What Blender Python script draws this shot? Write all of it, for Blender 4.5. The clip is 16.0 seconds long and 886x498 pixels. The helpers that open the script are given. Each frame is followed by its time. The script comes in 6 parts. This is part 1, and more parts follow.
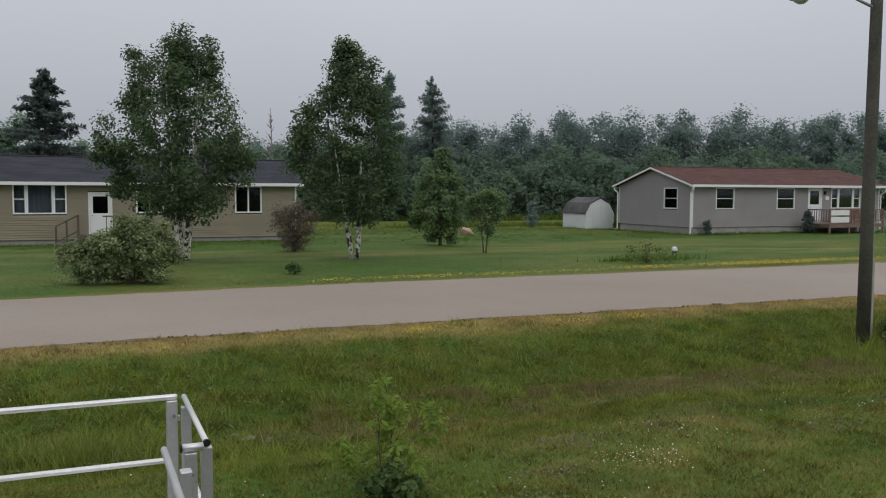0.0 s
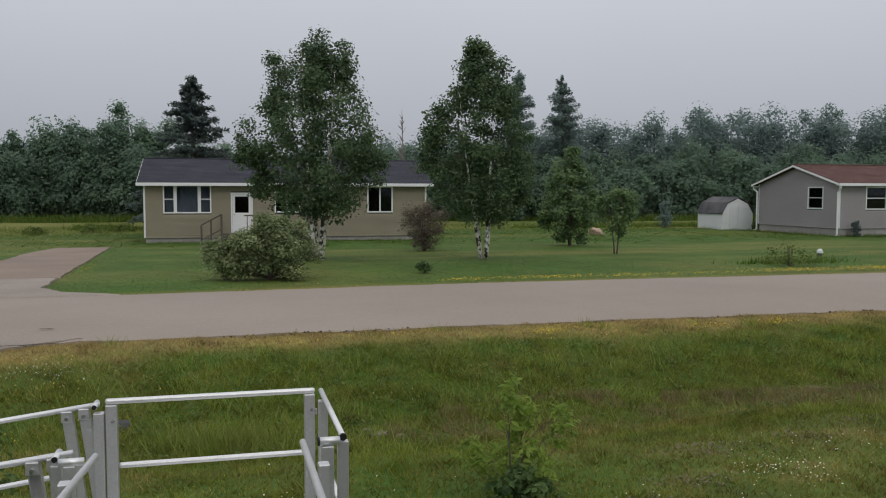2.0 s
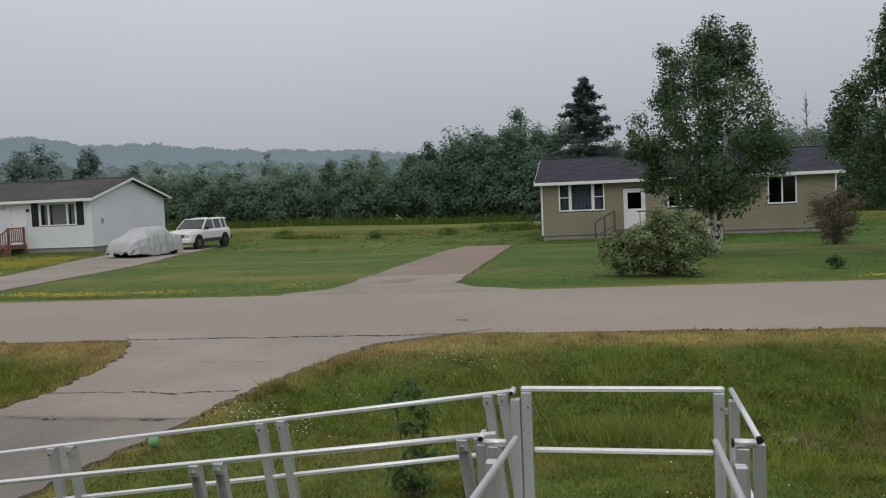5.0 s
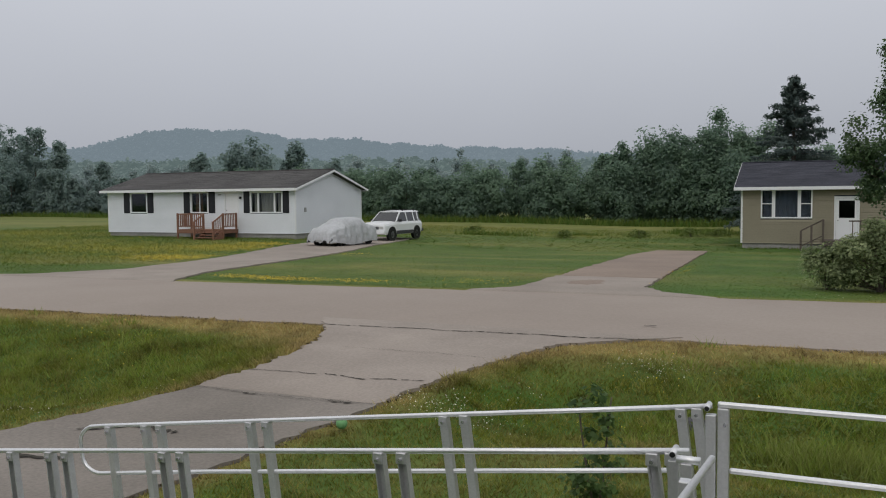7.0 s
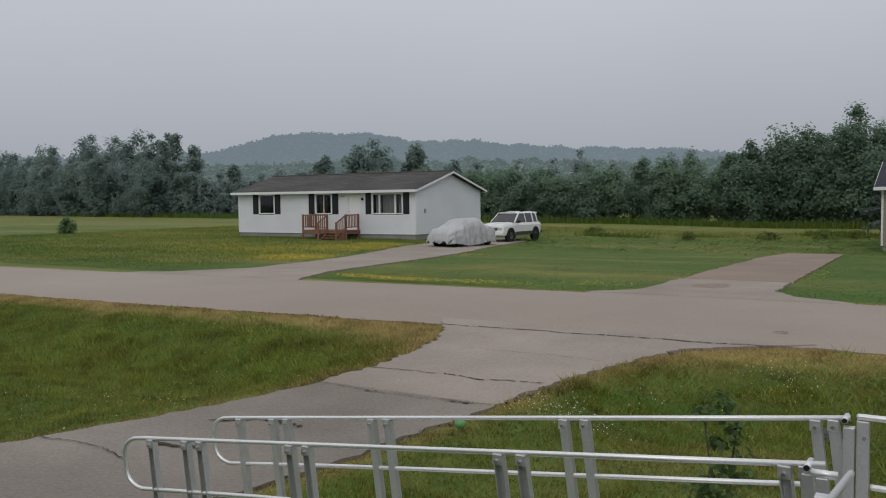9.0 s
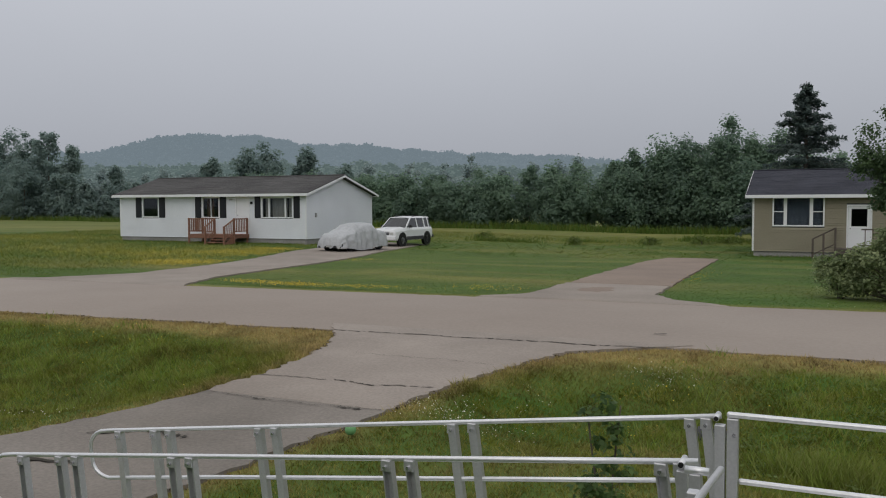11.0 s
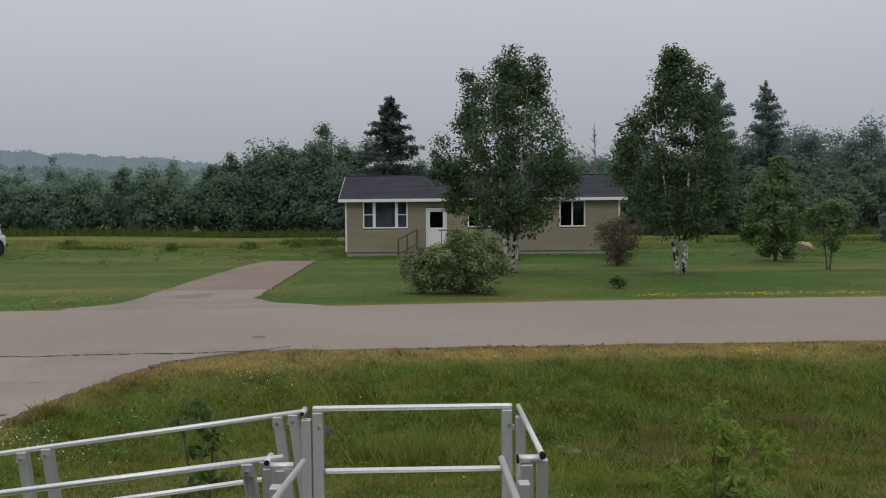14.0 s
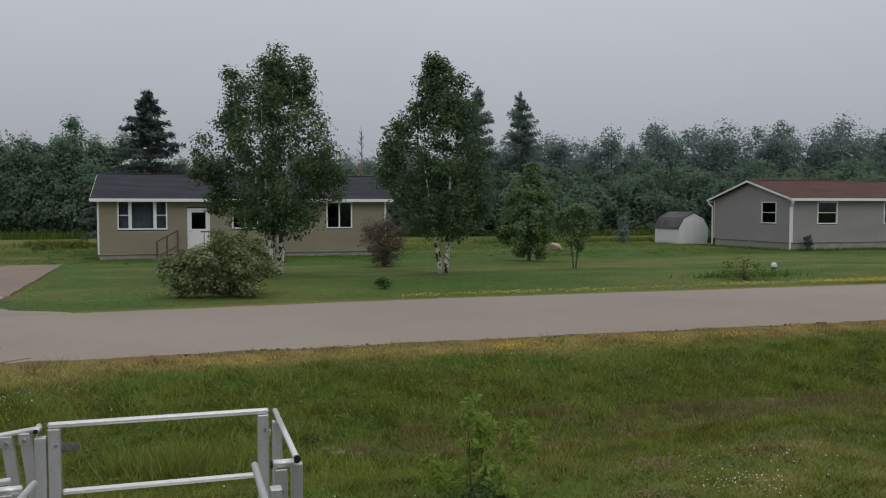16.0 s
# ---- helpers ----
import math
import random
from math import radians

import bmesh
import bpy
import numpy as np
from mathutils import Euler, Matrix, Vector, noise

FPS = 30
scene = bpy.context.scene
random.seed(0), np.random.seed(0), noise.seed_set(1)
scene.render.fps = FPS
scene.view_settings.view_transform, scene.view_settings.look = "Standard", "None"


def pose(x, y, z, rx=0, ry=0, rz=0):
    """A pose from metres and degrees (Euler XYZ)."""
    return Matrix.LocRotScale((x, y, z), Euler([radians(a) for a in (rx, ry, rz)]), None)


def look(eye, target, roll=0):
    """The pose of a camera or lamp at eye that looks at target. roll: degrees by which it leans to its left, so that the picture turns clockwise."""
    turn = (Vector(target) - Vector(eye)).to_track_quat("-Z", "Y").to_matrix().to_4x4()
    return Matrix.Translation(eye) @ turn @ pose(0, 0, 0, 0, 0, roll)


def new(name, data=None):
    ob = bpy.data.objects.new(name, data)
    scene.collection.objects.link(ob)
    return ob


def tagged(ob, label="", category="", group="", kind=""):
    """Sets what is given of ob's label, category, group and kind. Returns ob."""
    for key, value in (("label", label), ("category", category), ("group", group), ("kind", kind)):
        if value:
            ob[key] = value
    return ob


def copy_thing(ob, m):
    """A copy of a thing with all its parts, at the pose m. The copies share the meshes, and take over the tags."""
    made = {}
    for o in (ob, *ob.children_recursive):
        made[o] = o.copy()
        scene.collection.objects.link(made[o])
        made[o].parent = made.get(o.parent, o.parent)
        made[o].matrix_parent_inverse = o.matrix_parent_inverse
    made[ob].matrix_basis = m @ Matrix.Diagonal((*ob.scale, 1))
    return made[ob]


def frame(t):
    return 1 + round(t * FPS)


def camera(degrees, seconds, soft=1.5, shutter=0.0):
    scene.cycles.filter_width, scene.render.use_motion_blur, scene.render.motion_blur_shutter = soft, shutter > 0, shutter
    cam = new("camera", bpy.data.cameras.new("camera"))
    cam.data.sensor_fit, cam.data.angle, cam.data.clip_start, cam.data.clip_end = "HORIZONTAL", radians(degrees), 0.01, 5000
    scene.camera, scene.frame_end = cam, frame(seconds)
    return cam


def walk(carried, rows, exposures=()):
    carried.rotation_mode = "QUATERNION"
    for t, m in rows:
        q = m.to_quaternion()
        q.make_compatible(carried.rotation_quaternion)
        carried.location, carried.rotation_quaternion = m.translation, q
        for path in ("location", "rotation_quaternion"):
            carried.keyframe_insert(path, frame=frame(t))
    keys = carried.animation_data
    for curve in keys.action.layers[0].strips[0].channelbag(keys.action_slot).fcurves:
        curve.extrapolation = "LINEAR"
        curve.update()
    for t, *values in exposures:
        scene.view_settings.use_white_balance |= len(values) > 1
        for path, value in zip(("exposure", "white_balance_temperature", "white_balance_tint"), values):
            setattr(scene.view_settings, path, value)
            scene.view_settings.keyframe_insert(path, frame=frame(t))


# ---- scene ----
cam = camera(54.59, 16.0, soft=1.05)
PATH = [
    (0.0, pose(0.079, 0.157, 2.223, 86.18, -0.20, -22.71)),
    (0.5, pose(0.072, 0.161, 2.223, 86.23, -0.24, -22.86)),
    (1.0, pose(0.075, 0.166, 2.223, 86.19, -0.38, -22.67)),
    (1.5, pose(0.077, 0.210, 2.212, 86.19, -0.03, -18.88)),
    (2.0, pose(0.065, 0.207, 2.214, 86.16, -0.09, -14.17)),
    (2.5, pose(0.064, 0.214, 2.209, 86.17, 0.09, -10.53)),
    (3.0, pose(0.058, 0.222, 2.209, 86.12, -0.01, -7.62)),
    (3.5, pose(0.056, 0.221, 2.208, 86.18, 1.00, -2.18)),
    (4.0, pose(0.047, 0.218, 2.208, 86.28, 1.18, 3.26)),
    (4.2, pose(0.045, 0.210, 2.209, 86.33, 1.32, 5.97)),
    (6.3, pose(-0.067, 0.273, 2.204, 86.48, 1.59, 18.22)),
    (6.5, pose(-0.054, 0.297, 2.198, 86.58, 0.80, 20.85)),
    (7.0, pose(-0.051, 0.308, 2.197, 86.64, 0.50, 24.02)),
    (7.5, pose(-0.057, 0.303, 2.198, 86.65, 0.58, 26.99)),
    (8.0, pose(-0.062, 0.300, 2.195, 86.67, 1.02, 29.81)),
    (8.2, pose(-0.064, 0.308, 2.192, 86.68, 0.89, 30.38)),
    (9.3, pose(-0.061, 0.302, 2.201, 86.81, 0.61, 32.08)),
    (10.3, pose(-0.059, 0.295, 2.209, 86.93, 0.36, 30.10)),
    (10.5, pose(-0.055, 0.296, 2.203, 87.01, 0.21, 28.37)),
    (11.0, pose(-0.044, 0.303, 2.207, 87.04, 0.20, 24.72)),
    (11.5, pose(-0.039, 0.301, 2.204, 87.08, -0.11, 20.81)),
    (12.0, pose(-0.019, 0.292, 2.207, 87.08, 0.09, 15.90)),
    (12.5, pose(-0.004, 0.298, 2.208, 87.12, 0.14, 10.62)),
    (13.0, pose(0.019, 0.280, 2.212, 87.15, 0.56, 5.60)),
    (13.5, pose(0.028, 0.283, 2.210, 87.16, 0.67, 1.52)),
    (14.0, pose(0.041, 0.290, 2.205, 87.17, 0.52, -1.48)),
    (14.5, pose(0.061, 0.313, 2.204, 87.16, -0.04, -6.29)),
    (15.0, pose(0.077, 0.309, 2.201, 87.17, 0.04, -9.89)),
    (15.5, pose(0.091, 0.295, 2.200, 87.19, 0.23, -12.92)),
    (16.0, pose(0.098, 0.282, 2.206, 87.20, 0.02, -16.84)),
]
walk(cam, PATH, exposures=((0.0, 0.02), (4.0, 0.05), (6.5, 0.02), (7.0, 0.03), (7.5, -0.04), (8.0, -0.08), (14.0, -0.08), (16.0, -0.13)))

# ---- world, sun, exposure ----
world = bpy.data.worlds.new("overcast_sky")
scene.world = world
world.use_nodes = True
wt = world.node_tree
wt.nodes.clear()
w_out = wt.nodes.new("ShaderNodeOutputWorld")
w_bg = wt.nodes.new("ShaderNodeBackground")
w_sky = wt.nodes.new("ShaderNodeTexSky")
w_sky.sky_type = "NISHITA"
w_sky.sun_disc = False
w_sky.sun_elevation = radians(52)
w_sky.sun_rotation = radians(200)
w_sky.dust_density = 6.0
w_sky.air_density = 1.5
w_scale = wt.nodes.new("ShaderNodeMix")
w_scale.data_type = "RGBA"
w_scale.blend_type = "MULTIPLY"
w_scale.inputs["Factor"].default_value = 1.0
w_scale.inputs["B"].default_value = (0.06, 0.06, 0.06, 1)
w_geo = wt.nodes.new("ShaderNodeTexCoord")
w_sep = wt.nodes.new("ShaderNodeSeparateXYZ")
w_ramp = wt.nodes.new("ShaderNodeValToRGB")
w_ramp.color_ramp.elements[0].position = 0.0
w_ramp.color_ramp.elements[0].color = (0.37, 0.392, 0.44, 1)
w_ramp.color_ramp.elements[1].position = 1.0
w_ramp.color_ramp.elements[1].color = (0.98, 0.985, 0.99, 1)
el = w_ramp.color_ramp.elements.new(0.10)
el.color = (0.47, 0.492, 0.548, 1)
el = w_ramp.color_ramp.elements.new(0.26)
el.color = (0.625, 0.647, 0.708, 1)
w_noise = wt.nodes.new("ShaderNodeTexNoise")
w_noise.inputs["Scale"].default_value = 2.2
w_noise.inputs["Detail"].default_value = 4.0
w_soft = wt.nodes.new("ShaderNodeMapRange")
w_soft.inputs["To Min"].default_value = 0.93
w_soft.inputs["To Max"].default_value = 1.07
w_cloud = wt.nodes.new("ShaderNodeMix")
w_cloud.data_type = "RGBA"
w_cloud.blend_type = "MULTIPLY"
w_cloud.inputs["Factor"].default_value = 1.0
w_mix = wt.nodes.new("ShaderNodeMix")
w_mix.data_type = "RGBA"
w_mix.inputs["Factor"].default_value = 0.92
lk = wt.links.new
lk(w_geo.outputs["Generated"], w_sep.inputs[0])
lk(w_geo.outputs["Generated"], w_noise.inputs["Vector"])
lk(w_sep.outputs["Z"], w_ramp.inputs[0])
lk(w_noise.outputs["Fac"], w_soft.inputs["Value"])
lk(w_ramp.outputs["Color"], w_cloud.inputs["A"])
lk(w_soft.outputs["Result"], w_cloud.inputs["B"])
lk(w_sky.outputs[0], w_scale.inputs["A"])
lk(w_scale.outputs["Result"], w_mix.inputs["A"])
lk(w_cloud.outputs["Result"], w_mix.inputs["B"])
lk(w_mix.outputs["Result"], w_bg.inputs["Color"])
w_bg.inputs["Strength"].default_value = 1.0
lk(w_bg.outputs[0], w_out.inputs[0])

sun = new("sun", bpy.data.lights.new("sun", "SUN"))
sun.data.energy = 0.45
sun.data.angle = radians(35)
sun.data.color = (1.0, 0.96, 0.9)
sun.matrix_basis = look((10, -30, 50), (0, 20, 0))



# ---- materials ----
def material(name, color, rough=0.8, vary=0.25, scale=3.0, fine=40.0, bump=0.2, metal=0.0, tone="", second=None, spec=0.3, through_light=0.0, island=0.0, mark=(0.4, 0.65)):
    """A node material: base colour varied at two scales, fine relief; tone names a float attribute that brightens or darkens."""
    m = bpy.data.materials.new(name)
    m.use_nodes = True
    nt = m.node_tree
    b = nt.nodes["Principled BSDF"]
    link = nt.links.new
    co = nt.nodes.new("ShaderNodeTexCoord")
    n1 = nt.nodes.new("ShaderNodeTexNoise")
    n1.inputs["Scale"].default_value = scale
    n1.inputs["Detail"].default_value = 5.0
    n2 = nt.nodes.new("ShaderNodeTexNoise")
    n2.inputs["Scale"].default_value = fine
    n2.inputs["Detail"].default_value = 3.0
    link(co.outputs["Object"], n1.inputs["Vector"])
    link(co.outputs["Object"], n2.inputs["Vector"])
    add = nt.nodes.new("ShaderNodeMath")
    add.operation = "ADD"
    link(n1.outputs["Fac"], add.inputs[0])
    link(n2.outputs["Fac"], add.inputs[1])
    rng = nt.nodes.new("ShaderNodeMapRange")
    rng.inputs["From Min"].default_value = 0.6
    rng.inputs["From Max"].default_value = 1.4
    rng.inputs["To Min"].default_value = 1 - vary
    rng.inputs["To Max"].default_value = 1 + vary
    link(add.outputs[0], rng.inputs["Value"])
    mul = nt.nodes.new("ShaderNodeMix")
    mul.data_type = "RGBA"
    mul.blend_type = "MULTIPLY"
    mul.inputs["Factor"].default_value = 1.0
    mul.inputs["A"].default_value = (*color, 1)
    link(rng.outputs["Result"], mul.inputs["B"])
    if second is not None:
        mx = nt.nodes.new("ShaderNodeMix")
        mx.data_type = "RGBA"
        mx.inputs["A"].default_value = (*color, 1)
        mx.inputs["B"].default_value = (*second, 1)
        if tone:
            at = nt.nodes.new("ShaderNodeAttribute")
            at.attribute_name = tone
            link(at.outputs["Fac"], mx.inputs["Factor"])
        elif island:
            gi = nt.nodes.new("ShaderNodeNewGeometry")
            link(gi.outputs["Random Per Island"], mx.inputs["Factor"])
        else:
            n3 = nt.nodes.new("ShaderNodeTexNoise")
            n3.inputs["Scale"].default_value = scale * 0.35
            n3.inputs["Detail"].default_value = 6.0
            link(co.outputs["Object"], n3.inputs["Vector"])
            r3 = nt.nodes.new("ShaderNodeMapRange")
            r3.inputs["From Min"].default_value = mark[0]
            r3.inputs["From Max"].default_value = mark[1]
            link(n3.outputs["Fac"], r3.inputs["Value"])
            link(r3.outputs["Result"], mx.inputs["Factor"])
        link(mx.outputs["Result"], mul.inputs["A"])
    link(mul.outputs["Result"], b.inputs["Base Color"])
    b.inputs["Roughness"].default_value = rough
    b.inputs["Metallic"].default_value = metal
    b.inputs["Specular IOR Level"].default_value = spec
    if bump:
        bp = nt.nodes.new("ShaderNodeBump")
        bp.inputs["Strength"].default_value = bump
        bp.inputs["Distance"].default_value = 0.02
        link(n2.outputs["Fac"], bp.inputs["Height"])
        link(bp.outputs["Normal"], b.inputs["Normal"])
    if through_light:
        tr = nt.nodes.new("ShaderNodeBsdfTranslucent")
        ms = nt.nodes.new("ShaderNodeMixShader")
        ms.inputs["Fac"].default_value = through_light
        link(mul.outputs["Result"], tr.inputs["Color"])
        link(b.outputs[0], ms.inputs[1])
        link(tr.outputs[0], ms.inputs[2])
        link(ms.outputs[0], nt.nodes["Material Output"].inputs["Surface"])
    return m


def glass_material():
    m = bpy.data.materials.new("window_glass")
    m.use_nodes = True
    nt = m.node_tree
    nt.nodes.remove(nt.nodes["Principled BSDF"])
    fr = nt.nodes.new("ShaderNodeFresnel")
    fr.inputs["IOR"].default_value = 1.33
    tp = nt.nodes.new("ShaderNodeBsdfTransparent")
    tp.inputs["Color"].default_value = (0.75, 0.78, 0.8, 1)
    gl = nt.nodes.new("ShaderNodeBsdfGlossy")
    gl.inputs["Roughness"].default_value = 0.03
    mx = nt.nodes.new("ShaderNodeMixShader")
    nt.links.new(fr.outputs[0], mx.inputs["Fac"])
    nt.links.new(tp.outputs[0], mx.inputs[1])
    nt.links.new(gl.outputs[0], mx.inputs[2])
    nt.links.new(mx.outputs[0], nt.nodes["Material Output"].inputs["Surface"])
    return m


M_GLASS = glass_material()
M_GRASS = material("lawn_soil", (0.050, 0.108, 0.013), 0.95, 0.30, 0.6, 7.0, 0.4, tone="dry", second=(0.24, 0.205, 0.062))
M_BLADE = material("grass_blade", (0.142, 0.176, 0.016), 0.6, 0.72, 1.8, 30.0, 0.0, tone="dry", second=(0.39, 0.295, 0.125), through_light=0.32)
M_LAWNBLADE = material("lawn_blade", (0.064, 0.143, 0.017), 0.65, 0.35, 0.35, 1.6, 0.0, tone="dry", second=(0.30, 0.275, 0.07), through_light=0.4)
M_ROAD = material("worn_chip_seal", (0.293, 0.247, 0.212), 0.9, 0.10, 0.3, 17.0, 0.3, second=(0.325, 0.279, 0.243))
M_DRIVE = material("worn_driveway", (0.27, 0.232, 0.200), 0.9, 0.20, 0.7, 26.0, 0.35, second=(0.322, 0.278, 0.243))
M_DRIVEDARK = material("dark_worn_asphalt", (0.190, 0.168, 0.146), 0.9, 0.25, 0.8, 26.0, 0.35, second=(0.25, 0.222, 0.196))
M_GRAVEL = material("reddish_gravel", (0.265, 0.207, 0.168), 0.95, 0.16, 0.5, 12.0, 0.35, second=(0.235, 0.186, 0.155))
M_CRACK = material("crack_dirt", (0.05, 0.045, 0.035), 0.95, 0.3, 4, 40, 0.3)
M_ALU = material("brushed_aluminium", (0.76, 0.76, 0.77), 0.42, 0.10, 3.0, 60.0, 0.05, metal=0.8, spec=0.5)
M_ALUBAR = material("extruded_aluminium", (0.62, 0.62, 0.63), 0.42, 0.12, 4.0, 80.0, 0.03, metal=0.75, spec=0.5)
M_BLACK = material("black_plastic", (0.015, 0.015, 0.016), 0.5, 0.1, 5, 50, 0.05)
M_WHITE = material("white_trim", (0.78, 0.79, 0.80), 0.55, 0.05, 1.0, 20.0, 0.05)
M_SIDE_TAN = material("tan_vinyl_siding", (0.268, 0.242, 0.172), 0.6, 0.12, 0.6, 14.0, 0.08)
M_SIDE_GREY = material("grey_vinyl_siding", (0.30, 0.285, 0.285), 0.6, 0.10, 0.6, 14.0, 0.08)
M_SIDE_WHITE = material("white_vinyl_siding", (0.74, 0.76, 0.79), 0.6, 0.07, 0.6, 14.0, 0.08)
M_ROOF_BLACK = material("charcoal_shingle", (0.045, 0.047, 0.062), 0.9, 0.3, 1.2, 18.0, 0.5, island=1, second=(0.06, 0.062, 0.078))
M_ROOF_RED = material("red_brown_shingle", (0.125, 0.066, 0.058), 0.9, 0.25, 1.2, 18.0, 0.5, island=1, second=(0.148, 0.082, 0.073))
M_ROOF_GREY = material("weathered_grey_shingle", (0.085, 0.082, 0.082), 0.9, 0.35, 0.5, 18.0, 0.5, island=1, second=(0.115, 0.11, 0.108))
M_BLOCK = material("concrete_block", (0.31, 0.30, 0.285), 0.9, 0.25, 1.5, 20.0, 0.4)
M_SHEDROOF = material("dark_shed_felt", (0.07, 0.07, 0.078), 0.9, 0.4, 1.6, 14.0, 0.4, second=(0.11, 0.108, 0.112))
# Bluish tint of rooms and grey-blue drapes imitates sky reflected in panes.
M_DARK = material("dark_interior", (0.06, 0.068, 0.082), 0.9, 0.2, 1.0, 6.0, 0.0)
M_CURTAIN = material("pale_curtain", (0.55, 0.52, 0.47), 0.9, 0.1, 2.0, 12.0, 0.2)
M_SKYCURTAIN = material("sky_reflection_curtain", (0.20, 0.23, 0.27), 0.9, 0.2, 2.0, 12.0, 0.2)
M_BROWNCURTAIN = material("brown_curtain", (0.16, 0.09, 0.06), 0.9, 0.2, 2.0, 12.0, 0.2)
M_SHUTTER = material("black_shutter", (0.02, 0.021, 0.026), 0.6, 0.15, 2.0, 30.0, 0.1)
M_CEDAR = material("red_stained_wood", (0.245, 0.125, 0.085), 0.75, 0.25, 2.0, 30.0, 0.25)
M_GREYWOOD = material("weathered_wood", (0.115, 0.095, 0.08), 0.85, 0.3, 2.0, 30.0, 0.3)
M_BROWNWOOD = material("brown_painted_deck", (0.22, 0.15, 0.13), 0.8, 0.25, 2.0, 25.0, 0.25)
M_POLE = material("old_utility_pole", (0.088, 0.084, 0.072), 0.9, 0.4, 2.0, 25.0, 0.6)
M_WIRE = material("grey_conduit", (0.35, 0.35, 0.34), 0.6, 0.1, 3, 30, 0.1)
M_LAMP = material("grey_lamp_metal", (0.36, 0.37, 0.38), 0.5, 0.1, 3, 30, 0.05, metal=0.3)
M_BIRCH = material("white_birch_bark", (0.72, 0.69, 0.64), 0.8, 0.15, 16.0, 30.0, 0.3, second=(0.05, 0.042, 0.035), mark=(0.5, 0.57))
M_BARK = material("grey_bark", (0.12, 0.10, 0.08), 0.9, 0.35, 3.0, 25.0, 0.5)
M_DEADBARK = material("dead_grey_wood", (0.27, 0.25, 0.24), 0.9, 0.25, 3.0, 25.0, 0.3)


def leaf(name, a, b, t=0.42):
    return material(name, a, 0.55, 0.18, 0.4, 3.0, 0.0, tone="tone", second=b, through_light=t)


M_LEAF_BIRCH = leaf("birch_leaves", (0.066, 0.112, 0.058), (0.15, 0.225, 0.10), 0.5)
M_LEAF_MAPLE = leaf("maple_leaves", (0.062, 0.115, 0.04), (0.16, 0.245, 0.075), 0.5)
M_LEAF_LIGHT = leaf("light_green_leaves", (0.22, 0.32, 0.06), (0.36, 0.47, 0.10), 0.6)
M_LEAF_YOUNG = leaf("young_tree_leaves", (0.115, 0.185, 0.085), (0.23, 0.325, 0.14), 0.5)
M_LEAF_BUSH = leaf("pale_flowering_leaves", (0.105, 0.15, 0.06), (0.44, 0.50, 0.26), 0.5)
M_LEAF_RED = leaf("purple_brown_leaves", (0.135, 0.115, 0.085), (0.25, 0.21, 0.155))
# Spruce and wood leaves: distance haze painted in as paler, bluer colour.
M_LEAF_SPRUCE = leaf("spruce_needles", (0.088, 0.125, 0.118), (0.165, 0.21, 0.185), 0.5)
M_LEAF_WOOD = leaf("haze_lifted_thicket_leaves", (0.165, 0.245, 0.185), (0.235, 0.335, 0.215), 0.62)
M_LEAF_WOODB = leaf("haze_tinted_wood_leaves", (0.205, 0.28, 0.262), (0.265, 0.34, 0.30), 0.62)
M_LEAF_FAR = leaf("haze_paled_far_leaves", (0.29, 0.36, 0.36), (0.35, 0.42, 0.41), 0.62)
# Distant backdrop: haze is painted in as bluish base colour and emission.
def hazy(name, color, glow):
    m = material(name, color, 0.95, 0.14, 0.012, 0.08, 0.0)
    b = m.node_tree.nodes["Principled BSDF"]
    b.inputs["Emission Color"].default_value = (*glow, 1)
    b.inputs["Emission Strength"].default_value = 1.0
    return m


M_HILL = hazy("painted_haze_blue_hill", (0.035, 0.045, 0.048), (0.158, 0.198, 0.228))
M_HILLNEAR = hazy("painted_haze_green_hill", (0.09, 0.115, 0.10), (0.082, 0.110, 0.112))
M_WEED = leaf("weed_leaves", (0.10, 0.145, 0.03), (0.17, 0.225, 0.055))
M_WEED_BLADE = material("long_grass_blade", (0.20, 0.285, 0.035), 0.6, 0.3, 0.6, 6.0, 0.0, tone="dry", second=(0.30, 0.25, 0.11), through_light=0.3)
M_BROWNGRASS = material("dead_brown_grass", (0.21, 0.18, 0.075), 0.8, 0.4, 0.8, 40.0, 0.0, tone="dry", second=(0.38, 0.32, 0.17), through_light=0.2)
M_SOIL = material("bare_grey_soil", (0.17, 0.14, 0.095), 0.95, 0.35, 2.0, 30.0, 0.5)
M_CLOD = material("dark_edge_clods", (0.125, 0.098, 0.058), 0.95, 0.4, 4.0, 40.0, 0.4)
M_YELLOW = material("yellow_petals", (0.62, 0.46, 0.04), 0.6, 0.2, 4, 30, 0.0)
M_CLOVER = material("white_clover", (0.75, 0.74, 0.62), 0.7, 0.12, 4, 30, 0.0)
M_CARWHITE = material("white_car_paint", (0.76, 0.77, 0.78), 0.25, 0.03, 1.0, 8.0, 0.0, spec=0.5)
M_CARGREY = material("grey_car_cladding", (0.055, 0.055, 0.06), 0.6, 0.08, 1.0, 8.0, 0.0)
M_TYRE = material("black_rubber", (0.018, 0.018, 0.019), 0.85, 0.15, 4, 30, 0.2)
M_RIM = material("silver_wheel", (0.45, 0.45, 0.47), 0.4, 0.1, 4, 30, 0.0, metal=0.7)
M_CHROME = material("bright_metal", (0.6, 0.6, 0.62), 0.25, 0.05, 4, 30, 0.0, metal=0.9)
M_LENS = material("headlamp_lens", (0.5, 0.5, 0.48), 0.15, 0.05, 4, 30, 0.0, spec=0.6)
M_COVER = material("silver_car_cover", (0.42, 0.43, 0.44), 0.55, 0.18, 1.2, 9.0, 0.3)
M_SHED = material("white_shed_metal", (0.72, 0.74, 0.76), 0.6, 0.08, 1.0, 10.0, 0.05)
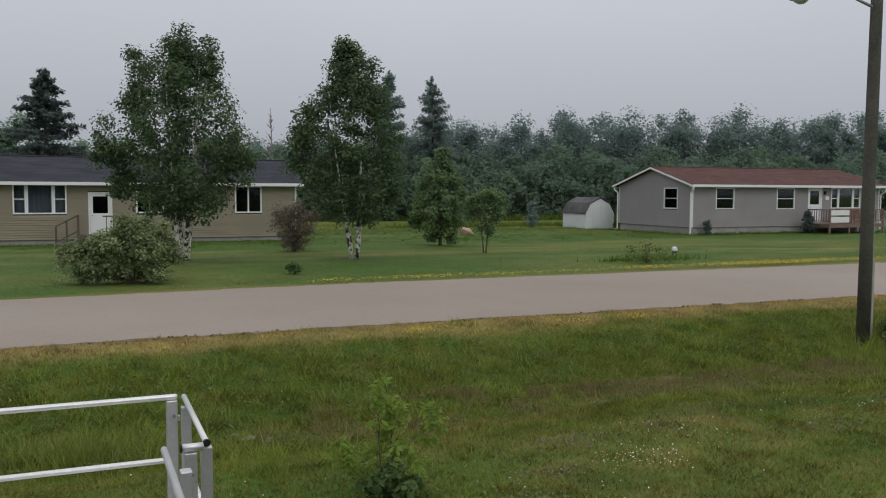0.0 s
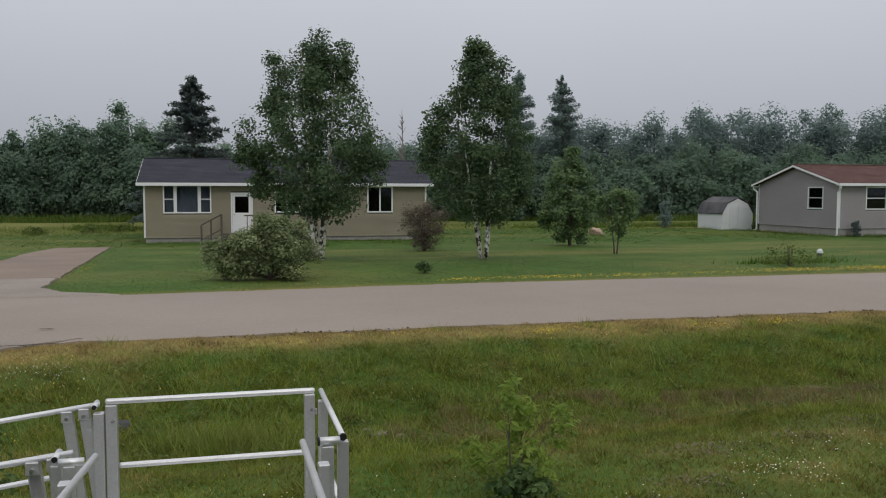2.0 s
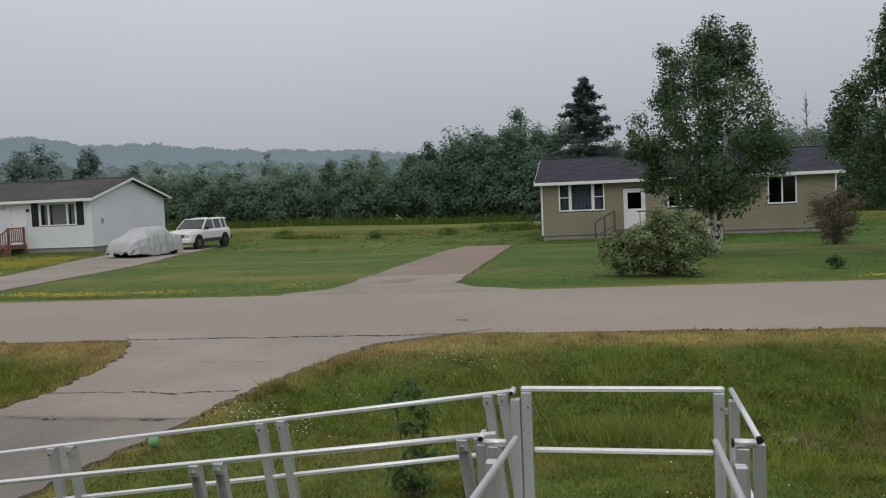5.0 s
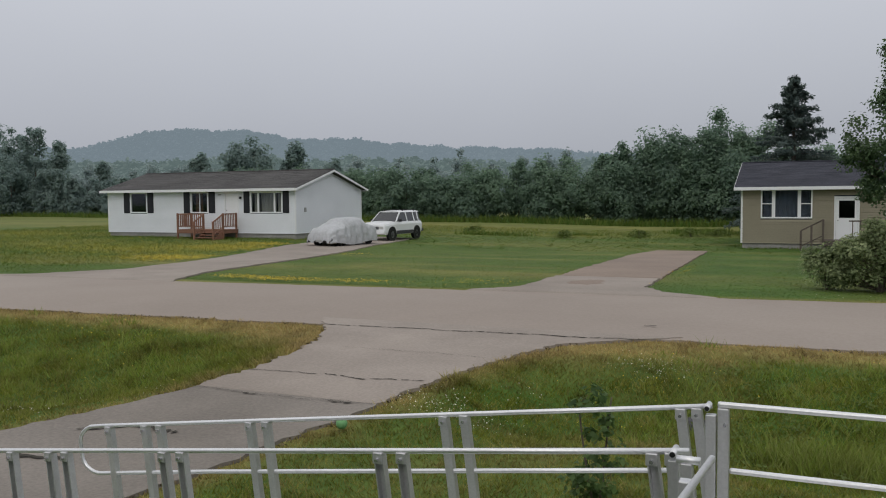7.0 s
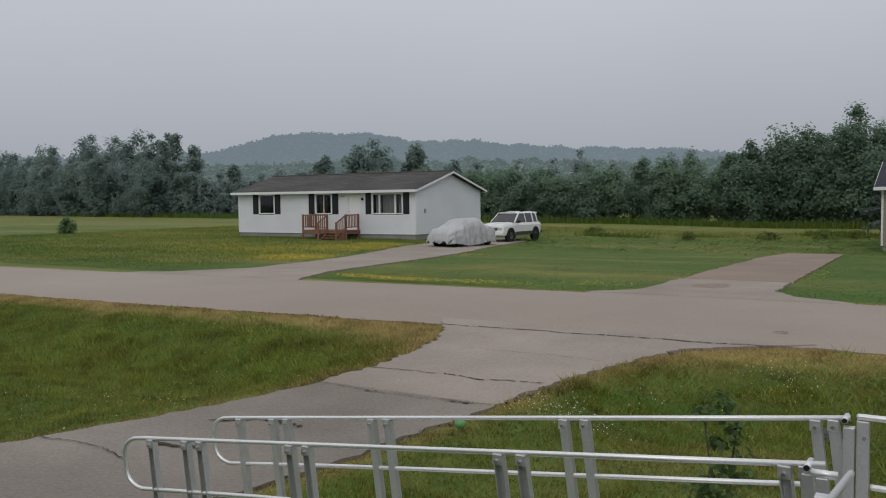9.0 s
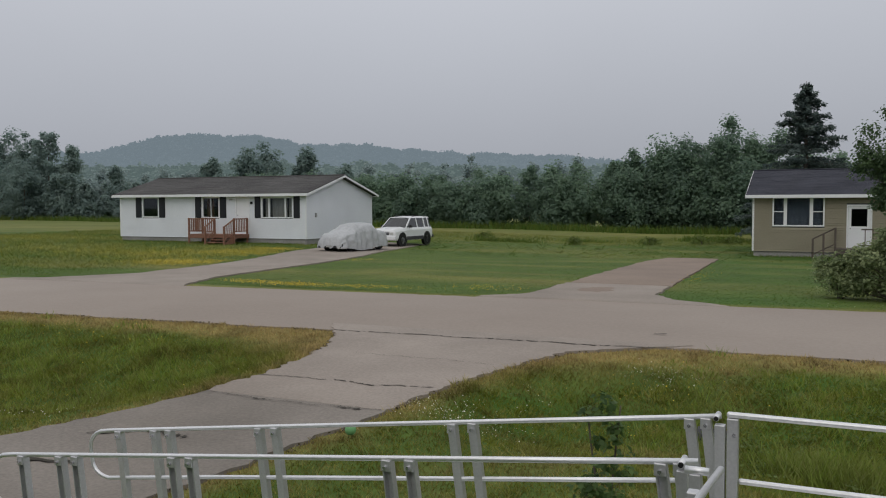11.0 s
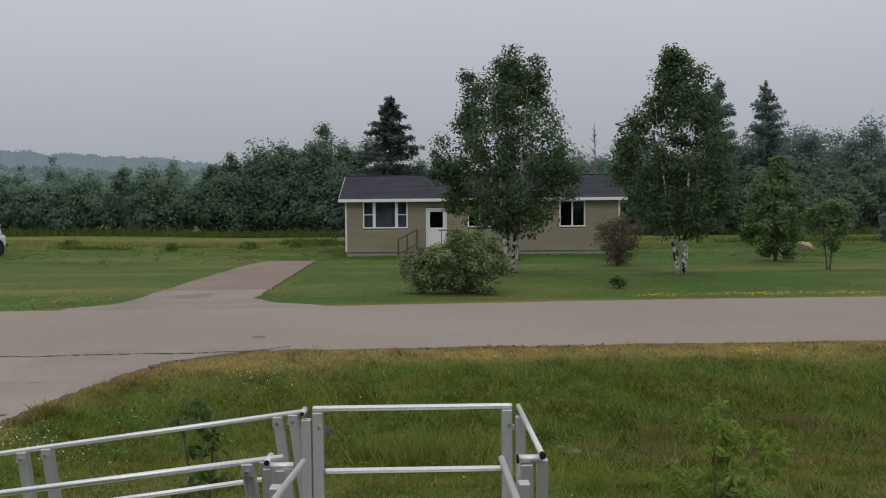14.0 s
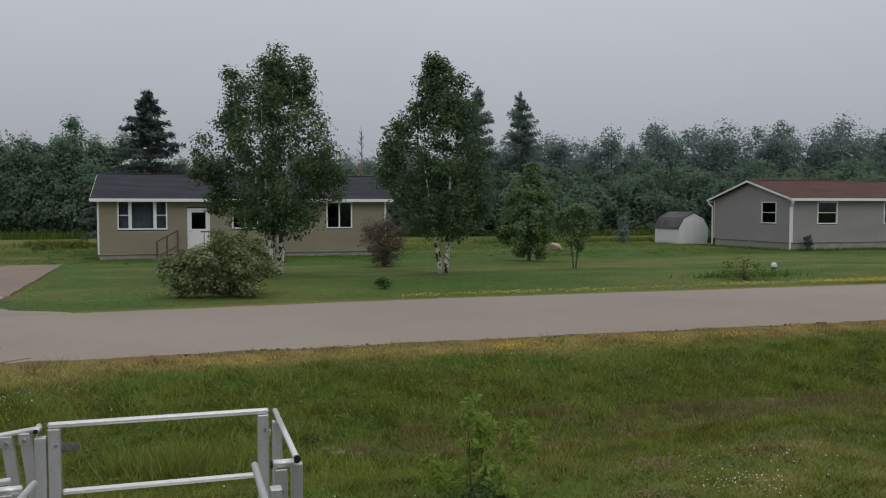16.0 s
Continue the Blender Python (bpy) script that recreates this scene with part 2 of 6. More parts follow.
M_STONE = material("pinkish_boulder", (0.42, 0.31, 0.24), 0.85, 0.3, 2.5, 20.0, 0.5)
M_RUBBLE = material("pale_concrete_rubble", (0.24, 0.20, 0.165), 0.9, 0.25, 4, 30.0, 0.4)
M_BALL = material("green_ball_plastic", (0.16, 0.36, 0.15), 0.5, 0.1, 4, 20.0, 0.0)
M_GREENBOX = material("dull_green_metal", (0.06, 0.085, 0.06), 0.6, 0.2, 3, 20.0, 0.1)


# ---- helpers of this scene ----
def part(name, bm, mat, parent=None, label="", smooth=False):
    me = bpy.data.meshes.new(name)
    bm.normal_update()
    bm.to_mesh(me)
    bm.free()
    if mat:
        me.materials.append(mat)
    if smooth:
        for p in me.polygons:
            p.use_smooth = True
    ob = new(name, me)
    if parent:
        ob.parent = parent
    if label:
        ob["label"] = label
    return ob


def np_mesh(name, verts, faces, mat, parent=None, attr="", values=None):
    """One mesh of verts (n, 3) and equal faces (m, k), with an optional float attribute per vertex."""
    verts, faces = np.asarray(verts, np.float32), np.asarray(faces, np.int32)
    me = bpy.data.meshes.new(name)
    k = faces.shape[1]
    me.vertices.add(len(verts))
    me.vertices.foreach_set("co", verts.ravel())
    me.loops.add(faces.size)
    me.loops.foreach_set("vertex_index", faces.ravel())
    me.polygons.add(len(faces))
    me.polygons.foreach_set("loop_start", np.arange(0, faces.size, k, dtype=np.int32))
    me.update(calc_edges=True)
    me.validate()
    if attr:
        a = me.attributes.new(attr, "FLOAT", "POINT")
        a.data.foreach_set("value", np.asarray(values, np.float32))
    me.materials.append(mat)
    ob = new(name, me)
    if parent:
        ob.parent = parent
    return ob


def box(bm, x0, x1, y0, y1, z0, z1, bevel=0.0):
    g = bmesh.ops.create_cube(bm, size=1.0)
    vs = g["verts"]
    for v in vs:
        v.co = Vector((x0 if v.co.x < 0 else x1, y0 if v.co.y < 0 else y1, z0 if v.co.z < 0 else z1))
    if bevel:
        es = list({e for v in vs for e in v.link_edges})
        bmesh.ops.bevel(bm, geom=es, offset=bevel, segments=2, affect="EDGES", profile=0.5)
    return bm


def boxes(*rows, bevel=0.0):
    bm = bmesh.new()
    for r in rows:
        box(bm, *r, bevel=bevel)
    return bm


def sweep(bm, pts, radii, seg=8, cap=True):
    """A round tube along pts with a radius at each."""
    pts = [Vector(p) for p in pts]
    if not isinstance(radii, (list, tuple)):
        radii = [radii] * len(pts)
    radii = [float(r) for r in radii]
    rings, side = [], None
    for i, p in enumerate(pts):
        d = (pts[min(i + 1, len(pts) - 1)] - pts[max(i - 1, 0)]).normalized()
        if side is None:
            side = d.orthogonal().normalized()
        side = (side - d * side.dot(d)).normalized()
        up = d.cross(side)
        rings.append([bm.verts.new(p + radii[i] * (math.cos(a) * side + math.sin(a) * up)) for a in (2 * math.pi * k / seg for k in range(seg))])
    for a, b in zip(rings, rings[1:]):
        for k in range(seg):
            bm.faces.new((a[k], a[(k + 1) % seg], b[(k + 1) % seg], b[k]))
    if cap:
        bm.faces.new(rings[0][::-1])
        bm.faces.new(rings[-1])
    return bm


def thing(name, at, label, category, group="", rz=0.0, kind=""):
    ob = new(name)
    ob.matrix_basis = pose(*at, 0, 0, rz)
    return tagged(ob, label, category, group, kind)


def near_edge(x):
    return np.interp(x, [-400, -60, -15.6, -8, -2, 4, 60, 400], [4, 11.2, 12.75, 13.2, 13.6, 13.75, 13.65, 13.6])


def far_edge(x):
    return np.interp(x, [-400, -60, -22, -10, -2, 6, 60, 400], [9.5, 16.9, 18.4, 19.15, 19.55, 20.1, 19.95, 19.9])


DRIVE = ([-1.0, 5.0, 6.64, 7.55, 8.6, 9.8, 10.8, 11.65, 12.6, 13.3, 14.0], [-10.5, -8.7, -8.09, -7.74, -7.35, -7.12, -7.15, -7.29, -7.7, -8.2, -8.7], [-6.6, -5.5, -5.15, -4.98, -4.74, -4.53, -4.23, -3.97, -3.65, -2.8, -1.9])
GRAVEL = ([19.2, 19.6, 20.2, 21.2, 23.9, 29.0, 37.5, 41.5], [-8.2, -7.6, -7.0, -6.9, -7.0, -7.3, -7.6, -7.2], [-1.8, -2.3, -3.4, -4.0, -4.15, -4.4, -4.8, -5.0])
WDRIVE = ([18.2, 18.9, 21.3, 25.2, 30.0, 35.0, 38.5, 47.0], [-24.2, -22.2, -20.7, -21.3, -22.6, -24.2, -24.9, -25.0], [-16.0, -16.5, -17.4, -18.0, -18.9, -20.0, -21.0, -22.7])


def vnoise(x, y, size, seed):
    """Smooth random values from 0 to 1 on a lattice of that size."""
    u, v = np.asarray(x, float) / size + 1000.5, np.asarray(y, float) / size + 1000.5
    i, j = np.floor(u).astype(np.int64), np.floor(v).astype(np.int64)
    a, b = u - i, v - j
    a, b = a * a * (3 - 2 * a), b * b * (3 - 2 * b)

    def h(p, q):
        k = (p * 374761393 + q * 668265263 + seed * 974634777) & 0xFFFFFFFF
        k = ((k ^ (k >> 13)) * 1274126177) & 0xFFFFFFFF
        return ((k ^ (k >> 16)) & 0xFFFF) / 65535.0

    return (h(i, j) * (1 - a) + h(i + 1, j) * a) * (1 - b) + (h(i, j + 1) * (1 - a) + h(i + 1, j + 1) * a) * b


def smooth(a, b, v):
    t = np.clip((v - a) / (b - a), 0, 1)
    return t * t * (3 - 2 * t)


def on_strip(s, x, y, grow=0.0):
    l, r = np.interp(y, s[0], s[1]), np.interp(y, s[0], s[2])
    return (x > l - grow) & (x < r + grow) & (y > s[0][0]) & (y < s[0][-1])


def ground_z(x, y):
    """The lie of the land: road level at 0, a ditch before it, lawns that fall slightly beyond."""
    x, y = np.asarray(x, float), np.asarray(y, float)
    ne, fe = near_edge(x), far_edge(x)
    d = ne - y
    wob = 0.25 * np.sin(x * 0.55) + 0.2 * np.sin(x * 1.3 + 2)
    ditch = -0.06 * smooth(0.3, 0.8, d) - 0.50 * smooth(0.7, 3.8 + wob, d) + 0.22 * smooth(4.0 + wob, 5.8 + wob, d) + 0.06 * smooth(6, 12, d)
    drive = -0.28 * smooth(0.5, 8.0, d)
    l, r = np.interp(y, DRIVE[0], DRIVE[1]), np.interp(y, DRIVE[0], DRIVE[2])
    m = smooth(1.9, 0.15, np.maximum(l - x, x - r))
    front = ditch * (1 - m) + drive * m + 0.012 * np.sin(x * 3.1 + y) * np.sin(y * 2.7) * (1 - m)
    back = -0.33 * smooth(20, 42, y) * smooth(-31, -13, x) + 0.03 * np.sin(x * 0.35) * np.sin(y * 0.3) * smooth(21, 30, y)
    z = np.where(d > 0, front, np.where(y > fe, back, 0.0))
    paved = (d < 0.0) & (y < fe)
    return np.where(paved, -0.05, z - 0.02)


def gz(x, y):
    return float(ground_z(x, y))


# ---- ground, road and drives ----
def axis_steps(*spans):
    out = []
    for a, b, n in spans:
        out += list(np.linspace(a, b, n, endpoint=False))
    return np.array(out + [spans[-1][1]])


gx = axis_steps((-1500, -150, 10), (-150, -50, 20), (-50, -16, 45), (-16, 18, 140), (18, 60, 50), (60, 160, 20), (160, 1500, 10))
gy = axis_steps((-400, -20, 6), (-20, 4, 14), (4, 21.5, 90), (21.5, 60, 60), (60, 150, 24), (150, 3000, 12))
GX, GY = np.meshgrid(gx, gy)
GZ = ground_z(GX, GY)
nx, ny = len(gx), len(gy)
ii = np.arange(nx * ny).reshape(ny, nx)
quads = np.stack([ii[:-1, :-1], ii[:-1, 1:], ii[1:, 1:], ii[1:, :-1]], -1).reshape(-1, 4)


def dryness(x, y):
    x, y = np.asarray(x, float), np.asarray(y, float)
    """How dry the grass is: the verge along the road, patches in the lawns and the ditch's bank."""
    d = near_edge(x) - y
    f = y - far_edge(x)
    n = 2 * vnoise(x, y, 0.8, 1) - 1
    n2 = 2 * vnoise(x, y, 3.0, 2) - 1
    v = 0.95 * smooth(1.3 + 0.45 * n, 0.4, d) * (d > -0.2) + 0.55 * smooth(0.9, 0.0, f) * (f > -0.2)
    k = np.where(d > 0, np.where(x < -7, 0.4, 1.0), 0.45)
    v = v + k * (0.13 * smooth(0.1, 0.9, n) + 0.13 * smooth(0.0, 0.8, n2) + 0.18 * smooth(0.55, 0.9, vnoise(x, y, 0.3, 3)))
    edge = np.maximum(np.interp(y, DRIVE[0], DRIVE[1]) - x, x - np.interp(y, DRIVE[0], DRIVE[2]))
    v = v + 0.5 * smooth(0.5, 0.05, edge) * (y < 13.5) * (y > 3)
    v = v + 0.8 * smooth(1.7 + 0.5 * n, 0.2, edge) * smooth(9.6, 11.4, y) * smooth(3.2 + 0.6 * n, 1.2, d) * (d > -0.2)
    v = v + 0.32 * smooth(3.4, 3.9, d) * smooth(4.9, 4.2, d) * smooth(-0.2, 0.7, n + 0.4) * (x > 1)
    v = v + 0.55 * smooth(3.0, 0.3, np.abs(y - 27.5 + 0.4 * (x - 27))) * smooth(20, 24, x) * smooth(0.3, 0.7, vnoise(0.4 * x, y, 0.8, 19))
    v = v + (0.26 * smooth(0.45, 0.95, vnoise(0.35 * x, y, 1.4, 9)) + 0.26 * smooth(0.45, 0.95, vnoise(0.4 * x, y, 3.8, 17)) + 0.2 * smooth(50, 60, y) + 0.09 * smooth(-3.0, -9.0, x)) * (f > 0)
    v = v + (0.2 * smooth(0.45, 0.85, vnoise(x, 1.6 * y, 0.7, 18)) + 0.03) * smooth(4.9, 5.8, d) * smooth(2.0, 5.0, x)
    return np.clip(v, 0, 1)


ground = np_mesh("ground", np.stack([GX, GY, GZ], -1).reshape(-1, 3), quads, M_GRASS, None, "dry", dryness(GX, GY).ravel())
tagged(ground, "green lawn and field with dry grassy road verges", "ground", kind="structure")


def ribbon(name, us, left, right, height, mat, label, category, thick=0.12, cols=5, kind="structure"):
    """A thick strip from left(u) to right(u), as points, with a slightly ragged edge."""
    bm = bmesh.new()
    rows = []
    for i, u in enumerate(us):
        a, b = left(u), right(u)
        row = []
        for k in range(cols):
            t = k / (cols - 1)
            x, y = a[0] + (b[0] - a[0]) * t, a[1] + (b[1] - a[1]) * t
            row.append(bm.verts.new((x, y, height(x, y, t))))
        low0 = bm.verts.new(row[0].co - Vector((0, 0, thick)))
        low1 = bm.verts.new(row[-1].co - Vector((0, 0, thick)))
        rows.append([low0] + row + [low1])
    for r, s in zip(rows, rows[1:]):
        for k in range(len(r) - 1):
            bm.faces.new((r[k], r[k + 1], s[k + 1], s[k]))
    bmesh.ops.recalc_face_normals(bm, faces=bm.faces)
    ob = part(name, bm, mat)
    if sum(p.normal.z for p in ob.data.polygons) < 0:
        ob.data.flip_normals()
    return tagged(ob, label, category, kind=kind)


rj = random.Random(5)
road_us = list(np.concatenate([np.linspace(-400, -40, 30, endpoint=False), np.linspace(-40, 50, 420, endpoint=False), np.linspace(50, 400, 30)]))
jit = {u: (rj.uniform(-0.06, 0.06) + 0.05 * math.sin(u * 2.1), rj.uniform(-0.05, 0.05)) for u in road_us}
ribbon("road", road_us, lambda u: (u, float(near_edge(u)) + jit[u][0]), lambda u: (u, float(far_edge(u)) + jit[u][1]),
       lambda x, y, t: 0.0 + 0.05 * math.sin(math.pi * t), M_ROAD, "worn pinkish grey chip-sealed village road", "road", thick=0.25)


def strip(name, s, y0, y1, n, lift, mat, label, category):
    us = list(np.linspace(y0, y1, n))
    jj = {u: (rj.uniform(-0.06, 0.06), rj.uniform(-0.06, 0.06)) for u in us}
    return ribbon(name, us, lambda u: (float(np.interp(u, s[0], s[1])) + jj[u][0], u), lambda u: (float(np.interp(u, s[0], s[2])) + jj[u][1], u),
                  lambda x, y, t: max(gz(x, y) + 0.03, 0.004 if far_edge(x) > y > near_edge(x) else -9) + lift - (0.06 if y in (us[0], us[-1]) else 0.0), mat, label, category, cols=9)


strip("driveway", DRIVE, 8.76, 13.98, 56, 0.014, M_DRIVE, "worn grey paved driveway with transverse cracks", "driveway")
strip("driveway_lower", DRIVE, -0.9, 9.1, 62, 0.008, M_DRIVEDARK, "darker worn asphalt at the driveway's foot", "driveway")
strip("driveway_apron", GRAVEL, 19.3, 23.9, 40, 0.016, M_DRIVE, "worn paved apron of a gravel drive", "driveway")
strip("gravel_drive", GRAVEL, 23.9, 41.3, 60, 0.010, M_GRAVEL, "reddish gravel drive beside the tan house", "driveway")
strip("paved_drive", WDRIVE, 18.3, 46.9, 90, 0.016, M_DRIVE, "grey paved drive beside the white house", "driveway")


def gravel_spill(cx, cy, rx, ry, seed):
    """A thin ragged spill of gravel lying on paving."""
    r = random.Random(seed)
    bm = bmesh.new()
    wob = [r.uniform(0.7, 1.15) for _ in range(28)]
    rings = []
    for k, share in enumerate((1.0, 0.75, 0.5, 0.25)):
        ring = []
        for i in range(28):
            a = 2 * math.pi * i / 28
            x, y = cx + rx * share * wob[i] * math.cos(a), cy + ry * share * wob[i] * math.sin(a)
            ring.append(bm.verts.new((x, y, max(gz(x, y) + 0.03, 0.004 if far_edge(x) > y > near_edge(x) else -9) + (0.012 if k == 0 else 0.024 + r.uniform(0, 0.008)))))
        rings.append(ring)
    for a, b in zip(rings, rings[1:]):
        for i in range(28):
            bm.faces.new((a[i], a[(i + 1) % 28], b[(i + 1) % 28], b[i]))
    bm.faces.new(rings[-1])
    return tagged(part("gravel_spill", bm, M_GRAVEL), "thin spill of reddish gravel on the paved apron", "gravel", kind="stuff")


gravel_spill(-5.66, 21.95, 0.5, 0.8, 91)


def crack(pts, width, seed, lift=0.022):
    """A ragged dark crack that wanders across paving."""
    r = random.Random(seed)
    bm = bmesh.new()
    prev, off = None, 0.0
    for (xa, ya), (xb, yb) in zip(pts, pts[1:]):
        n = max(4, int(math.hypot(xb - xa, yb - ya) / 0.05))
        for i in range(n + 1):
            t = i / n
            off = 0.86 * off + r.uniform(-0.022, 0.022)
            x, y = xa + (xb - xa) * t, ya + (yb - ya) * t + off
            w = width * r.uniform(0.25, 1.0)
            z = max(gz(x, y) + 0.03, 0.03 if far_edge(x) > y > near_edge(x) else -9) + lift
            cur = [bm.verts.new((x, y - w, z)), bm.verts.new((x, y + w, z))]
            if prev and r.random() < 0.93:
                bm.faces.new((prev[0], cur[0], cur[1], prev[1]))
            prev = cur
    ob = part("pavement_crack", bm, M_CRACK)
    return tagged(ob, "dark ragged crack in the worn paving", "crack", "cracks in the paving", kind="structure")


crack([(-8.1, 13.08), (-6.0, 13.17), (-3.2, 13.32), (-2.3, 13.42)], 0.030, 1)
crack([(-7.15, 9.72), (-6.6, 9.76), (-6.0, 9.8)], 0.012, 9)
crack([(-6.0, 9.8), (-5.3, 9.75), (-4.6, 9.86)], 0.018, 2)
crack([(-7.4, 8.74), (-6.4, 8.75), (-5.4, 8.76), (-4.75, 8.8)], 0.008, 10)
crack([(-6.6, 11.3), (-5.6, 11.36), (-4.3, 11.3)], 0.006, 11)
crack([(-9.0, 5.6), (-7.8, 5.75), (-7.0, 5.6)], 0.012, 12)
crack([(-6.47, 8.72), (-6.3, 8.76)], 0.03, 3)
crack([(-5.3, 8.76), (-5.0, 8.77)], 0.025, 4)
crack([(-2.8, 14.7), (-2.6, 14.71)], 0.035, 6)
crack([(-7.3, 6.95), (-6.75, 7.3), (-6.2, 7.2)], 0.06, 7)
crack([(-7.2, 6.1), (-6.6, 6.2)], 0.06, 8)


# ---- houses ----
def lap_wall(bm, along, u0, u1, z0, z1, openings, face, gable=None, course=0.115):
    """Lapped siding on a wall that runs along x or y at the coordinate face[0], looking to the side face[1]. gable: (middle, top z)."""
    c, out = face
    n = int(math.ceil(((gable[1] if gable else z1) - z0) / course))

    def put(u, off, z):
        return bm.verts.new((u, c + out * off, z) if along == "x" else (c + out * off, u, z))

    for i in range(n):
        a, b = z0 + i * course, z0 + (i + 1) * course
        lo, hi = u0, u1
        if gable and b > z1:
            k = (min(b, gable[1]) - z1) / (gable[1] - z1)
            lo, hi = u0 + (gable[0] - u0) * k, u1 + (gable[0] - u1) * k
        elif not gable:
            b = min(b, z1)
        cuts = sorted((p, q) for p, q, r, s in openings if r < b - 0.01 and s > a + 0.01)
        spans, at = [], lo
        for p, q in cuts:
            if p > at:
                spans.append((at, p))
            at = max(at, q)
        if at < hi:
            spans.append((at, hi))
        for p, q in spans:
            if q - p < 0.01:
                continue
            v = [put(p, 0.052, a), put(q, 0.052, a), put(q, 0.004, b), put(p, 0.004, b), put(p, 0.004, a), put(q, 0.004, a)]
            bm.faces.new(v[:4])
            bm.faces.new((v[4], v[5], v[1], v[0]))
    return bm


def backing(bm, along, u0, u1, z0, z1, openings, c0, c1):
    """A thick wall from c0 to c1 with its openings cut through."""
    zs = sorted({z0, z1, *[v for o in openings for v in o[2:] if z0 < v < z1]})
    for a, b in zip(zs, zs[1:]):
        at = u0
        for p, q in sorted((p, q) for p, q, r, s in openings if r < b - 1e-4 and s > a + 1e-4) + [(u1, u1)]:
            if p - at > 0.005:
                if along == "x":
                    box(bm, at, p, c0, c1, a, b)
                else:
                    box(bm, c0, c1, at, p, a, b)
            at = max(at, q)
    return bm


def window(x0, x1, z0, z1, y, parent, lights, trim=0.07, bars=()):
    """A framed window in a wall that looks towards -y; lights: pane spans as fractions; bars: fractions with a meeting rail."""
    holder = new("window")
    holder.parent = parent
    part("frame", boxes((x0, x1, y - 0.05, y + 0.05, z1 - trim, z1), (x0, x1, y - 0.06, y + 0.05, z0, z0 + trim),
                        (x0, x0 + trim, y - 0.05, y + 0.05, z0 + trim, z1 - trim), (x1 - trim, x1, y - 0.05, y + 0.05, z0 + trim, z1 - trim), bevel=0.008), M_WHITE, holder)
    w = x1 - x0 - 2 * trim
    for i, (a, b, rail) in enumerate(lights):
        p, q = x0 + trim + a * w, x0 + trim + b * w
        pane = part("pane", boxes((p, q, y + 0.005, y + 0.011, z0 + trim, z1 - trim)), M_GLASS, holder)
        pane.visible_shadow = False
        if i:
            m = x0 + trim + (a + lights[i - 1][1]) * w / 2
            half = max(0.018, (a - lights[i - 1][1]) * w / 2)
            part("mullion", boxes((m - half, m + half, y - 0.035, y + 0.04, z0 + trim, z1 - trim)), M_WHITE, holder)
        if rail:
            zc = (z0 + z1) / 2
            part("meeting_rail", boxes((p, q, y - 0.02, y + 0.004, zc - 0.022, zc + 0.022)), M_WHITE, holder)
    return holder


def shingle_slope(bm, x0, x1, ya, za, yb, zb, rng, course=0.16):
    """Overlapping courses of shingle tabs from the eave (ya, za) up to the ridge (yb, zb)."""
    length = math.hypot(yb - ya, zb - za)
    n = int(length / course)
    dy, dz = (yb - ya) / length, (zb - za) / length
    ny, nz = (-dz, dy) if dy > 0 else (dz, -dy)
    for i in range(n + 1):
        s0, s1 = i * course, min((i + 1) * course + 0.03, length)
        u = x0
        while u < x1 - 1e-3:
            w = min(rng.uniform(0.7, 1.3), x1 - u)
            lift = 0.018 + rng.uniform(0, 0.006)
            pts = []
            for uu, s, h in ((u, s0, lift), (u + w, s0, lift), (u + w, s1, 0.004), (u, s1, 0.004)):
                pts.append(bm.verts.new((uu, ya + dy * s + ny * h, za + dz * s + nz * h)))
            low = [bm.verts.new((uu, ya + dy * s0, za + dz * s0)) for uu in (u, u + w)]
            bm.faces.new(pts)
            bm.faces.new((low[0], low[1], pts[1], pts[0]))
            u += w
    return bm


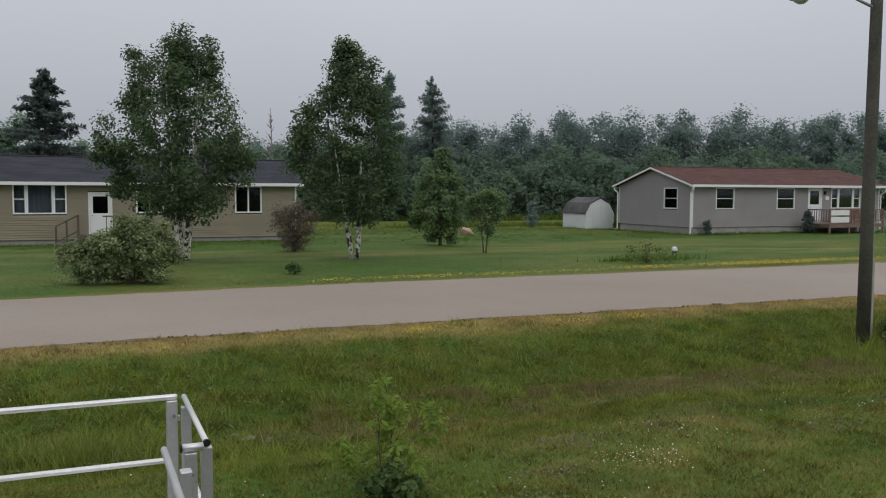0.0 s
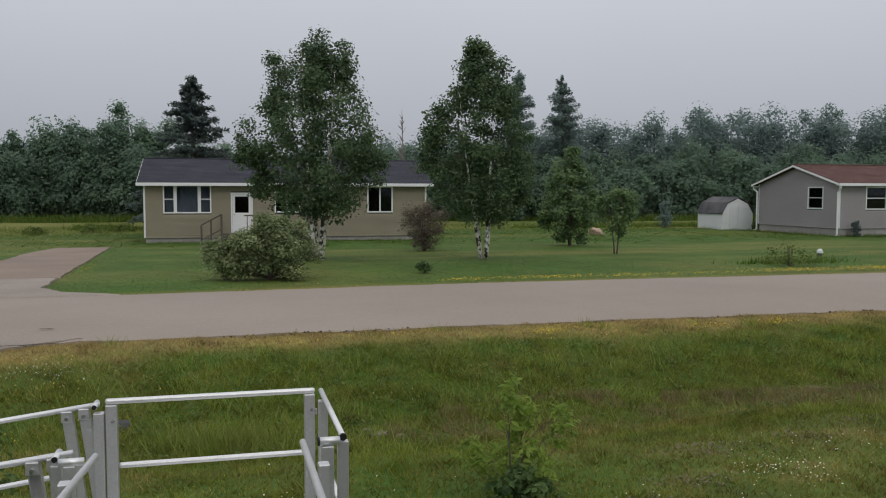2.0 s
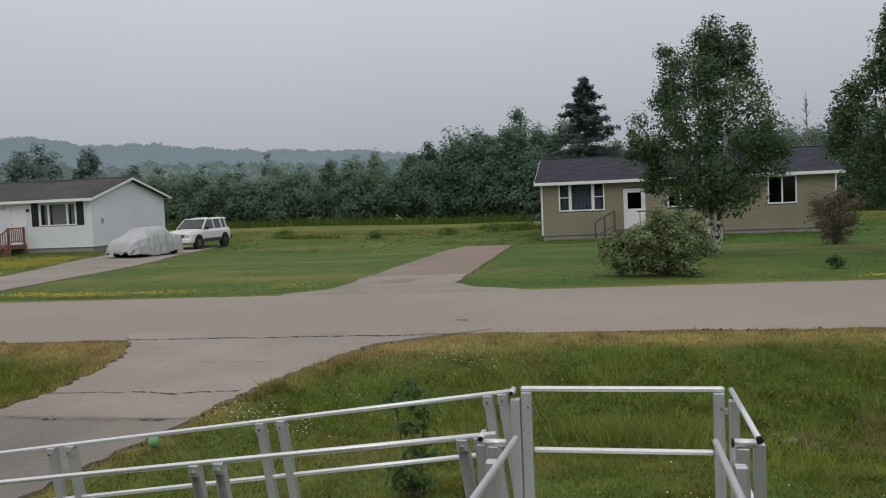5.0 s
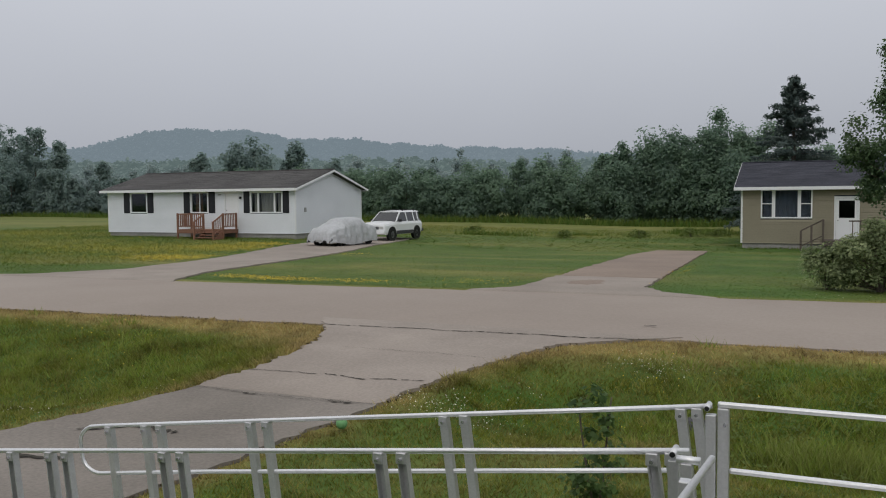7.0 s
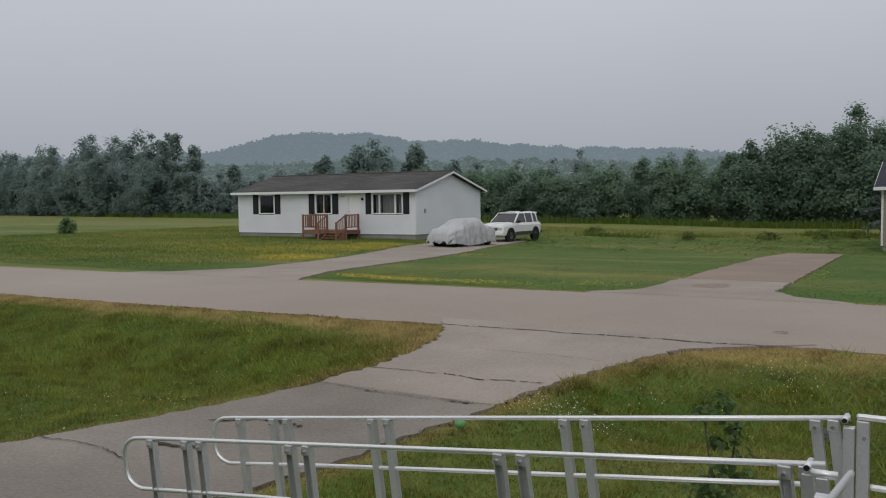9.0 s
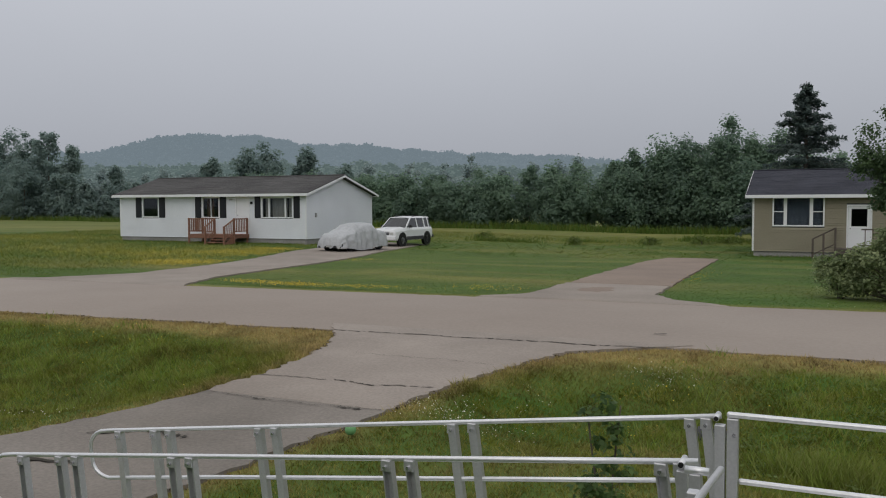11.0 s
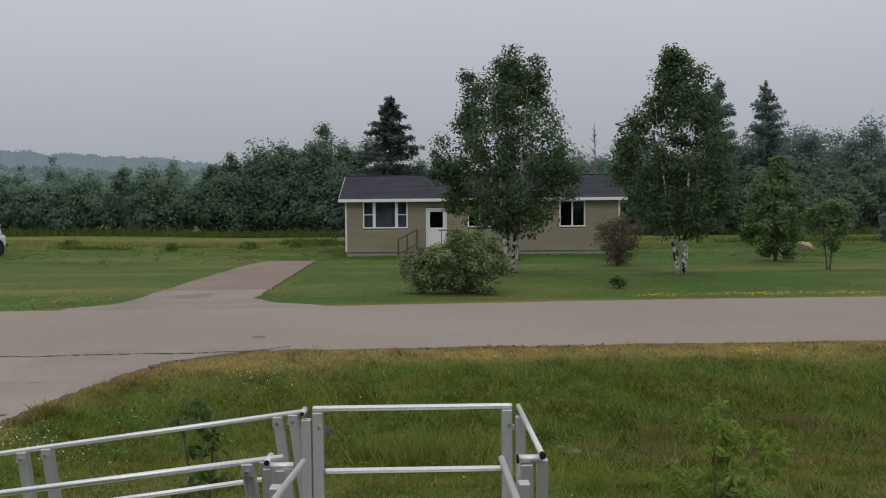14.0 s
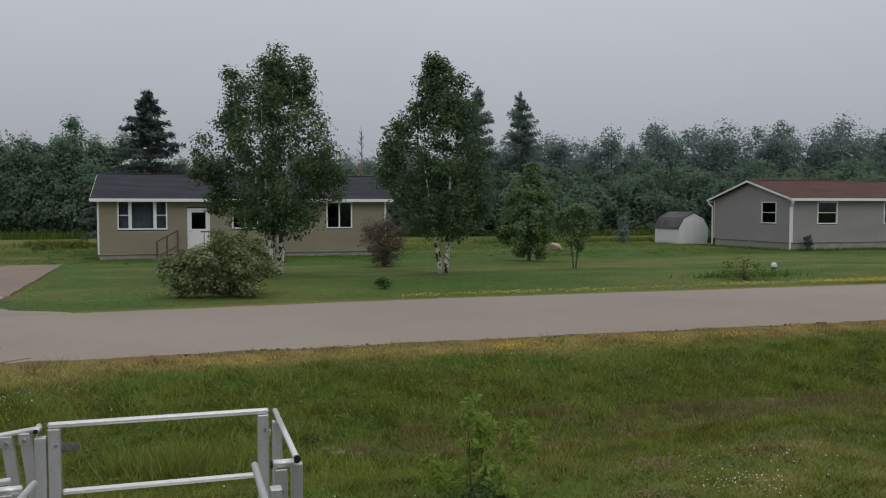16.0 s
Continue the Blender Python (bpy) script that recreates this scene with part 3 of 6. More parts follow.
def ranch_house(label, x0, x1, y0, y1, ground, floor, eave, ridge, siding, roof, openings, gable_windows=(), over=0.4, gable_side=1, gutters=False, seed=1):
    """A long single-storey house; the front looks towards -y and its ridge runs along x. Returns the house."""
    rng = random.Random(seed)
    h = thing("house", (0, 0, 0), label, "house")
    mid = (y0 + y1) / 2
    t = 0.14
    # foundation
    part("foundation", boxes((x0 + 0.03, x1 - 0.03, y0 + 0.03, y1 - 0.03, ground - 0.5, floor), bevel=0.01), M_BLOCK, h, "grey concrete block foundation")
    # walls
    front = [o[:4] for o in openings]
    bm = backing(bmesh.new(), "x", x0, x1, floor, eave, front, y0, y0 + t)
    part("wall", bm, M_DARK, h)
    part("siding", lap_wall(bmesh.new(), "x", x0, x1, floor, eave, front, (y0, -1)), siding, h)
    part("wall", boxes((x0, x1, y1 - t, y1, floor, eave)), siding, h)
    part("floor", boxes((x0 + t, x1 - t, y0 + t, y1 - t, floor, floor + 0.12)), M_DARK, h)
    part("ceiling", boxes((x0 + t, x1 - t, y0 + t, y1 - t, eave - 0.12, eave)), M_DARK, h)
    for side, xs in ((-1, (x0, x0 + t)), (1, (x1 - t, x1))):
        cut = list(gable_windows) if side == gable_side else []
        bm = backing(bmesh.new(), "y", y0 + t, y1 - t, floor, eave, cut, *xs)
        part("wall", bm, M_DARK, h)
        part("siding", lap_wall(bmesh.new(), "y", y0, y1, floor, eave, cut, ((x0 if side < 0 else x1), side), gable=(mid, ridge - 0.05)), siding, h)
        bm = bmesh.new()
        xa = x0 + 0.01 if side < 0 else x1 - 0.05
        v = [bm.verts.new((xa + k, yy, zz)) for k in (0, 0.04) for yy, zz in ((y0, eave), (y1, eave), (mid, ridge - 0.04))]
        bm.faces.new(v[:3])
        bm.faces.new(v[3:])
        part("gable_wall", bm, siding, h)
    part("partition", boxes((x0 + t, x1 - t, mid, mid + 0.1, floor + 0.12, eave - 0.12)), M_DARK, h)
    # corner boards
    for cx in (x0, x1):
        for cy in (y0, y1):
            part("corner_board", boxes((cx - 0.045, cx + 0.045, cy - 0.045, cy + 0.045, floor, eave), bevel=0.006), M_WHITE, h)
    # roof
    slope = (ridge - eave) / (mid - y0)
    ze = eave - slope * over
    xa, xb = x0 - over * 0.8, x1 + over * 0.8
    bm = bmesh.new()
    for yy0, yy1 in ((y0 - over, mid), (y1 + over, mid)):
        lo = [(xa, yy0, ze + 0.02), (xb, yy0, ze + 0.02), (xb, yy1, ridge + 0.02), (xa, yy1, ridge + 0.02)]
        up = [(x, y, z + 0.10) for x, y, z in lo]
        v = [bm.verts.new(p) for p in lo + up]
        for f in ((0, 1, 2, 3), (4, 5, 6, 7), (0, 1, 5, 4), (1, 2, 6, 5), (3, 0, 4, 7)):
            bm.faces.new([v[k] for k in f])
    bmesh.ops.recalc_face_normals(bm, faces=bm.faces)
    roof_ob = part("roof", bm, roof, h)
    bm = bmesh.new()
    shingle_slope(bm, xa, xb, y0 - over, ze + 0.124, mid, ridge + 0.124, rng)
    shingle_slope(bm, xa, xb, y1 + over, ze + 0.124, mid, ridge + 0.124, rng)
    part("shingles", bm, roof, h)["kind"] = "stuff"
    part("ridge_cap", boxes((xa, xb, mid - 0.13, mid + 0.13, ridge + 0.11, ridge + 0.165), bevel=0.02), roof, h)
    part("fascia", boxes((xa, xb, y0 - over - 0.03, y0 - over, ze - 0.03, ze + 0.125), bevel=0.006), M_WHITE, h, "white fascia board")
    part("fascia", boxes((xa, xb, y1 + over, y1 + over + 0.03, ze - 0.03, ze + 0.125), bevel=0.006), M_WHITE, h)
    part("soffit", boxes((xa + 0.02, xb - 0.02, y0 - over, y0, ze - 0.02, ze + 0.0)), M_WHITE, h)
    part("soffit", boxes((xa + 0.02, xb - 0.02, y1, y1 + over, ze - 0.02, ze + 0.0)), M_WHITE, h)
    for xs in ((xa - 0.03, xa), (xb, xb + 0.03)):
        for yy in (y0 - over - 0.03, y1 + over + 0.03):
            bm = bmesh.new()
            lo = [(xs[0], yy, ze - 0.03), (xs[1], yy, ze - 0.03), (xs[1], mid, ridge - 0.02), (xs[0], mid, ridge - 0.02)]
            v = [bm.verts.new(p) for p in lo + [(x, y, z + 0.12) for x, y, z in lo]]
            for f in ((0, 1, 2, 3), (4, 5, 6, 7), (0, 1, 5, 4), (1, 2, 6, 5), (2, 3, 7, 6), (3, 0, 4, 7)):
                bm.faces.new([v[k] for k in f])
            bmesh.ops.recalc_face_normals(bm, faces=bm.faces)
            part("rake_board", bm, M_WHITE, h)
    for o in openings:
        if o[4] == "window":
            window(o[0], o[1], o[2], o[3], y0, h, o[5])
    return h


PICTURE = [(0.0, 0.20, True), (0.27, 0.73, False), (0.80, 1.0, True)]
SLIDER = [(0.0, 0.47, False), (0.53, 1.0, False)]
HUNG = [(0.0, 1.0, True)]


def curtain(x0, x1, y, z0, z1, mat, parent, label):
    bm = bmesh.new()
    n = max(8, int((x1 - x0) / 0.06))
    prev = None
    for i in range(n + 1):
        x = x0 + (x1 - x0) * i / n
        yy = y + 0.015 * math.sin(i * 1.9)
        cur = [bm.verts.new((x, yy, z0)), bm.verts.new((x, yy, z1))]
        if prev:
            bm.faces.new((prev[0], cur[0], cur[1], prev[1]))
        prev = cur
    part("curtain", bm, mat, parent, label)


# tan house
TY = 44.74
tan_door = (0.30, 1.38, 0.02, 2.14)
tan_house = ranch_house("tan vinyl-sided ranch house with a charcoal shingle roof", -3.82, 10.35, TY, TY + 7.7, -0.36, -0.10, 2.62, 3.82, M_SIDE_TAN, M_ROOF_BLACK,
    [(-2.95, -0.64, 1.10, 2.52, "window", PICTURE), (2.46, 3.74, 1.12, 2.5, "window", SLIDER), (7.22, 8.58, 1.10, 2.48, "window", SLIDER), (*tan_door, "door", None)], seed=2)


def panel_door(x0, x1, z0, z1, y, parent, half_glass=True, mat=None):
    d = new("door")
    d.parent = parent
    m = mat or M_WHITE
    part("door_frame", boxes((x0, x0 + 0.07, y - 0.05, y + 0.1, z0, z1), (x1 - 0.07, x1, y - 0.05, y + 0.1, z0, z1), (x0 + 0.07, x1 - 0.07, y - 0.05, y + 0.1, z1 - 0.07, z1), bevel=0.008), m, d)
    xa, xb = x0 + 0.075, x1 - 0.075
    zm = z0 + (z1 - z0) * 0.52
    if half_glass:
        part("lower_panel", boxes((xa, xb, y + 0.0, y + 0.05, z0, zm), bevel=0.01), m, d)
        part("stile", boxes((xa, xa + 0.13, y + 0.0, y + 0.05, zm, z1 - 0.075)), m, d)
        part("stile", boxes((xb - 0.13, xb, y + 0.0, y + 0.05, zm, z1 - 0.075)), m, d)
        part("top_rail", boxes((xa + 0.13, xb - 0.13, y + 0.0, y + 0.05, z1 - 0.2, z1 - 0.075)), m, d)
        p = part("pane", boxes((xa + 0.13, xb - 0.13, y + 0.02, y + 0.028, zm, z1 - 0.2)), M_GLASS, d)
        p.visible_shadow = False
    else:
        part("leaf", boxes((xa, xb, y + 0.0, y + 0.05, z0, z1 - 0.075), bevel=0.01), m, d)
        for zz in (0.15, 0.58):
            for k in (0.08, 0.56):
                a = xa + (xb - xa) * k
                part("raised_panel", boxes((a, a + (xb - xa) * 0.36, y - 0.012, y - 0.001, z0 + (z1 - z0) * zz, z0 + (z1 - z0) * (zz + 0.36)), bevel=0.005), m, d)
    part("door_handle", sweep(bmesh.new(), [(xa + 0.09, y - 0.06, z0 + 1.0), (xa + 0.09, y - 0.005, z0 + 1.0)], 0.025), M_CHROME, d, "small metal door knob")
    return d


panel_door(*tan_door[:2], *tan_door[2:], TY, tan_house)
# These drapes carry the pane's sky reflection in their colour.
curtain(-2.85, -0.74, TY + 0.3, 1.12, 2.48, M_SKYCURTAIN, tan_house, "drapes tinted grey-blue for sky reflected in the picture window")


def wood_stoop(name, x0, x1, y0, y1, top, ground, mat, label, posts, rails, steps=0, step_x=None, cat="porch"):
    """A small wooden landing: deck boards, joists, legs, railing posts with rails, optional steps on the front."""
    s = thing(name, (0, 0, 0), label, cat)
    n = max(3, int((y1 - y0) / 0.15))
    for i in range(n):
        a = y0 + (y1 - y0) * i / n
        part("deck_board", boxes((x0, x1, a + 0.004, a + (y1 - y0) / n - 0.004, top - 0.035, top)), mat, s)
    part("rim_joist", boxes((x0 + 0.02, x1 - 0.02, y0 + 0.012, y0 + 0.05, top - 0.22, top - 0.037)), mat, s)
    part("rim_joist", boxes((x0 + 0.02, x0 + 0.06, y0 + 0.052, y1, top - 0.22, top - 0.037)), mat, s)
    part("rim_joist", boxes((x1 - 0.06, x1 - 0.02, y0 + 0.052, y1, top - 0.22, top - 0.037)), mat, s)
    for px, py, pz in posts:
        part("post", boxes((px - 0.045, px + 0.045, py - 0.045, py + 0.045, ground - 0.1, top + pz), bevel=0.006), mat, s)
    for (xa, ya, za), (xb, yb, zb), pickets in rails:
        part("hand_rail", sweep(bmesh.new(), [(xa, ya, top + za), (xb, yb, top + zb)], 0.045, 4), mat, s)
        part("lower_rail", sweep(bmesh.new(), [(xa, ya, top + za - 0.72), (xb, yb, top + zb - 0.72)], 0.035, 4), mat, s)
        for i in range(pickets):
            t = (i + 0.5) / pickets
            x, y, z = xa + (xb - xa) * t, ya + (yb - ya) * t, top + za + (zb - za) * t
            part("picket", boxes((x - 0.02, x + 0.02, y - 0.02, y + 0.02, z - 0.72, z - 0.03)), mat, s)
    for i in range(steps):
        zt = top - (i + 1) * (top - ground) / (steps + 1)
        part("step", boxes((step_x[0], step_x[1], y0 - 0.27 * (i + 1), y0 - 0.27 * i - 0.005, zt - 0.045, zt), bevel=0.006), mat, s)
    if steps:
        for xx in step_x:
            bm = bmesh.new()
            pr = [(y0, top - 0.06), (y0, ground - 0.05), (y0 - 0.27 * steps, ground - 0.05)]
            v = [bm.verts.new((xx + k, y, z)) for k in (-0.02, 0.02) for y, z in pr]
            for f in ((0, 1, 2), (3, 4, 5), (0, 1, 4, 3), (1, 2, 5, 4), (2, 0, 3, 5)):
                bm.faces.new([v[k] for k in f])
            bmesh.ops.recalc_face_normals(bm, faces=bm.faces)
            part("stringer", bm, mat, s)
    return s


wood_stoop("porch", -0.2, 1.9, TY - 1.5, TY - 0.06, 0.12, -0.36, M_GREYWOOD, "small weathered wooden landing at the front door",
           [(-0.16, TY - 1.45, 0.95), (-0.16, TY - 0.2, 0.95), (1.86, TY - 1.45, 0.95), (1.86, TY - 0.2, 0.95), (-1.1, TY - 1.45, 0.45), (-0.65, TY - 1.45, 0.7)],
           [((-1.1, TY - 1.45, 0.45), (-0.16, TY - 1.45, 0.95), 0), ((0.9, TY - 1.45, 0.9), (1.86, TY - 1.45, 0.9), 3)], steps=0)

# white house
WY = 41.51
w_door = (-32.56, -31.53, 0.62, 2.72)
white_house = ranch_house("white vinyl-sided ranch house with black shutters", -41.63, -27.6, WY, WY + 7.5, 0.0, 0.27, 2.86, 3.90, M_SIDE_WHITE, M_ROOF_GREY,
    [(-39.8, -38.47, 1.46, 2.73, "window", [(0, 1, False)]), (-35.05, -33.75, 1.45, 2.71, "window", [(0, 0.49, False), (0.52, 1, False)]),
     (-30.68, -28.47, 1.45, 2.68, "window", [(0, 0.2, False), (0.25, 0.75, False), (0.8, 1, False)]), (*w_door, "door", None)], seed=3)
panel_door(*w_door[:2], *w_door[2:], WY, white_house, half_glass=False)
for a, b in ((-40.33, -39.86), (-38.42, -37.95), (-35.58, -35.12), (-33.70, -33.23), (-31.15, -30.74), (-28.42, -28.0)):
    sh = part("shutter", boxes((a, b, WY - 0.062, WY - 0.028, 1.45, 2.72), bevel=0.006), M_SHUTTER, white_house, "black louvred shutter")
    for k in range(14):
        z = 1.52 + k * 0.083
        part("louvre", boxes((a + 0.05, b - 0.05, WY - 0.072, WY - 0.063, z, z + 0.05)), M_SHUTTER, sh)
curtain(-30.1, -29.05, WY + 0.25, 1.5, 2.62, M_CURTAIN, white_house, "pale curtains behind the picture window")
curtain(-30.58, -30.2, WY + 0.25, 1.5, 2.62, M_CURTAIN, white_house, "pale curtains behind the picture window")
curtain(-28.95, -28.6, WY + 0.25, 1.5, 2.62, M_CURTAIN, white_house, "pale curtains behind the picture window")
curtain(-34.9, -34.35, WY + 0.25, 1.5, 2.66, M_BROWNCURTAIN, white_house, "brown drapes behind the window")
part("porch_lamp", boxes((-31.42, -31.3, WY - 0.16, WY - 0.025, 2.28, 2.42), bevel=0.03), M_BLACK, white_house, "small black wall lamp")
part("number_plate", boxes((-33.02, -32.78, WY - 0.04, WY - 0.025, 2.5, 2.58)), M_WIRE, white_house, "grey bar in place of a house number")
part("meter_box", boxes((-27.578, -27.5, WY + 0.85, WY + 1.0, 1.5, 1.75), bevel=0.01), M_WIRE, white_house, "small grey meter box")
wood_stoop("porch", -34.95, -31.55, WY - 1.45, WY - 0.06, 0.52, -0.02, M_CEDAR, "red-stained wooden porch with pickets and steps",
           [(-34.9, WY - 1.4, 0.95), (-34.9, WY - 0.2, 0.95), (-33.0, WY - 1.4, 0.95), (-31.6, WY - 1.4, 0.95), (-31.6, WY - 0.2, 0.95), (-32.95, WY - 2.3, 0.5), (-31.6, WY - 2.3, 0.5)],
           [((-34.9, WY - 1.4, 0.9), (-33.0, WY - 1.4, 0.9), 13), ((-34.9, WY - 0.2, 0.9), (-34.9, WY - 1.4, 0.9), 8), ((-31.6, WY - 0.2, 0.9), (-31.6, WY - 1.4, 0.9), 8),
            ((-33.0, WY - 1.4, 0.9), (-32.95, WY - 2.3, 0.45), 5), ((-31.6, WY - 1.4, 0.9), (-31.6, WY - 2.3, 0.45), 5)], steps=3, step_x=(-32.9, -31.66))

# grey house
GY0 = 42.49
g_door = (43.45, 44.65, 0.30, 2.56)
grey_gable = (43.84, 45.24, 1.20, 2.53)
grey_house = ranch_house("grey vinyl-sided ranch house with a red-brown roof", 34.22, 49.75, GY0, GY0 + 7.65, -0.28, 0.11, 2.70, 3.76, M_SIDE_GREY, M_ROOF_RED,
    [(35.97, 37.41, 1.19, 2.53, "window", HUNG), (40.82, 42.32, 1.17, 2.53, "window", HUNG), (45.44, 48.04, 1.2, 2.55, "window", PICTURE), (*g_door, "door", None)],
    gable_windows=[grey_gable], gable_side=-1, seed=4)
panel_door(*g_door[:2], *g_door[2:], GY0, grey_house)
holder = new("window")
holder.parent = grey_house
ya, yb, za, zb = grey_gable
xw = 34.22
part("frame", boxes((xw - 0.05, xw + 0.05, ya, yb, zb - 0.07, zb), (xw - 0.06, xw + 0.05, ya, yb, za, za + 0.07), (xw - 0.05, xw + 0.05, ya, ya + 0.07, za + 0.07, zb - 0.07),
                    (xw - 0.05, xw + 0.05, yb - 0.07, yb, za + 0.07, zb - 0.07), bevel=0.008), M_WHITE, holder)
part("meeting_rail", boxes((xw - 0.02, xw + 0.004, ya + 0.07, yb - 0.07, (za + zb) / 2 - 0.022, (za + zb) / 2 + 0.022)), M_WHITE, holder)
pn = part("pane", boxes((xw + 0.005, xw + 0.011, ya + 0.07, yb - 0.07, za + 0.07, zb - 0.07)), M_GLASS, holder)
pn.visible_shadow = False
for yy in (GY0 + 0.05, GY0 + 7.6):
    s = -1 if yy < 45 else 1
    part("downspout", sweep(bmesh.new(), [(34.0, yy + s * 0.42, 2.56), (34.0, yy + s * 0.40, 2.42), (34.08, yy + s * 0.09, 2.2), (34.08, yy + s * 0.09, -0.25), (33.95, yy + s * 0.2, -0.3)], 0.055, 6), M_WHITE, grey_house, "white downspout")
part("downspout", sweep(bmesh.new(), [(49.95, GY0 - 0.42, 2.5), (49.95, GY0 - 0.4, 2.35), (49.85, GY0 - 0.1, 2.1), (49.85, GY0 - 0.1, -0.2)], 0.055, 6), M_WHITE, grey_house, "white downspout")
part("porch_lamp", boxes((44.78, 44.92, GY0 - 0.16, GY0 - 0.025, 2.12, 2.35), bevel=0.03), M_BLACK, grey_house, "small black wall lamp")
part("number_plate", boxes((44.95, 45.25, GY0 - 0.05, GY0 - 0.025, 1.78, 2.0)), M_WHITE, grey_house, "white plate in place of a house number")
deck = wood_stoop("porch", 43.3, 48.0, GY0 - 2.0, GY0 - 0.06, 0.26, -0.3, M_BROWNWOOD, "brown wooden front deck with white boarded rail",
           [(43.35, GY0 - 1.95, 0.95), (45.0, GY0 - 1.95, 0.95), (46.3, GY0 - 1.95, 0.95), (47.95, GY0 - 1.95, 0.95), (47.95, GY0 - 0.2, 0.95), (43.35, GY0 - 0.2, 0.95)],
           [((45.0, GY0 - 1.95, 0.9), (46.3, GY0 - 1.95, 0.9), 9), ((46.3, GY0 - 1.95, 0.9), (47.95, GY0 - 1.95, 0.9), 11), ((43.35, GY0 - 0.2, 0.9), (43.35, GY0 - 1.95, 0.9), 9)])
part("white_board", boxes((43.4, 44.95, GY0 - 1.99, GY0 - 1.96, 0.36, 0.72), bevel=0.005), M_WHITE, deck, "white boarded panel")
part("white_board", boxes((43.4, 44.95, GY0 - 1.99, GY0 - 1.96, 0.82, 1.14), bevel=0.005), M_WHITE, deck, "white boarded panel")


# ---- aluminium ramp ----
def ramp_z(x):
    """Top rail height along the lower run."""
    return 1.2195 + 0.1255 * (x + 0.5)


RS = 0.1255
TILT = math.atan(RS)


def channel(bm, base, top_, width_dir, w=0.052, d=0.045):
    """A U-shaped upright from base to top_."""
    b, t = Vector(base), Vector(top_)
    up = (t - b).normalized()
    side = Vector(width_dir).normalized()
    dep = up.cross(side).normalized()
    prof = [(-w / 2, -d / 2), (w / 2, -d / 2), (w / 2, d / 2), (w / 2 - 0.006, d / 2), (w / 2 - 0.006, -d / 2 + 0.006), (-w / 2 + 0.006, -d / 2 + 0.006), (-w / 2 + 0.006, d / 2), (-w / 2, d / 2)]
    lo = [bm.verts.new(b + side * x + dep * y) for x, y in prof]
    hi = [bm.verts.new(t + side * x + dep * y) for x, y in prof]
    for i in range(8):
        j = (i + 1) % 8
        bm.faces.new((lo[i], lo[j], hi[j], hi[i]))
    bm.faces.new(lo[::-1])
    bm.faces.new(hi)
    bmesh.ops.recalc_face_normals(bm, faces=bm.faces)
    return bm


def bolt(x, y, z, parent, d=-1):
    part("bolt", sweep(bmesh.new(), [(x, y, z), (x, y + d * 0.012, z)], 0.009, 6), M_CHROME, parent)


lower = thing("ramp_section", (0, 0, 0), "aluminium wheelchair ramp run with looped handrails", "wheelchair ramp", "ramp sections")
R = 0.0130
for yr, gap in ((4.5, 1), (3.76, -1)):
    out = 0.006
    def rail_z(x):
        return ramp_z(x) + (0.0 if gap > 0 else -0.012 + 0.052 * (-0.6 - x) / 4.0)
    pts = []
    x_end = -4.60
    def rail(x, drop):
        return (x, yr, rail_z(x) - R - drop)
    for x in (-0.53, -1.5, -2.5, -3.5, -4.42):
        pts.append(rail(x, 0))
    for k in range(1, 6):
        a = math.pi / 2 * k / 5
        pts.append((-4.46 - 0.14 * math.sin(a), yr, rail_z(-4.46) - R - 0.10 * (1 - math.cos(a)) - 0.02 * k / 5))
    pts.append((-4.585, yr, rail_z(-4.6) - 0.22))
    for k in range(1, 6):
        a = math.pi / 2 * k / 5
        pts.append((-4.44 - 0.145 * math.cos(a), yr, rail_z(-4.5) - 0.225 - 0.10 * math.sin(a)))
    for x in (-3.5, -2.5, -1.5, -0.62):
        pts.append(rail(x, 0.31))
    part("hand_rail", sweep(bmesh.new(), pts, R, 10), M_ALU, lower, "looped bright aluminium handrail", smooth=True)
    xc = -0.548 if gap > 0 else -0.588
    part("rail_return", sweep(bmesh.new(), [(xc, yr + 0.05, rail_z(xc) - R), (xc, yr - 0.05, rail_z(xc) - R)], R + 0.001, 12), M_ALU, lower, smooth=True)
    part("end_cap", sweep(bmesh.new(), [(xc, yr - 0.05, rail_z(xc) - R), (xc, yr - 0.058, rail_z(xc) - R)], R - 0.002, 12), M_BLACK, lower, "black plastic end cap")
    for x in (-4.34, -4.035, -3.91, -3.21, -3.09, -1.925, -1.805, -0.675, -0.60):
        zt = rail_z(x) - 2 * R - 0.002
        foot = 0.93
        post = part("post", channel(bmesh.new(), (x + foot * math.sin(TILT), yr + out, zt - foot * math.cos(TILT)), (x, yr + out, zt), (gap, 0, gap * TILT), 0.047, 0.04), M_ALUBAR, lower)
        part("rail_bracket", boxes((x - 0.0245, x + 0.0245, yr - 0.022, yr + 0.026, zt - 0.042, zt + 0.01), bevel=0.004), M_ALUBAR, post)
        bolt(x, yr - 0.022, zt - 0.022, post)
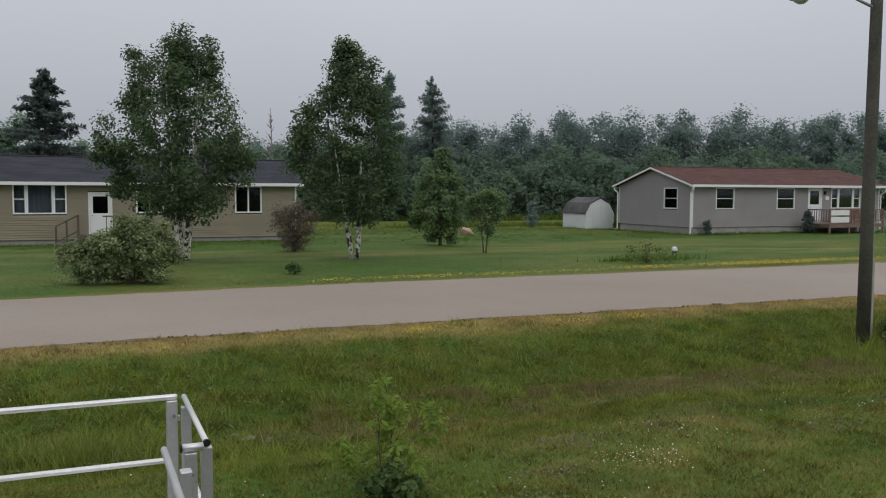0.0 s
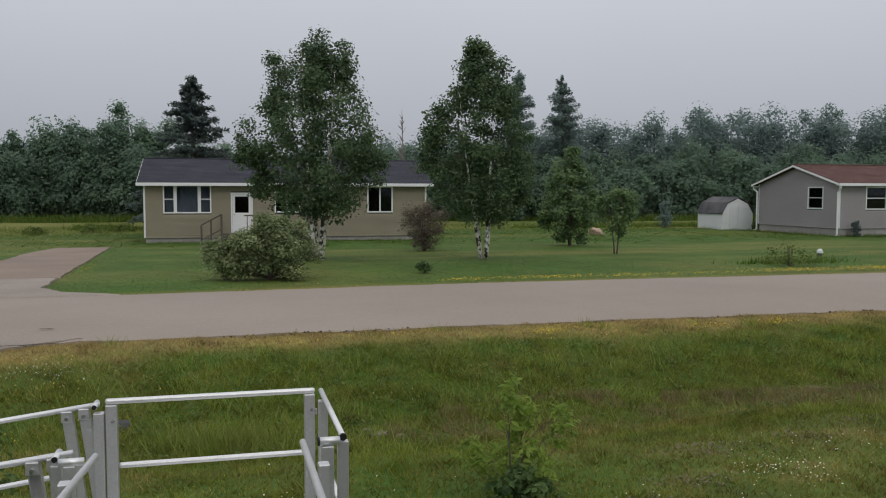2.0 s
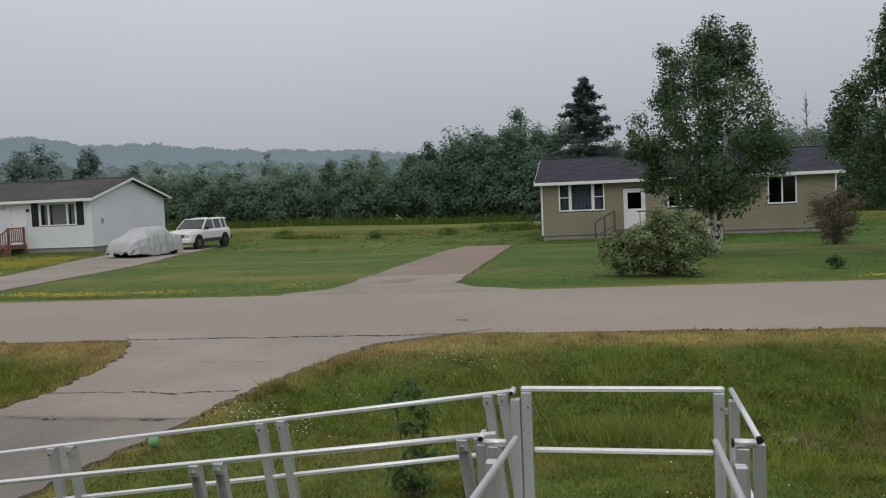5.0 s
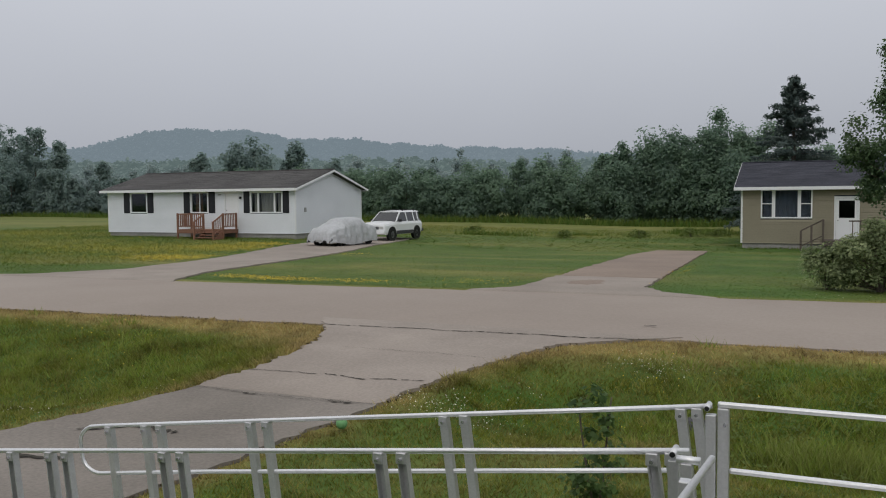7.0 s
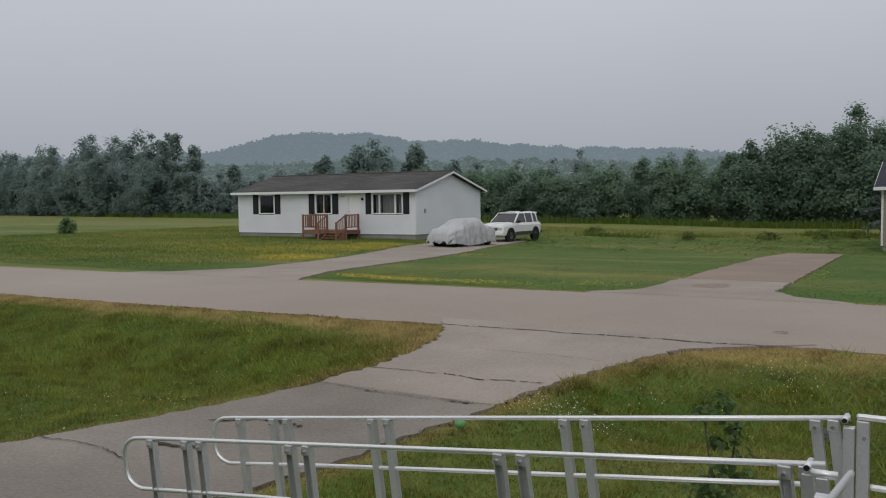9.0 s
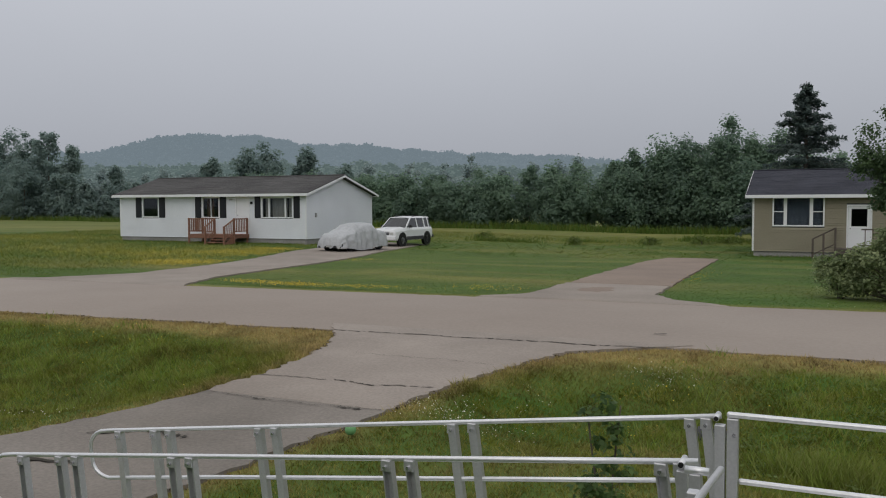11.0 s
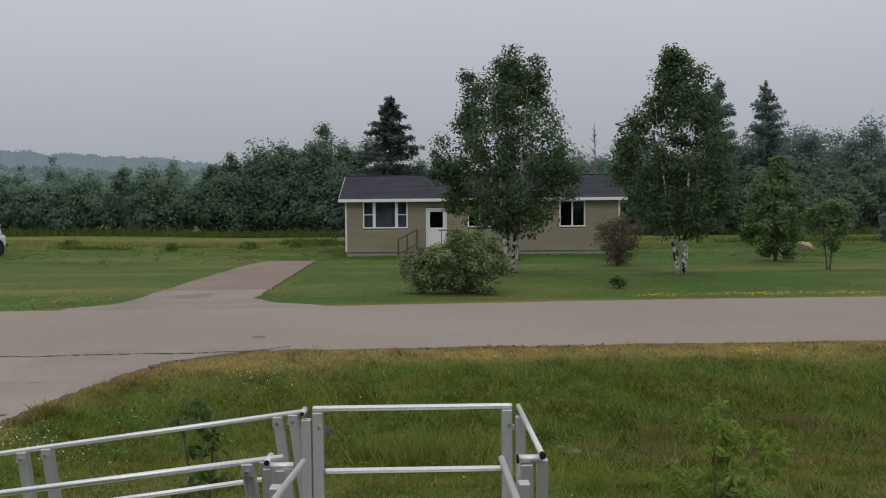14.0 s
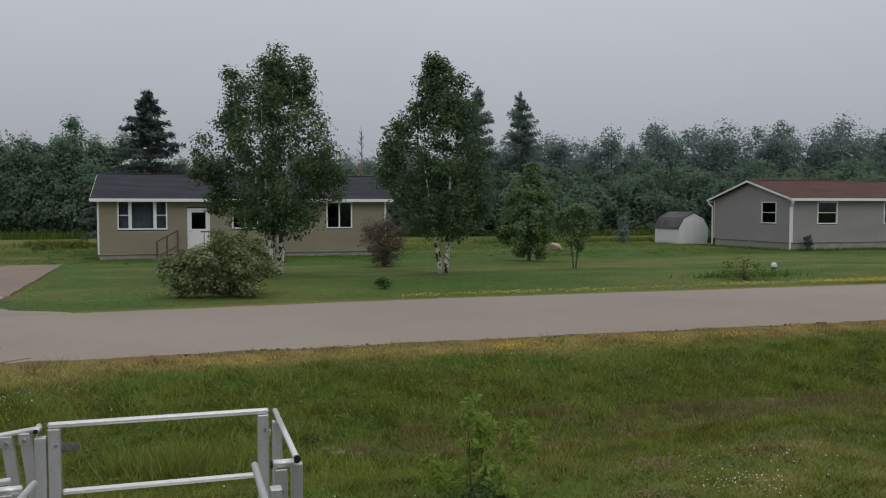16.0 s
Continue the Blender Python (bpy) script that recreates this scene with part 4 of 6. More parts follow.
# deck of the lower run
bm = bmesh.new()
for i in range(36):
    a = -0.55 - i * 0.12
    zt = ramp_z(a) - 0.94
    v = [bm.verts.new(p) for p in ((a, 3.78, zt), (a, 4.48, zt), (a - 0.115, 4.48, zt - 0.115 * RS), (a - 0.115, 3.78, zt - 0.115 * RS))]
    w = [bm.verts.new(q.co - Vector((0, 0, 0.03))) for q in v]
    bm.faces.new(v)
    for k in range(4):
        bm.faces.new((v[k], w[k], w[(k + 1) % 4], v[(k + 1) % 4]))
bmesh.ops.recalc_face_normals(bm, faces=bm.faces)
part("tread_plate", bm, M_ALUBAR, lower)
for yr in (3.75, 4.51):
    part("side_beam", sweep(bmesh.new(), [(-0.55, yr, ramp_z(-0.55) - 1.0), (-4.85, yr, ramp_z(-4.85) - 0.97)], 0.05, 4), M_ALUBAR, lower)
for x in (-0.7, -1.9, -3.1):
    for yr in (3.75, 4.51):
        part("leg", boxes((x - 0.02, x + 0.02, yr - 0.02, yr + 0.02, gz(x, yr) - 0.03, ramp_z(x) - 1.0)), M_ALUBAR, lower)

platform = thing("ramp_platform", (0, 0, 0), "aluminium ramp turning platform with square guard rails", "wheelchair ramp", "ramp sections")
part("deck_plate", boxes((-0.5, 0.5, 3.68, 4.5, 0.24, 0.28), bevel=0.004), M_ALUBAR, platform)
for x in (-0.475, 0.455):
    post = part("post", boxes((x - 0.026, x + 0.026, 4.455, 4.505, 0.2, 1.204), bevel=0.004), M_ALUBAR, platform)
    bolt(x + 0.008, 4.455, 1.13, post)
    part("leg", boxes((x - 0.02, x + 0.02, 4.46, 4.5, gz(x, 4.48) - 0.03, 0.24)), M_ALUBAR, platform)
    part("leg", boxes((x - 0.02, x + 0.02, 3.7, 3.74, gz(x, 3.72) - 0.03, 0.24)), M_ALUBAR, platform)
part("guard_rail", boxes((-0.503, 0.483, 4.465, 4.495, 1.205, 1.232), bevel=0.010), M_ALU, platform, "square-edged aluminium top rail")
part("guard_rail", boxes((-0.448, 0.428, 4.465, 4.495, 0.894, 0.92), bevel=0.010), M_ALU, platform, "square-edged aluminium middle rail")
for z, name in ((1.212, "side_rail"), (0.9, "side_rail")):
    part(name, sweep(bmesh.new(), [(0.515, 4.5, z), (0.515, 3.66, z)], R, 10), M_ALU, platform, smooth=True)
part("end_cap", sweep(bmesh.new(), [(0.515, 3.66, 1.212), (0.515, 3.645, 1.212)], R + 0.002, 10), M_BLACK, platform, "black plastic end cap")
part("side_post", boxes((0.49, 0.535, 4.36, 4.405, 0.2, 1.19), bevel=0.004), M_ALUBAR, platform)
part("side_post", boxes((0.495, 0.54, 3.66, 3.70, 0.2, 1.19), bevel=0.004), M_ALUBAR, platform)
post = part("side_post", boxes((0.425, 0.475, 3.62, 3.665, 0.2, 1.185), bevel=0.004), M_ALUBAR, platform)
part("rail_bracket", sweep(bmesh.new(), [(0.418, 3.64, 1.203), (0.50, 3.64, 1.203)], 0.017, 10), M_ALU, post, smooth=True)
part("end_cap", sweep(bmesh.new(), [(0.410, 3.64, 1.203), (0.418, 3.64, 1.203)], 0.018, 10), M_BLACK, post)
bolt(0.45, 3.62, 1.1, post)
part("hinge", boxes((0.484, 0.492, 4.462, 4.49, 1.1, 1.125)), M_ALUBAR, platform)
post = part("side_post", boxes((-0.608, -0.566, 3.72, 3.76, 0.2, 1.155), bevel=0.004), M_ALUBAR, platform)
post = part("side_post", boxes((-0.548, -0.504, 3.64, 3.68, 0.2, 1.172), bevel=0.004), M_ALUBAR, platform)
part("rail_bracket", sweep(bmesh.new(), [(-0.565, 3.66, 1.183), (-0.475, 3.66, 1.183)], 0.016, 10), M_ALU, post, smooth=True)
post = part("side_post", boxes((-0.555, -0.507, 4.45, 4.495, 0.2, 1.17), bevel=0.004), M_ALUBAR, platform)

upper = thing("ramp_section", (0, 0, 0), "aluminium wheelchair ramp run with round handrails", "wheelchair ramp", "ramp sections")
RU = 0.09
for x in (-0.425, 0.347):
    z0 = 1.218
    part("hand_rail", sweep(bmesh.new(), [(x, 3.60, z0), (x - 0.05, 1.05, z0 + 2.55 * RU)], R, 12), M_ALU, upper, "round bright aluminium handrail", smooth=True)
    for y in (3.2, 2.1, 1.2):
        part("post", boxes((x + (0.02 if x > 0 else -0.06), x + (0.06 if x > 0 else -0.02), y - 0.025, y + 0.025, z0 + (3.6 - y) * RU - 0.95, z0 + (3.6 - y) * RU), bevel=0.004), M_ALUBAR, upper)
bm = bmesh.new()
sweep(bm, [(0, 3.66, 0.24), (0, 1.05, 0.24 + 2.61 * RS)], 0.02, 4)
part("centre_beam", bm, M_ALUBAR, upper)
bm = bmesh.new()
v = [bm.verts.new(p) for p in ((-0.42, 3.66, 0.27), (0.42, 3.66, 0.27), (0.42, 1.05, 0.27 + 2.61 * RS), (-0.42, 1.05, 0.27 + 2.61 * RS))]
w = [bm.verts.new(q.co - Vector((0, 0, 0.03))) for q in v]
bm.faces.new(v)
bm.faces.new(w[::-1])
for k in range(4):
    bm.faces.new((v[k], w[k], w[(k + 1) % 4], v[(k + 1) % 4]))
bmesh.ops.recalc_face_normals(bm, faces=bm.faces)
part("deck_plate", bm, M_ALUBAR, upper)
for x in (-0.38, 0.38):
    part("leg", boxes((x - 0.02, x + 0.02, 1.1, 1.14, gz(x, 1.1) - 0.03, 0.6)), M_ALUBAR, upper)
# the plain house behind the camera closes the place
own = tagged(new("wall_behind"), "plain tan house wall behind the entrance stoop", "wall", kind="structure")
part("siding", lap_wall(boxes((-7.5, 8.5, -7.0, -1.15, -0.5, 3.0)), "x", -7.5, 8.5, 0.3, 3.0, [], (-1.15, 1)), M_SIDE_GREY, own)
bm = bmesh.new()
for yy0, yy1 in ((-0.75, -4.1), (-7.4, -4.1)):
    lo = [(-7.9, yy0, 2.95), (8.9, yy0, 2.95), (8.9, yy1, 4.2), (-7.9, yy1, 4.2)]
    v = [bm.verts.new(p) for p in lo + [(x, y, z + 0.12) for x, y, z in lo]]
    for f in ((0, 1, 2, 3), (4, 5, 6, 7), (0, 1, 5, 4), (1, 2, 6, 5), (3, 0, 4, 7)):
        bm.faces.new([v[k] for k in f])
bmesh.ops.recalc_face_normals(bm, faces=bm.faces)
part("roof", bm, M_ROOF_GREY, own)
stoop = thing("entrance_stoop", (0, 0, 0), "plain wooden entrance stoop at the head of the ramp", "porch")
for i in range(14):
    part("deck_board", boxes((-1.2, 1.2, -1.06 + i * 0.15, -1.06 + i * 0.15 + 0.142, 0.58, 0.62)), M_GREYWOOD, stoop)
for x in (-1.1, 1.1):
    for y in (-0.95, 0.9):
        part("post", boxes((x - 0.05, x + 0.05, y - 0.05, y + 0.05, gz(x, y) - 0.05, 0.578)), M_GREYWOOD, stoop)


# ---- foliage ----
def kites(centres, size, rng, up=0.5, stretch=1.5, normals=None):
    """Kite-shaped leaves, slightly folded, at the centres; returns verts and quads."""
    n = len(centres)
    nor = rng.normal(size=(n, 3))
    nor[:, 2] = np.abs(nor[:, 2]) + up
    if normals is not None:
        nor += normals
    nor /= np.linalg.norm(nor, axis=1)[:, None]
    d = rng.normal(size=(n, 3))
    d -= nor * (d * nor).sum(1)[:, None]
    d /= np.linalg.norm(d, axis=1)[:, None] + 1e-9
    s = np.cross(nor, d)
    sz = (size * rng.uniform(0.6, 1.35, n))[:, None]
    a = centres - d * sz * stretch * 0.5
    t = centres + d * sz * stretch * 0.5
    l = centres + s * sz * 0.5 + nor * sz * 0.12 - d * sz * 0.1
    r = centres - s * sz * 0.5 + nor * sz * 0.12 - d * sz * 0.1
    v = np.stack([a, r, t, l], 1).reshape(-1, 3)
    return v, np.arange(4 * n).reshape(-1, 4)


def leaf_object(name, centres, size, mat, parent, seed, tone, up=0.5, stretch=1.5, normals=None, corners=4):
    rng = np.random.default_rng(seed)
    v, f = kites(centres, size, rng, up, stretch, normals)
    if corners == 3:
        v = v.reshape(-1, 4, 3)[:, 1:].reshape(-1, 3)
        f = np.arange(len(v)).reshape(-1, 3)
    return np_mesh(name, v, f, mat, parent, "tone", np.repeat(np.clip(tone + rng.normal(0, 0.16, len(centres)), 0, 1), corners))


def crown(rng, profile, n_clumps, per, spread, lean=(0.0, 0.0), hollow=0.45, flat=0.75):
    """Leaf centres in clumps inside a profile of (height, radius) rows; also the clump centres, and a tone and a facing for each leaf."""
    hs, rs = [p[0] for p in profile], [p[1] for p in profile]
    c = []
    while len(c) < n_clumps:
        h = rng.uniform(hs[0], hs[-1])
        r = np.interp(h, hs, rs)
        if rng.uniform(0, max(rs)) > r + 0.15 * max(rs):
            continue
        a = rng.uniform(0, 2 * np.pi)
        q = r * (hollow + (1 - hollow) * rng.uniform() ** 0.6) * rng.uniform(0.75, 1.1)
        if rng.uniform() < 0.25:
            q = r * rng.uniform(0, 0.6)
        t = (h - hs[0]) / (hs[-1] - hs[0])
        c.append((q * np.cos(a) + lean[0] * t, q * np.sin(a) + lean[1] * t, h))
    c = np.array(c)
    sp = spread * rng.uniform(0.6, 1.3, n_clumps)
    off = rng.normal(size=(n_clumps, per, 3))
    off *= (rng.uniform(0, 1, (n_clumps, per)) ** 0.5 * 1.75 / np.linalg.norm(off, axis=2))[:, :, None]
    facing = 1.1 * off / 1.75 + (0.5 * c * np.array([1, 1, 0]) / (max(rs) + 1e-6))[:, None]
    off *= sp[:, None, None] * np.array([1, 1, flat])
    pts = (c[:, None] + off).reshape(-1, 3)
    tone = np.repeat(rng.uniform(0.05, 0.75, n_clumps), per)
    keep = pts[:, 2] > 0.05
    return pts[keep], c, tone[keep], facing.reshape(-1, 3)[keep]


def limb(bm, a, b, ra, rb, rng, bend=0.12, n=5):
    a, b = Vector(a), Vector(b)
    ln = (b - a).length
    pts, rr = [], []
    for i in range(n + 1):
        t = i / n
        p = a.lerp(b, t)
        k = math.sin(math.pi * t) * bend * ln
        p += Vector((rng.normal() * 0.25 * k, rng.normal() * 0.25 * k, -0.35 * k))
        pts.append(p)
        rr.append(ra + (rb - ra) * t)
    sweep(bm, pts, rr, 6, cap=True)


def broad_tree(name, at, label, profile, stems, n_clumps, per, spread, size, leaf_mat, bark, seed, trunk_r=0.1, lean=(0, 0), limbs=40, group="", hollow=0.45, category="tree", up=0.4, spires=(), stretch=1.5):
    """A tree or shrub: one or more tapered stems with limbs to its clumps, and a crown of small leaves."""
    rng = np.random.default_rng(seed)
    t = thing(name, at, label, category, group)
    top = profile[-1][0]
    pts, c, tone, face = crown(rng, profile, n_clumps, per, spread, lean, hollow)
    for dx, dy, h0, h1, r, k in spires:
        p2, c2, t2, f2 = crown(rng, [(h0, 0.6 * r), (0.6 * h0 + 0.4 * h1, r), (h1, 0.15 * r)], k, per, spread * 0.85, (0, 0), 0.3)
        pts, c, tone = np.concatenate([pts, p2 + np.array([dx, dy, 0])]), np.concatenate([c, c2 + np.array([dx, dy, 0])]), np.concatenate([tone, t2])
        face = np.concatenate([face, f2])
    ends = []
    for i in range(stems):
        a = 2 * math.pi * i / stems + 0.4
        spreadx = 0.0 if stems == 1 else 0.13 * top
        end = (spreadx * math.cos(a) + lean[0], spreadx * math.sin(a) + lean[1], top * rng.uniform(0.82, 0.95))
        foot = (0.0 if stems == 1 else 2.2 * trunk_r * math.cos(a), 0.0 if stems == 1 else 1.6 * trunk_r * math.sin(a), -0.12)
        bm = bmesh.new()
        n = 9
        path, rad = [], []
        for k in range(n + 1):
            u = k / n
            p = Vector(foot).lerp(Vector(end), u) + Vector((0.04 * math.sin(5 * u + i), 0.04 * math.cos(4 * u + i), 0)) * top * 0.12
            path.append(p)
            rad.append(trunk_r * (1.02 - u) ** 1.3 + 0.006)
        sweep(bm, path, rad, 9)
        part("trunk", bm, bark, t, smooth=True)
        ends.append(path)
    order = rng.permutation(len(c))[:limbs]
    for k in order:
        tip = c[k]
        stem = min(ends, key=lambda e: math.hypot(e[-1].x - tip[0], e[-1].y - tip[1]))
        z = max(0.35 * profile[0][0], tip[2] - 0.5 * math.hypot(tip[0], tip[1]) - 0.1)
        j = min(range(len(stem)), key=lambda q: abs(stem[q].z - z))
        bm = bmesh.new()
        limb(bm, stem[j], tip, max(min(0.012, trunk_r * 0.4), trunk_r * 0.32 * (1 - stem[j].z / top)), min(0.006, trunk_r * 0.2), rng)
        part("limb", bm, M_BARK, t)
    leaf_object("crown", pts, size, leaf_mat, t, seed + 7, tone, up, stretch, normals=1.3 * face)
    return t


def at_ground(x, y):
    return (x, y, gz(x, y))


broad_tree("birch_tree", at_ground(3.09, 29.9), "tall white-barked birch with several stems on the lawn",
           [(1.45, 0.9), (1.9, 1.75), (2.9, 2.3), (3.9, 2.35), (4.8, 2.0), (5.7, 1.55), (6.5, 1.1), (7.1, 0.55), (7.45, 0.15)], 5, 330, 85, 0.27, 0.072, M_LEAF_BIRCH, M_BIRCH, 11, 0.075, lean=(-0.1, 0), limbs=70,
           spires=((-1.4, 0.1, 5.0, 7.1, 0.42, 20), (0.15, 0.0, 5.9, 7.7, 0.42, 20), (0.95, 0.2, 5.5, 7.5, 0.4, 20), (-2.25, 0.0, 3.1, 4.8, 0.5, 20), (1.85, 0.0, 2.7, 4.5, 0.6, 22), (-1.8, 0.2, 2.1, 3.3, 0.5, 14)), group="birches on the lawn")
broad_tree("birch_tree", at_ground(8.78, 29.0), "white-barked birch with a narrow pointed crown on the lawn",
           [(1.35, 0.8), (1.9, 1.55), (3.0, 1.85), (4.2, 1.85), (5.2, 1.5), (6.1, 1.05), (6.9, 0.6), (7.4, 0.2)], 4, 300, 85, 0.26, 0.072, M_LEAF_BIRCH, M_BIRCH, 12, 0.062, lean=(-0.15, 0), limbs=60,
           spires=((0.75, 0.0, 5.0, 7.15, 0.42, 20), (-0.35, 0.0, 6.0, 7.7, 0.33, 16), (-1.65, 0.0, 3.6, 5.8, 0.5, 20), (1.35, 0.0, 2.0, 4.4, 0.5, 16), (-1.95, 0.1, 3.0, 4.6, 0.45, 14)), group="birches on the lawn")
broad_tree("young_maple", at_ground(15.41, 37.1), "young conical green tree with branches to the ground",
           [(0.1, 0.5), (0.6, 0.7), (1.1, 1.2), (1.9, 1.4), (2.8, 1.05), (3.6, 0.65), (4.35, 0.12)], 1, 105, 70, 0.21, 0.10, M_LEAF_YOUNG, M_BARK, 13, 0.08, limbs=30, hollow=0.55,
           spires=((-1.2, 0.0, 1.0, 2.1, 0.4, 8), (1.15, 0.0, 1.2, 2.5, 0.4, 8), (0.25, 0.0, 3.2, 4.5, 0.3, 8)))
broad_tree("young_tree", at_ground(14.7, 30.8), "small light-green young tree with several thin stems",
           [(0.75, 0.25), (1.1, 0.6), (1.6, 0.78), (2.1, 0.75), (2.5, 0.4), (2.75, 0.1)], 4, 52, 45, 0.16, 0.08, M_LEAF_YOUNG, M_BARK, 14, 0.028, limbs=22, hollow=0.55, spires=((-0.65, 0.0, 1.3, 2.2, 0.25, 6), (0.75, 0.0, 1.5, 2.3, 0.25, 6)))
broad_tree("flowering_bush", at_ground(1.12, 22.3), "broad rounded bush with pale flowering twigs",
           [(0.12, 0.45), (0.45, 0.8), (0.9, 0.98), (1.25, 0.7), (1.5, 0.3)], 12, 125, 75, 0.15, 0.05, M_LEAF_BUSH, M_BARK, 15, 0.02, limbs=90, hollow=0.72, category="bush", up=0.8,
           spires=((0.3, 0.0, 1.1, 1.82, 0.36, 14), (-0.2, -0.2, 1.0, 1.62, 0.36, 12), (0.75, 0.1, 0.9, 1.5, 0.3, 9), (1.05, 0.0, 0.45, 1.05, 0.3, 9), (-0.75, 0.0, 0.75, 1.32, 0.34, 12), (-1.15, 0.1, 0.55, 1.02, 0.3, 9), (-0.9, -0.3, 0.15, 0.6, 0.3, 8), (0.6, -0.5, 0.1, 0.5, 0.3, 8)))
broad_tree("drooping_shrub", at_ground(0.02, 22.5), "low pale drooping shrub at the bush's edge",
           [(0.12, 0.45), (0.45, 0.55), (0.75, 0.5), (0.98, 0.15)], 6, 46, 55, 0.13, 0.045, M_LEAF_BUSH, M_BARK, 16, 0.012, limbs=20, hollow=0.6, category="bush", up=0.8,
           spires=((-0.45, 0.0, 0.5, 0.95, 0.25, 8),))
broad_tree("purple_shrub", at_ground(8.15, 35.4), "rounded purple-brown shrub before the tan house",
           [(0.1, 0.45), (0.6, 0.8), (1.15, 1.05), (1.6, 0.85), (1.9, 0.35)], 12, 150, 42, 0.15, 0.048, M_LEAF_RED, M_BARK, 17, 0.018, limbs=110, hollow=0.5, category="bush", spires=((-0.75, 0.0, 1.2, 2.0, 0.25, 7), (0.1, 0.0, 1.5, 2.25, 0.25, 8), (0.8, 0.0, 1.2, 1.95, 0.25, 7)))
broad_tree("small_bush", at_ground(5.35, 23.2), "very small dark green bush on the lawn", [(0.03, 0.15), (0.15, 0.25), (0.3, 0.1)], 3, 22, 30, 0.07, 0.045, M_LEAF_MAPLE, M_BARK, 18, 0.01, limbs=5, category="bush")
broad_tree("evergreen_shrub", at_ground(35.0, 42.0), "narrow dark evergreen shrub at the grey house", [(0.05, 0.2), (0.5, 0.25), (0.9, 0.1)], 1, 30, 40, 0.08, 0.06, M_LEAF_SPRUCE, M_BARK, 19, 0.03, limbs=4, category="bush")
broad_tree("evergreen_shrub", at_ground(42.7, 41.6), "dark rounded shrub beside the brown deck", [(0.05, 0.35), (0.7, 0.45), (1.35, 0.15)], 1, 50, 45, 0.12, 0.07, M_LEAF_SPRUCE, M_BARK, 20, 0.03, limbs=6, category="bush")
broad_tree("weed_clump", at_ground(16.7, 22.9), "loose green weed clump at the far verge", [(0.05, 0.7), (0.3, 0.9), (0.65, 0.2)], 9, 36, 16, 0.15, 0.05, M_WEED, M_BARK, 21, 0.012, limbs=12, category="weeds")
broad_tree("small_bush", at_ground(34.7, 51.2), "small dark bush at the shed's corner", [(0.05, 0.25), (0.35, 0.25), (0.75, 0.05)], 2, 22, 36, 0.09, 0.07, M_LEAF_MAPLE, M_BARK, 22, 0.015, limbs=5, category="bush")
broad_tree("small_bush", at_ground(-59.0, 40.7), "small round dark bush in the field", [(0.1, 0.5), (0.5, 0.65), (1.1, 0.25)], 3, 45, 40, 0.18, 0.1, M_LEAF_YOUNG, M_BARK, 23, 0.03, limbs=8, category="bush")
broad_tree("young_tree", at_ground(30.0, 55.0), "thin grey-green sapling at the field's edge", [(0.2, 0.35), (0.9, 0.5), (1.9, 0.15)], 2, 32, 40, 0.16, 0.09, M_LEAF_WOODB, M_BARK, 24, 0.02, limbs=8)
broad_tree("weed_clump", at_ground(13.0, 10.6), "tall leafy weeds at the utility pole's foot", [(0.05, 0.3), (0.35, 0.42), (0.62, 0.15)], 8, 44, 26, 0.1, 0.05, M_WEED, M_BARK, 28, 0.008, limbs=24, category="weeds", stretch=2.6)
for wx_, wy_, wr_ in ((-22.2, 55.2, 1.0), (-15.0, 52.4, 0.6), (-10.7, 54.2, 0.9), (-7.8, 55.8, 1.1), (-6.2, 56.4, 0.8)):
    broad_tree("weed_clump", at_ground(wx_, wy_), "low dark green weed clump in the field", [(0.03, 0.8 * wr_), (0.2, wr_), (0.42, 0.3 * wr_)], 4, 36, 22, 0.14, 0.07, M_WEED, M_BARK, int(600 + 10 * wx_), 0.012, limbs=8, category="weeds", group="weed clumps in the field")
# saplings before the camera
broad_tree("sapling", at_ground(2.4, 6.95), "leafy light-green sapling sprouting from the lawn", [(0.08, 0.36), (0.25, 0.38), (0.42, 0.26), (0.55, 0.12)], 2, 34, 18, 0.055, 0.03, M_LEAF_LIGHT, M_BARK, 25, 0.007, limbs=60, hollow=0.3, stretch=2.4, spires=((-0.02, 0.0, 0.58, 1.02, 0.17, 16), (0.40, -0.05, 0.42, 0.76, 0.14, 11), (-0.36, 0.0, 0.3, 0.56, 0.13, 9), (0.1, 0.1, 0.5, 0.8, 0.12, 7)))
broad_tree("sapling", at_ground(2.35, 6.7), "low dark leafy sprouts at a sapling's foot", [(0.03, 0.25), (0.15, 0.28), (0.32, 0.08)], 6, 40, 22, 0.055, 0.04, M_LEAF_MAPLE, M_BARK, 26, 0.008, limbs=20, hollow=0.3)
broad_tree("sapling", at_ground(-1.75, 7.15), "dark green sapling behind the ramp's handrail", [(0.08, 0.2), (0.4, 0.22), (0.75, 0.17), (1.05, 0.05)], 2, 40, 16, 0.06, 0.042, M_LEAF_MAPLE, M_BARK, 27, 0.006, limbs=36, hollow=0.3)


